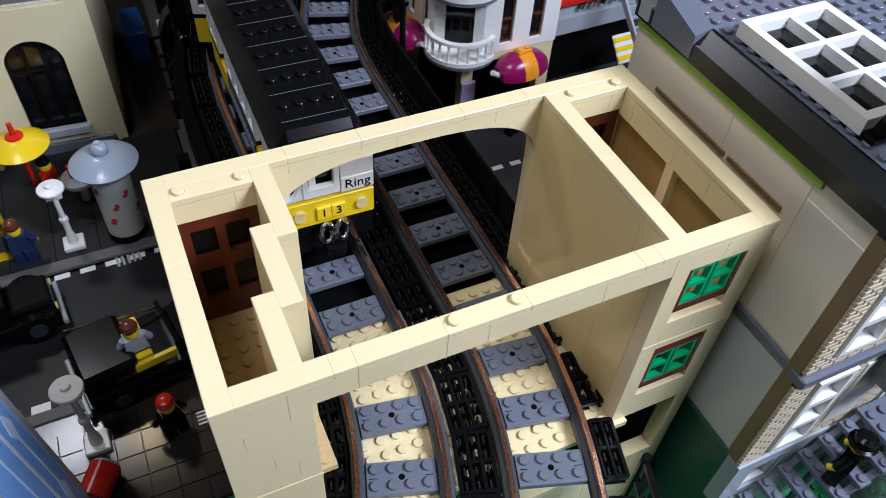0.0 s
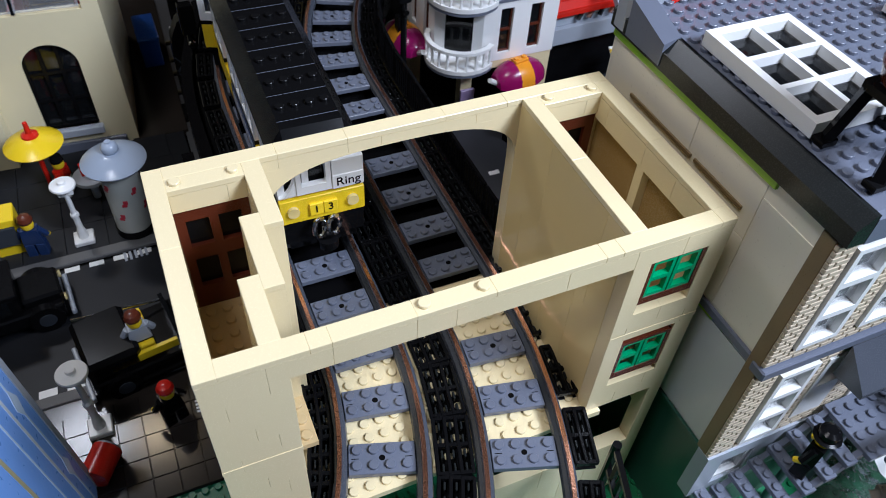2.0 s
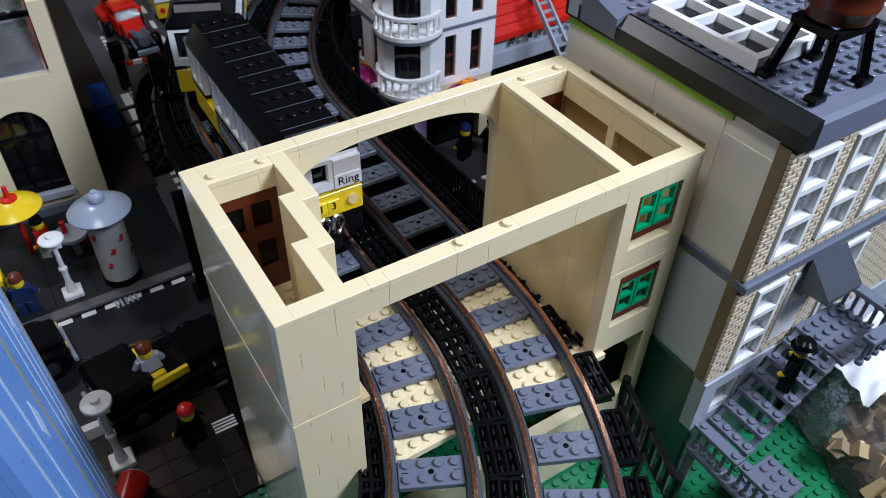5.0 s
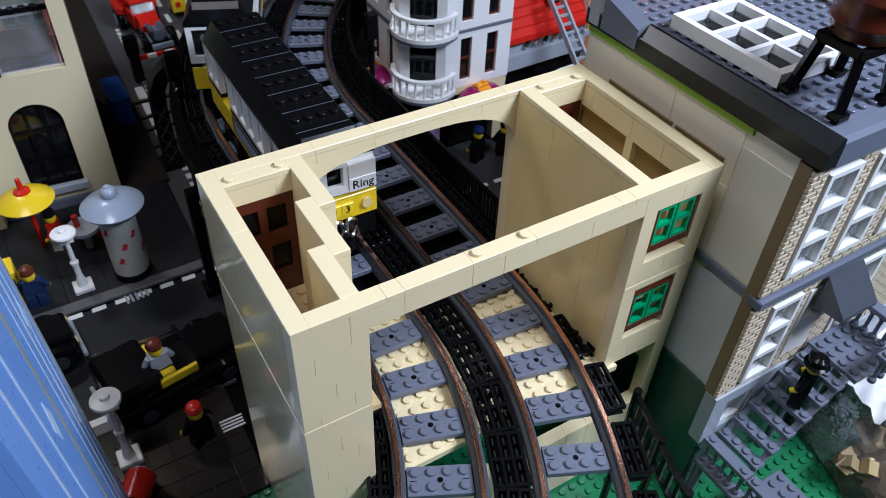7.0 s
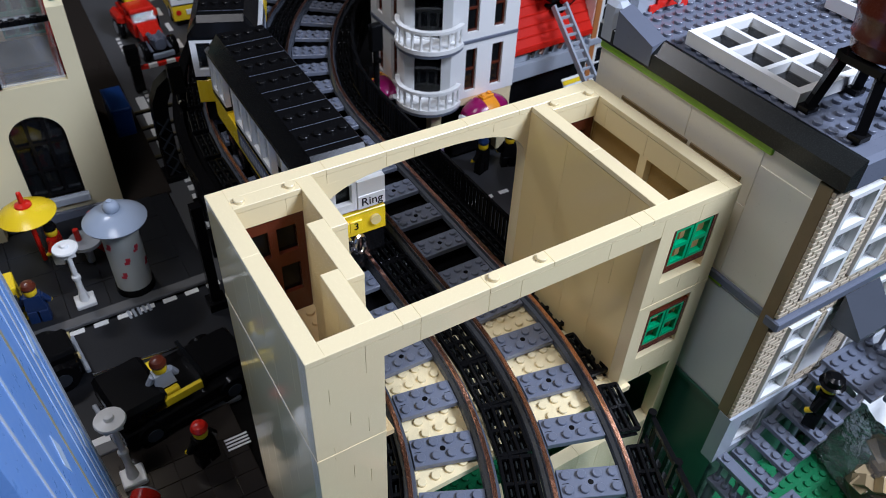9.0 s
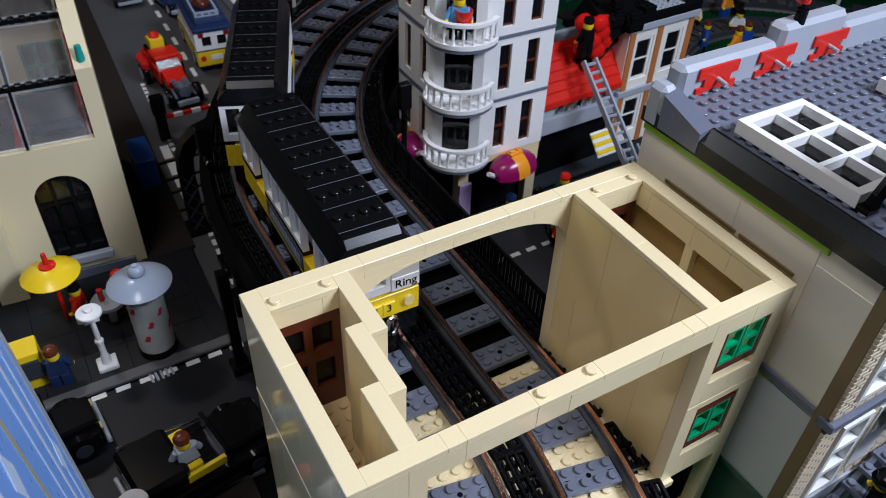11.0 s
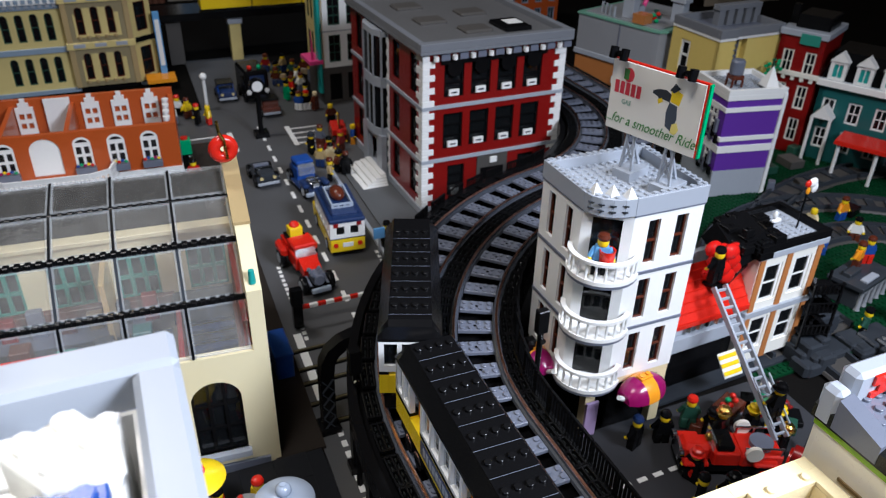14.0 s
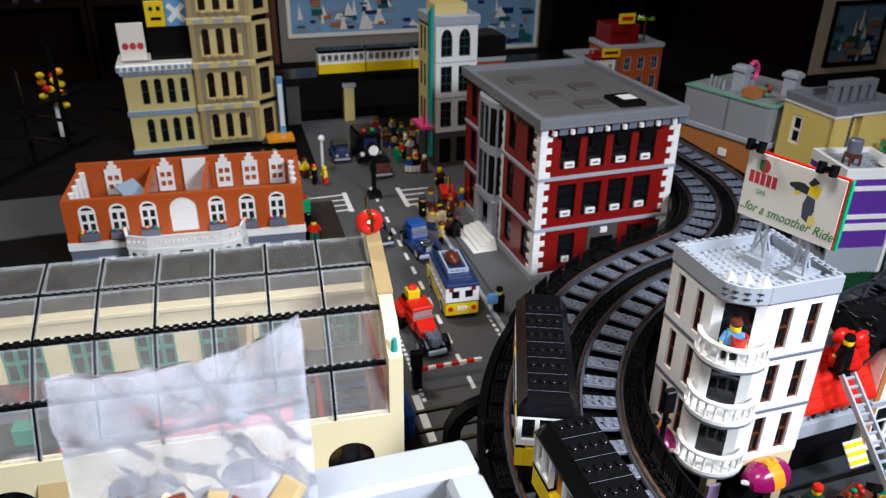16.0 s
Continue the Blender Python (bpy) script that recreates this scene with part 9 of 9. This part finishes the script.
part("curved_beam", m, BLACK, arm)
for k in range(4):
    part("truss_bar", Mesh().bar((3.2, 57.7, 0.6 + k * 2), (4.6, 57.7, 2.4 + k * 2), 0.12, 0.25).bar((4.6, 57.69, 0.6 + k * 2), (3.2, 57.69, 2.4 + k * 2), 0.12, 0.16), DARKEST, arm)
part("foot", Mesh().cbox(2.6, 57.2, 0, 5.2, 60, 0.8, 0.1), BLACK, arm)
pl = thing("viaduct_column", "black column with a signal under the viaduct", "support", 6.5, 44.2, 0)
part("base", Mesh().cbox(-1.3, -1.3, 0, 1.3, 1.3, 2.2, 0.15), BLACK, pl)
part("shaft", Mesh().cbox(-0.7, -0.7, 2.2, 0.7, 0.7, 13.6, 0.1), BLACK, pl)
# narrow rails let into the street
sr = thing("street_rails", "thin brass-coloured rails crossing the street", "rails", 0, 0, 0)
BRASS = metal("dull_brass_rail", (0.15, 0.13, 0.075), 0.5)
for y in (60.0, 64.1, 68.4, 71.5, 75.8):
    part("street_rail", Mesh().cbox(-2, y - 0.18, 0.0, 30, y + 0.18, 0.32, 0.05).laid(), BRASS, sr)
    part("rail_bed", Mesh().box(-2, y - 0.5, 0.0, 30, y + 0.5, 0.06).laid(), BLACK, sr)
# shade under the viaduct, laid on the street as a dark sheet
solo("viaduct_shade", Mesh().box(4.6, 40, 0.0, 25.4, 47, 0.02).laid(), ROAD, "thin dark sheet for the shade under the viaduct", "pavement", kind="structure")
# red banner on the brick house parapet
bn2 = thing("red_banner", "red banner with a flame shield on a black pole", "banner", 41.2, 14.2, 36.9, 66.7)
part("pole", Mesh().cyl(0, 0, 0, 1.9, 0.42, 12).cyl(0, 0, 1.9, 7.2, 0.2, 10), BLACK, bn2)
for z in (2.3, 6.3):
    part("clip", Mesh().cyl(0, 0, z, z + 0.5, 0.34, 12), RED, bn2)
part("cloth", Mesh().cbox(0.2, -0.1, 2.0, 5.8, 0.08, 7.0, 0.04), RED, bn2)
def printed(points, y0, y1):
    """A thin printed shape on the far face of the cloth."""
    n = len(points)
    return Mesh().add([(x, y, z) for y in (y0, y1) for x, z in points], [tuple(range(n)), tuple(range(2 * n - 1, n - 1, -1))] + [(k, n + k, n + (k + 1) % n, (k + 1) % n) for k in range(n)])
for x0, x1 in ((0.3, 2.1), (4.0, 5.75)):
    for z in (4.0, 4.75):
        part("stripe", printed([(x0, z), (x1, z), (x1, z + 0.5), (x0, z + 0.5)], 0.08, 0.1), WHITE, bn2)
shield = [(3.0, 2.6), (3.9, 3.3), (4.3, 4.3), (4.3, 5.9), (3.6, 5.6), (3.0, 6.1), (2.4, 5.6), (1.7, 5.9), (1.7, 4.3), (2.1, 3.3)]
part("shield", printed(shield, 0.08, 0.12), WHITE, bn2, "white edged shield")
part("shield_core", printed([(3.0 + (x - 3.0) * 0.76, 4.4 + (z - 4.4) * 0.76) for x, z in shield], 0.12, 0.14), BROWN, bn2)
part("flame", printed([(3.0, 3.3), (3.6, 3.8), (3.5, 4.6), (3.3, 4.4), (3.1, 5.4), (2.8, 4.7), (2.6, 5.0), (2.4, 4.0)], 0.14, 0.16), ORANGE, bn2, "orange flame print")
# black ladder fence beside the near track
lf = thing("ladder_fence", "black ladder-shaped fence beside the near curve", "fence", 0, 0, 0)
p0, p1 = Vector((22.5, -3.0, 14.8)), Vector((20.0, -10.4, 14.8))
part("fence_rail", Mesh().bar(p0, p1, 0.35, 0.35), BLACK, lf)
part("fence_rail", Mesh().bar(p0 - Vector((0, 0, 2.4)), p1 - Vector((0, 0, 2.4)), 0.35, 0.35), BLACK, lf)
for k in range(9):
    p = p0.lerp(p1, k / 8)
    part("fence_bar", Mesh().bar(p, p - Vector((0, 0, 2.4)), 0.3, 0.3), BLACK, lf)
for p in (p0, p1, p0.lerp(p1, 0.5)):
    part("fence_post", Mesh().cyl(p.x, p.y, 0, 15.3, 0.3, 8), BLACK, lf)
# park: rails, rocks and small stones
rk = thing("park_rails", "dark rails curving across the green park", "railway track", 0, 0, 0)
for cx, cy, rad in ((104, 52, 21), (104, 52, 33), (128, 40, 52)):
    path = [(cx + rad * math.cos(radians(a)), cy + rad * math.sin(radians(a)), radians(90 - a) - math.pi / 2) for a in range(20, 186, 5)]
    part("track_bed", Mesh().sweep(path, [(-3.4, 0.1), (3.4, 0.1), (3.2, 0.5), (-3.2, 0.5)]), DARK_TILE, rk, "dark brownish track bed")
    for off in (-2.5, 2.5):
        part("rail", Mesh().sweep(path, [(off - 0.4, 0.5), (off + 0.4, 0.5), (off + 0.25, 1.3), (off - 0.25, 1.3)]), DARKEST, rk)
    for k in range(26):
        a = radians(24 + k * 6.2)
        part("sleeper", Mesh().bar((cx + (rad - 2.2) * math.cos(a), cy + (rad - 2.2) * math.sin(a), 0.7), (cx + (rad + 2.2) * math.cos(a), cy + (rad + 2.2) * math.sin(a), 0.7), 1.6, 0.35), DARKEST, rk)
rngp = random.Random(21)
for k in range(34):
    x, y = 66 + rngp.random() * 84, 48 + rngp.random() * 58
    s = 0.8 + rngp.random() * 1.6
    solo("park_block", Mesh().cbox(-s, -s * 0.8, 0, s, s * 0.8, 1.0 + rngp.random() * 1.6, 0.12).studs(-0.5, -0.5, 0.3, 1, 1, 8), (DARKEST, BLACK, DARK_TILE, GREEN_DK, DARK_TILE, BROWN, DGREY, BLACK)[rngp.randrange(8)], "small dark toy block standing in the park", "block", x, y, 0.2, rngp.random() * 90, group="park blocks")
for x, y, r, h in ((74, 47, 4, 5), (80, 52, 5, 4), (70, 54, 3, 6), (86, 44, 5, 3)):
    rock = Mesh()
    rng = random.Random(int(x))
    for k in range(14):
        a, d = rng.random() * 6.28, rng.random() * r
        s = 0.7 + rng.random() * 1.2
        rock.cbox(x + d * math.cos(a) - s, y + d * math.sin(a) - s, 0, x + d * math.cos(a) + s, y + d * math.sin(a) + s, h * (1 - d / r * 0.7) * (0.6 + 0.4 * rng.random()), 0.3)
    solo("rock_heap", rock, DARKEST, "heap of dark grey rock pieces in the park", "rocks", kind="stuff")
for k in range(10):
    figure(72 + 4.5 * k, 66 + (k * 7 % 13), 0.2, 40 * k, (RED, BLUE, TAN, WHITE, ORANGE)[k % 5], (BLUE, BLACK, BROWN)[k % 3], YELLOW, (BROWN, None, BLACK)[k % 3], "small toy figure standing in the green park")
hut = thing("stone_hut", "small dark stone hut with pale columns in the park", "hut", 89.5, 52.9, 0.2, 14)
part("body", Mesh().cbox(0.6, 0.8, 0, 9.4, 5.4, 3.6, 0.1), DARKEST, hut)
part("roof_plate", Mesh().cbox(0, 0, 3.6, 10, 6, 4.3, 0.1).cbox(1.4, 3.0, 4.3, 5.0, 4.4, 5.0, 0.1), DARKEST, hut)
part("top_tile", Mesh().cbox(2.2, 0.6, 4.31, 6.0, 1.8, 4.6, 0.05), LGREY, hut)
for k in range(5):
    part("column", Mesh().lathe(0.9 + k * 2.05, 0.4, [(0.5, 0), (0.36, 0.4), (0.36, 3.0), (0.5, 3.6)], 10), PALE_STONE, hut)
figure(93.8, 58.4, 4.5, 200, ORANGE, BROWN, YELLOW, BROWN, "orange toy figure on the stone hut")
figure(96.6, 59.0, 4.5, 160, BLUE, RED, YELLOW, BROWN, "blue toy figure on the stone hut")
figure(93.5, 49.3, 0.2, 190, WHITE, WHITE, YELLOW, BROWN, "white toy figure before the stone hut")
figure(99.6, 50.7, 0.2, 150, RED_DK, BLACK, YELLOW, BLACK, "dark red toy figure before the stone hut")
figure(85.7, 48.5, 0.2, 210, GREEN_DK, BLACK, YELLOW, BLACK, "dark green toy figure on the park path")
for k, (x, y) in enumerate(((44.4, 31.0), (54.6, 38.8), (55.8, 34.6), (49.4, 40.2), (43.0, 35.6), (57.4, 37.4))):
    figure(x, y, 0, 150 + 35 * k, BLACK, BLACK, YELLOW, (BLACK, YELLOW, GOLD, BLACK, RED, YELLOW)[k], "black-clad toy figure round the fire engine", "hat")
hs2 = thing("hose_cart", "dark toy cart with red wheels by the fire engine", "cart", 55.9, 31.9, 0, 30)
part("frame", Mesh().cbox(-2.2, -0.8, 0.9, 2.2, 0.8, 1.6, 0.1).bar((2.2, 0, 1.3), (4.4, 0, 2.4), 0.3, 0.3), BLACK, hs2)
part("drum", Mesh().rod((0, -0.9, 2.2), (0, 0.9, 2.2), 1.1, 16), RED_DK, hs2)
for sy in (-1, 1):
    part("wheel", Mesh().rod((0, sy * 0.95, 1.3), (0, sy * 1.25, 1.3), 1.3, 18), RED, hs2)
rngd = random.Random(17)
for k in range(36):
    x, y, s = 46.5 + rngd.random() * 16, 37.5 + rngd.random() * 6.2, 0.4 + rngd.random() * 0.6
    q = Mesh()
    q.x = Euler((0, 0.25 * rngd.random(), rngd.random() * 3)).to_matrix().to_4x4()
    q.cbox(-s * 1.6, -s, 0, s * 1.6, s, 0.5 + rngd.random() * 0.9, 0.06)
    solo("debris_brick", q, (BLACK, BROWN, DARKEST, BLACK, DGREY, RED_DK, GREEN_DK, TAN_DK)[rngd.randrange(8)], "burnt loose brick on the street before the house", "brick", x, y, 0.2 if y < 43.8 else 0.5, 0, group="burnt loose bricks")
gc = thing("grey_cottage", "small grey stone cottage with black roof in the park", "cottage", 71.3, 60.2, 0)
part("wall", Mesh().wall(9, 7, 0, 9, [(1.5, 3.5, 4, 7.6), (5.5, 7.5, 4, 7.6)]), LGREY, gc)
part("roof", Mesh().cbox(-0.8, -0.8, 9, 9.8, 7.8, 10.4, 0.2).cbox(1, 1, 10.4, 8, 6, 12, 0.3), BLACK, gc)
# more toys at the far crossing and on the pavements
rngf = random.Random(33)
for k in range(26):
    if k < 9:
        x, y = -6 + 3.0 * (k % 3) + rngf.random() * 0.6, 168 + 6.5 * (k // 3) + rngf.random() * 2
    elif k < 20:
        x, y = 29 + 4.4 * ((k - 9) % 3) + rngf.random() * 1.6, 182 + 6.0 * ((k - 9) // 3) + rngf.random() * 3
    else:
        x, y = 26 + 3.0 * (k % 2), 128 + 3.6 * (k - 20)
    figure(x, y, 0.35, rngf.random() * 360, (RED_DK, TAN_MID, GREEN_DK, BLACK, OLD_WHITE, BROWN, BLUE_DK, DGREY)[rngf.randrange(8)], (BLACK, BLUE_DK, BROWN, DGREY, TAN_DK)[rngf.randrange(5)], YELLOW, (BROWN, BLACK, DARKEST, BROWN, TAN_DK)[rngf.randrange(5)], "small toy figure in the crowd at the far crossing", "hat" if k % 3 == 0 else "hair")
cb = thing("black_coach", "black toy coach with white lamps at the far crossing", "coach", 21.6, 183.0, 0, 4)
part("body", Mesh().cbox(-3, -5, 1.4, 3, 5, 8.4, 0.5), BLACK, cb)
part("window", Mesh().box(-1.8, -5.06, 4.6, 1.8, -5.0, 7.2), BLUE_DK, cb)
for s in (-1, 1):
    part("lamp", Mesh().rod((s * 2.3, -5.1, 3.2), (s * 2.3, -5.5, 3.2), 0.6, 12), WHITE, cb)
    part("roof_light", Mesh().ball(s * 1.2, -3, 8.8, 0.6, 0.6, 0.6, 10, 7), RED if s < 0 else GREEN_BR, cb)
    for y in (-3, 3):
        part("wheel", Mesh().rod((s * 2.6, y, 1.4), (s * 3.2, y, 1.4), 1.4, 16), BLACK, cb)

# ---- storage box with a bag beside the camera ----
sb = thing("storage_box", "tall blue printed cardboard box with white rim", "box", -37, -7, 0)
def box_side(x, y, z):
    """The box leans in towards its top."""
    return 26.85 - 0.85 * z / 53.6 + x, 22.4 - 5.2 * z / 53.6 + y, z
def box_strip(x0, y0, x1, y1, z0=0.0, z1=53.6, lift=0.0):
    """An upright strip between two plan offsets from the leaning far corner."""
    pts = [box_side(x, y, z) for z in (z0, z1) for x, y in ((x0, y0), (x1, y0), (x1, y1), (x0, y1))]
    return Mesh().add(pts, [(3, 2, 1, 0), (4, 5, 6, 7), (0, 1, 5, 4), (1, 2, 6, 5), (2, 3, 7, 6), (3, 0, 4, 7)])
part("side", box_strip(-0.4, -17.0, 0, -0.02), PRINT_BLUE, sb, "blue printed cardboard side with pale stripes")
part("side", box_strip(-26.0, -0.4, -0.41, 0), PRINT_BLUE, sb)
part("side", box_strip(-26.0, -17.0, -0.41, -16.6), PRINT_BLUE, sb)
part("side", box_strip(-26.0, -16.59, -25.6, -0.41), PRINT_BLUE, sb)
part("edge_strip", box_strip(-0.7, -0.62, 0.07, 0.07), FROST, sb, "pale worn corner edge")
for k, (y, w) in enumerate(((-2.0, 0.22), (-3.4, 0.3), (-5.0, 0.18), (-7.4, 0.34), (-11.6, 0.3), (-14.2, 0.25))):
    part("printed_line", box_strip(0.0, y, 0.03, y + w), (PRINT_PALE, PRINT_WARM, PRINT_PALE, PRINT_GOLD)[k % 4], sb)
for k in range(5):
    z = 6 + k * 9.6
    for y in (-9.4, -1.9):
        part("printed_mark", Mesh().add([box_side(dx, y + dy, z + dz) for dx in (0.005, 0.04) for dy, dz in ((0, 0), (0.6, 1.6), (0, 3.4), (-0.6, 1.6))], [(3, 2, 1, 0), (4, 5, 6, 7), (0, 1, 5, 4), (1, 2, 6, 5), (2, 3, 7, 6), (3, 0, 4, 7)]), PRINT_PALE, sb)
rim = Mesh()
for a, b, c, d in ((-0.4, 0.0, 26.4, 1.2), (-0.4, 15.2, 26.4, 16.9), (-0.4, 1.2, 0.9, 15.2), (25.1, 1.2, 26.4, 15.2)):
    rim.cbox(a, b, 53.6, c, d, 55.0, 0.2)
part("rim", rim, FROST, sb, "broad white folded rim")
part("filling", Mesh().box(0.65, 0.65, 44, 24.95, 15.5, 49.6), WHITE, sb, "white bricks heaped inside")
part("liner", Mesh().box(0.91, 15.0, 44, 25.09, 15.19, 53.59).box(24.9, 1.21, 44, 25.09, 14.99, 53.59).box(0.91, 1.21, 44, 1.1, 14.99, 53.59), WHITE, sb, "white inner face of the box")
rows = Mesh()
for i in range(6):
    for j in range(6):
        z = 54.0 + 0.3 * ((i * 5 + j * 3) % 3)
        rows.cbox(1.2 + i * 3.95, 1.3 + j * 2.25, 49.6, 4.9 + i * 3.95, 3.2 + j * 2.25, z, 0.06).studs(1.05 + i * 3.95, 1.25 + j * 2.25, z, 4, 2, 8)
tagged(part("stacked_brick", rows, WHITE, sb, "white bricks stacked in rows inside"), kind="stuff")
for k, (x, y, mat) in enumerate(((23.4, 9.6, BLUE), (21.4, 8.6, BLUE), (23.4, 12.0, OLD_WHITE), (22.0, 6.4, YELLOW), (19.6, 10.6, WHITE))):
    solo("loose_brick", Mesh().cbox(-1, -0.9, 0, 1, 0.9, 1.2, 0.06).studs(-1, -1, 1.2, 2, 2, 10), mat, "loose toy brick in the storage box", "brick", -37 + x, -7 + y, 54.5, 17 * k, group="loose bricks in the box")
rng = random.Random(4)
for k in range(70):
    x, y, z = 2.8 + rng.random() * 20, 2.8 + rng.random() * 10.5, 54.2 + rng.random() * 0.6
    s = 0.6 + rng.random() * 0.7
    q = Mesh()
    q.x = Matrix.Translation((x, y, z)) @ Euler((rng.random() * 3, rng.random() * 3, rng.random() * 3)).to_matrix().to_4x4()
    q.cbox(-s, -0.8, -0.5, s, 0.8, 0.6, 0.08)
    solo("loose_brick", q, (WHITE, WHITE, OLD_WHITE)[k % 3], "loose white toy brick in the storage box", "brick", -37, -7, 0, group="loose bricks in the box")

def bag(name, label, grid, mat, cat="bag", x=0, y=0, z=0):
    """A crumpled film pouch from a smooth sheet function grid(u, v) -> front and back points."""
    n, k = 44, 34
    m = Mesh()
    for side in (0, 1):
        pts = [grid(i / n, j / k, side) for j in range(k + 1) for i in range(n + 1)]
        f = [(j * (n + 1) + i, j * (n + 1) + i + 1, (j + 1) * (n + 1) + i + 1, (j + 1) * (n + 1) + i) for j in range(k) for i in range(n)]
        m.add(pts, f if side == 0 else [tuple(reversed(q)) for q in f])
    return solo(name, m, mat, label, cat, x, y, z, sharp=80)

def box_bag(u, v, side):
    w = noise.noise(Vector((u * 5, v * 4, 3 + side))) * 0.6 + noise.noise(Vector((u * 13, v * 11, 7 + side))) * 0.12 + abs(noise.noise(Vector((u * 7 + v * 4, v * 5, 21 + side)))) * 0.5
    bulge = math.sin(math.pi * u) * (1 - v) * 1.3 + 0.05
    top = 7.9 + 0.5 * u - 0.5 * math.sin(math.pi * u) + 0.35 * max(0.0, (u - 0.78) / 0.22)
    return (-23.0 + u * 6.8 + 0.2 * w, 7.2 + 1.6 * v + (-bulge if side == 0 else min(bulge, 0.7)) + w * 0.5, 53.0 + v * top)
zb = bag("zip_bag", "crumpled clear zip bag standing up in the storage box", box_bag, FILM)
part("zip_strip", Mesh().bar((-22.9, 8.35, 58.7), (-16.3, 8.3, 59.2), 0.26, 0.2), FILM, zb, "white zip strip")
for k in range(44):
    q = Mesh()
    q.x = Matrix.Translation((-22.2 + rng.random() * 5.4, 7.0 + rng.random() * 0.8, 53.3 + rng.random() * 3.6)) @ Euler((rng.random() * 3, rng.random() * 3, rng.random() * 3)).to_matrix().to_4x4()
    s = 0.35 + 0.4 * rng.random()
    q.cbox(-s, -0.35, -0.25, s, 0.35, 0.3, 0.05)
    solo("bagged_brick", q, (TAN, TAN_MID, BROWN, OLD_WHITE, TAN_MID)[k % 5], "loose toy brick inside the clear zip bag", "brick", group="bricks in the clear bag")
def ground_bag(u, v, side):
    w = noise.noise(Vector((u * 5, v * 5, 13 + side))) * 1.1 + noise.noise(Vector((u * 14, v * 12, 17 + side))) * 0.5
    dome = (math.sin(math.pi * min(1, max(0, u))) * math.sin(math.pi * v)) ** 0.5 * (6.4 if side == 0 else 0.0)
    return (37.6 + u * 17 + v * 5.6 + 0.5 * w, -22.0 + v * 17.6 + u * 1.5 * v + 0.5 * w, 0.35 + dome + (w * 0.9 if side == 0 else 0))
gb = bag("film_bag", "clear plastic bag of tan bricks on the green baseplate", ground_bag, FILM_CLEAR)
lab = Mesh()
n = 14
lp = [(42.6 + 9 * i / n + 2.0 * j / n, -11.2 + 6.0 * j / n + 0.6 * i / n, 7.3 + 0.8 * noise.noise(Vector((i * 0.45, j * 0.45, 2.0))) + 0.5 * math.sin(i * 0.7)) for j in range(n + 1) for i in range(n + 1)]
lab.add(lp, [(j * (n + 1) + i, j * (n + 1) + i + 1, (j + 1) * (n + 1) + i + 1, (j + 1) * (n + 1) + i) for j in range(n) for i in range(n)])
part("label_sheet", lab, WHITE, gb, "crumpled white printed label", 80)
for k in range(3):
    x, y = 45.0 + k * 1.7, -8.2 + k * 0.9
    tri = Mesh()
    for (ax, ay), (bx, by) in zip(((0, 0), (1.1, 0.1), (0.4, 1.0)), ((1.1, 0.1), (0.4, 1.0), (0, 0))):
        tri.bar((x + ax, y + ay, 8.5), (x + bx, y + by, 8.5), 0.14, 0.05)
    part("warning_mark", tri, DGREY, gb)
for k in range(70):
    q = Mesh()
    q.x = Matrix.Translation((40.8 + rng.random() * 9, -18.5 + rng.random() * 8.5, 0.9 + rng.random() * 2.8)) @ Euler((rng.random() * 3, rng.random() * 3, rng.random() * 3)).to_matrix().to_4x4()
    q.cbox(-1.0, -0.5, -0.6, 1.0, 0.5, 0.6, 0.04).studs(-1, -0.5, 0.6, 2, 1, 8)
    solo("bagged_brick", q, TAN_MID if k % 4 else TAN_DK, "loose tan toy brick inside the clear bag", "brick", group="tan bricks in the bag")
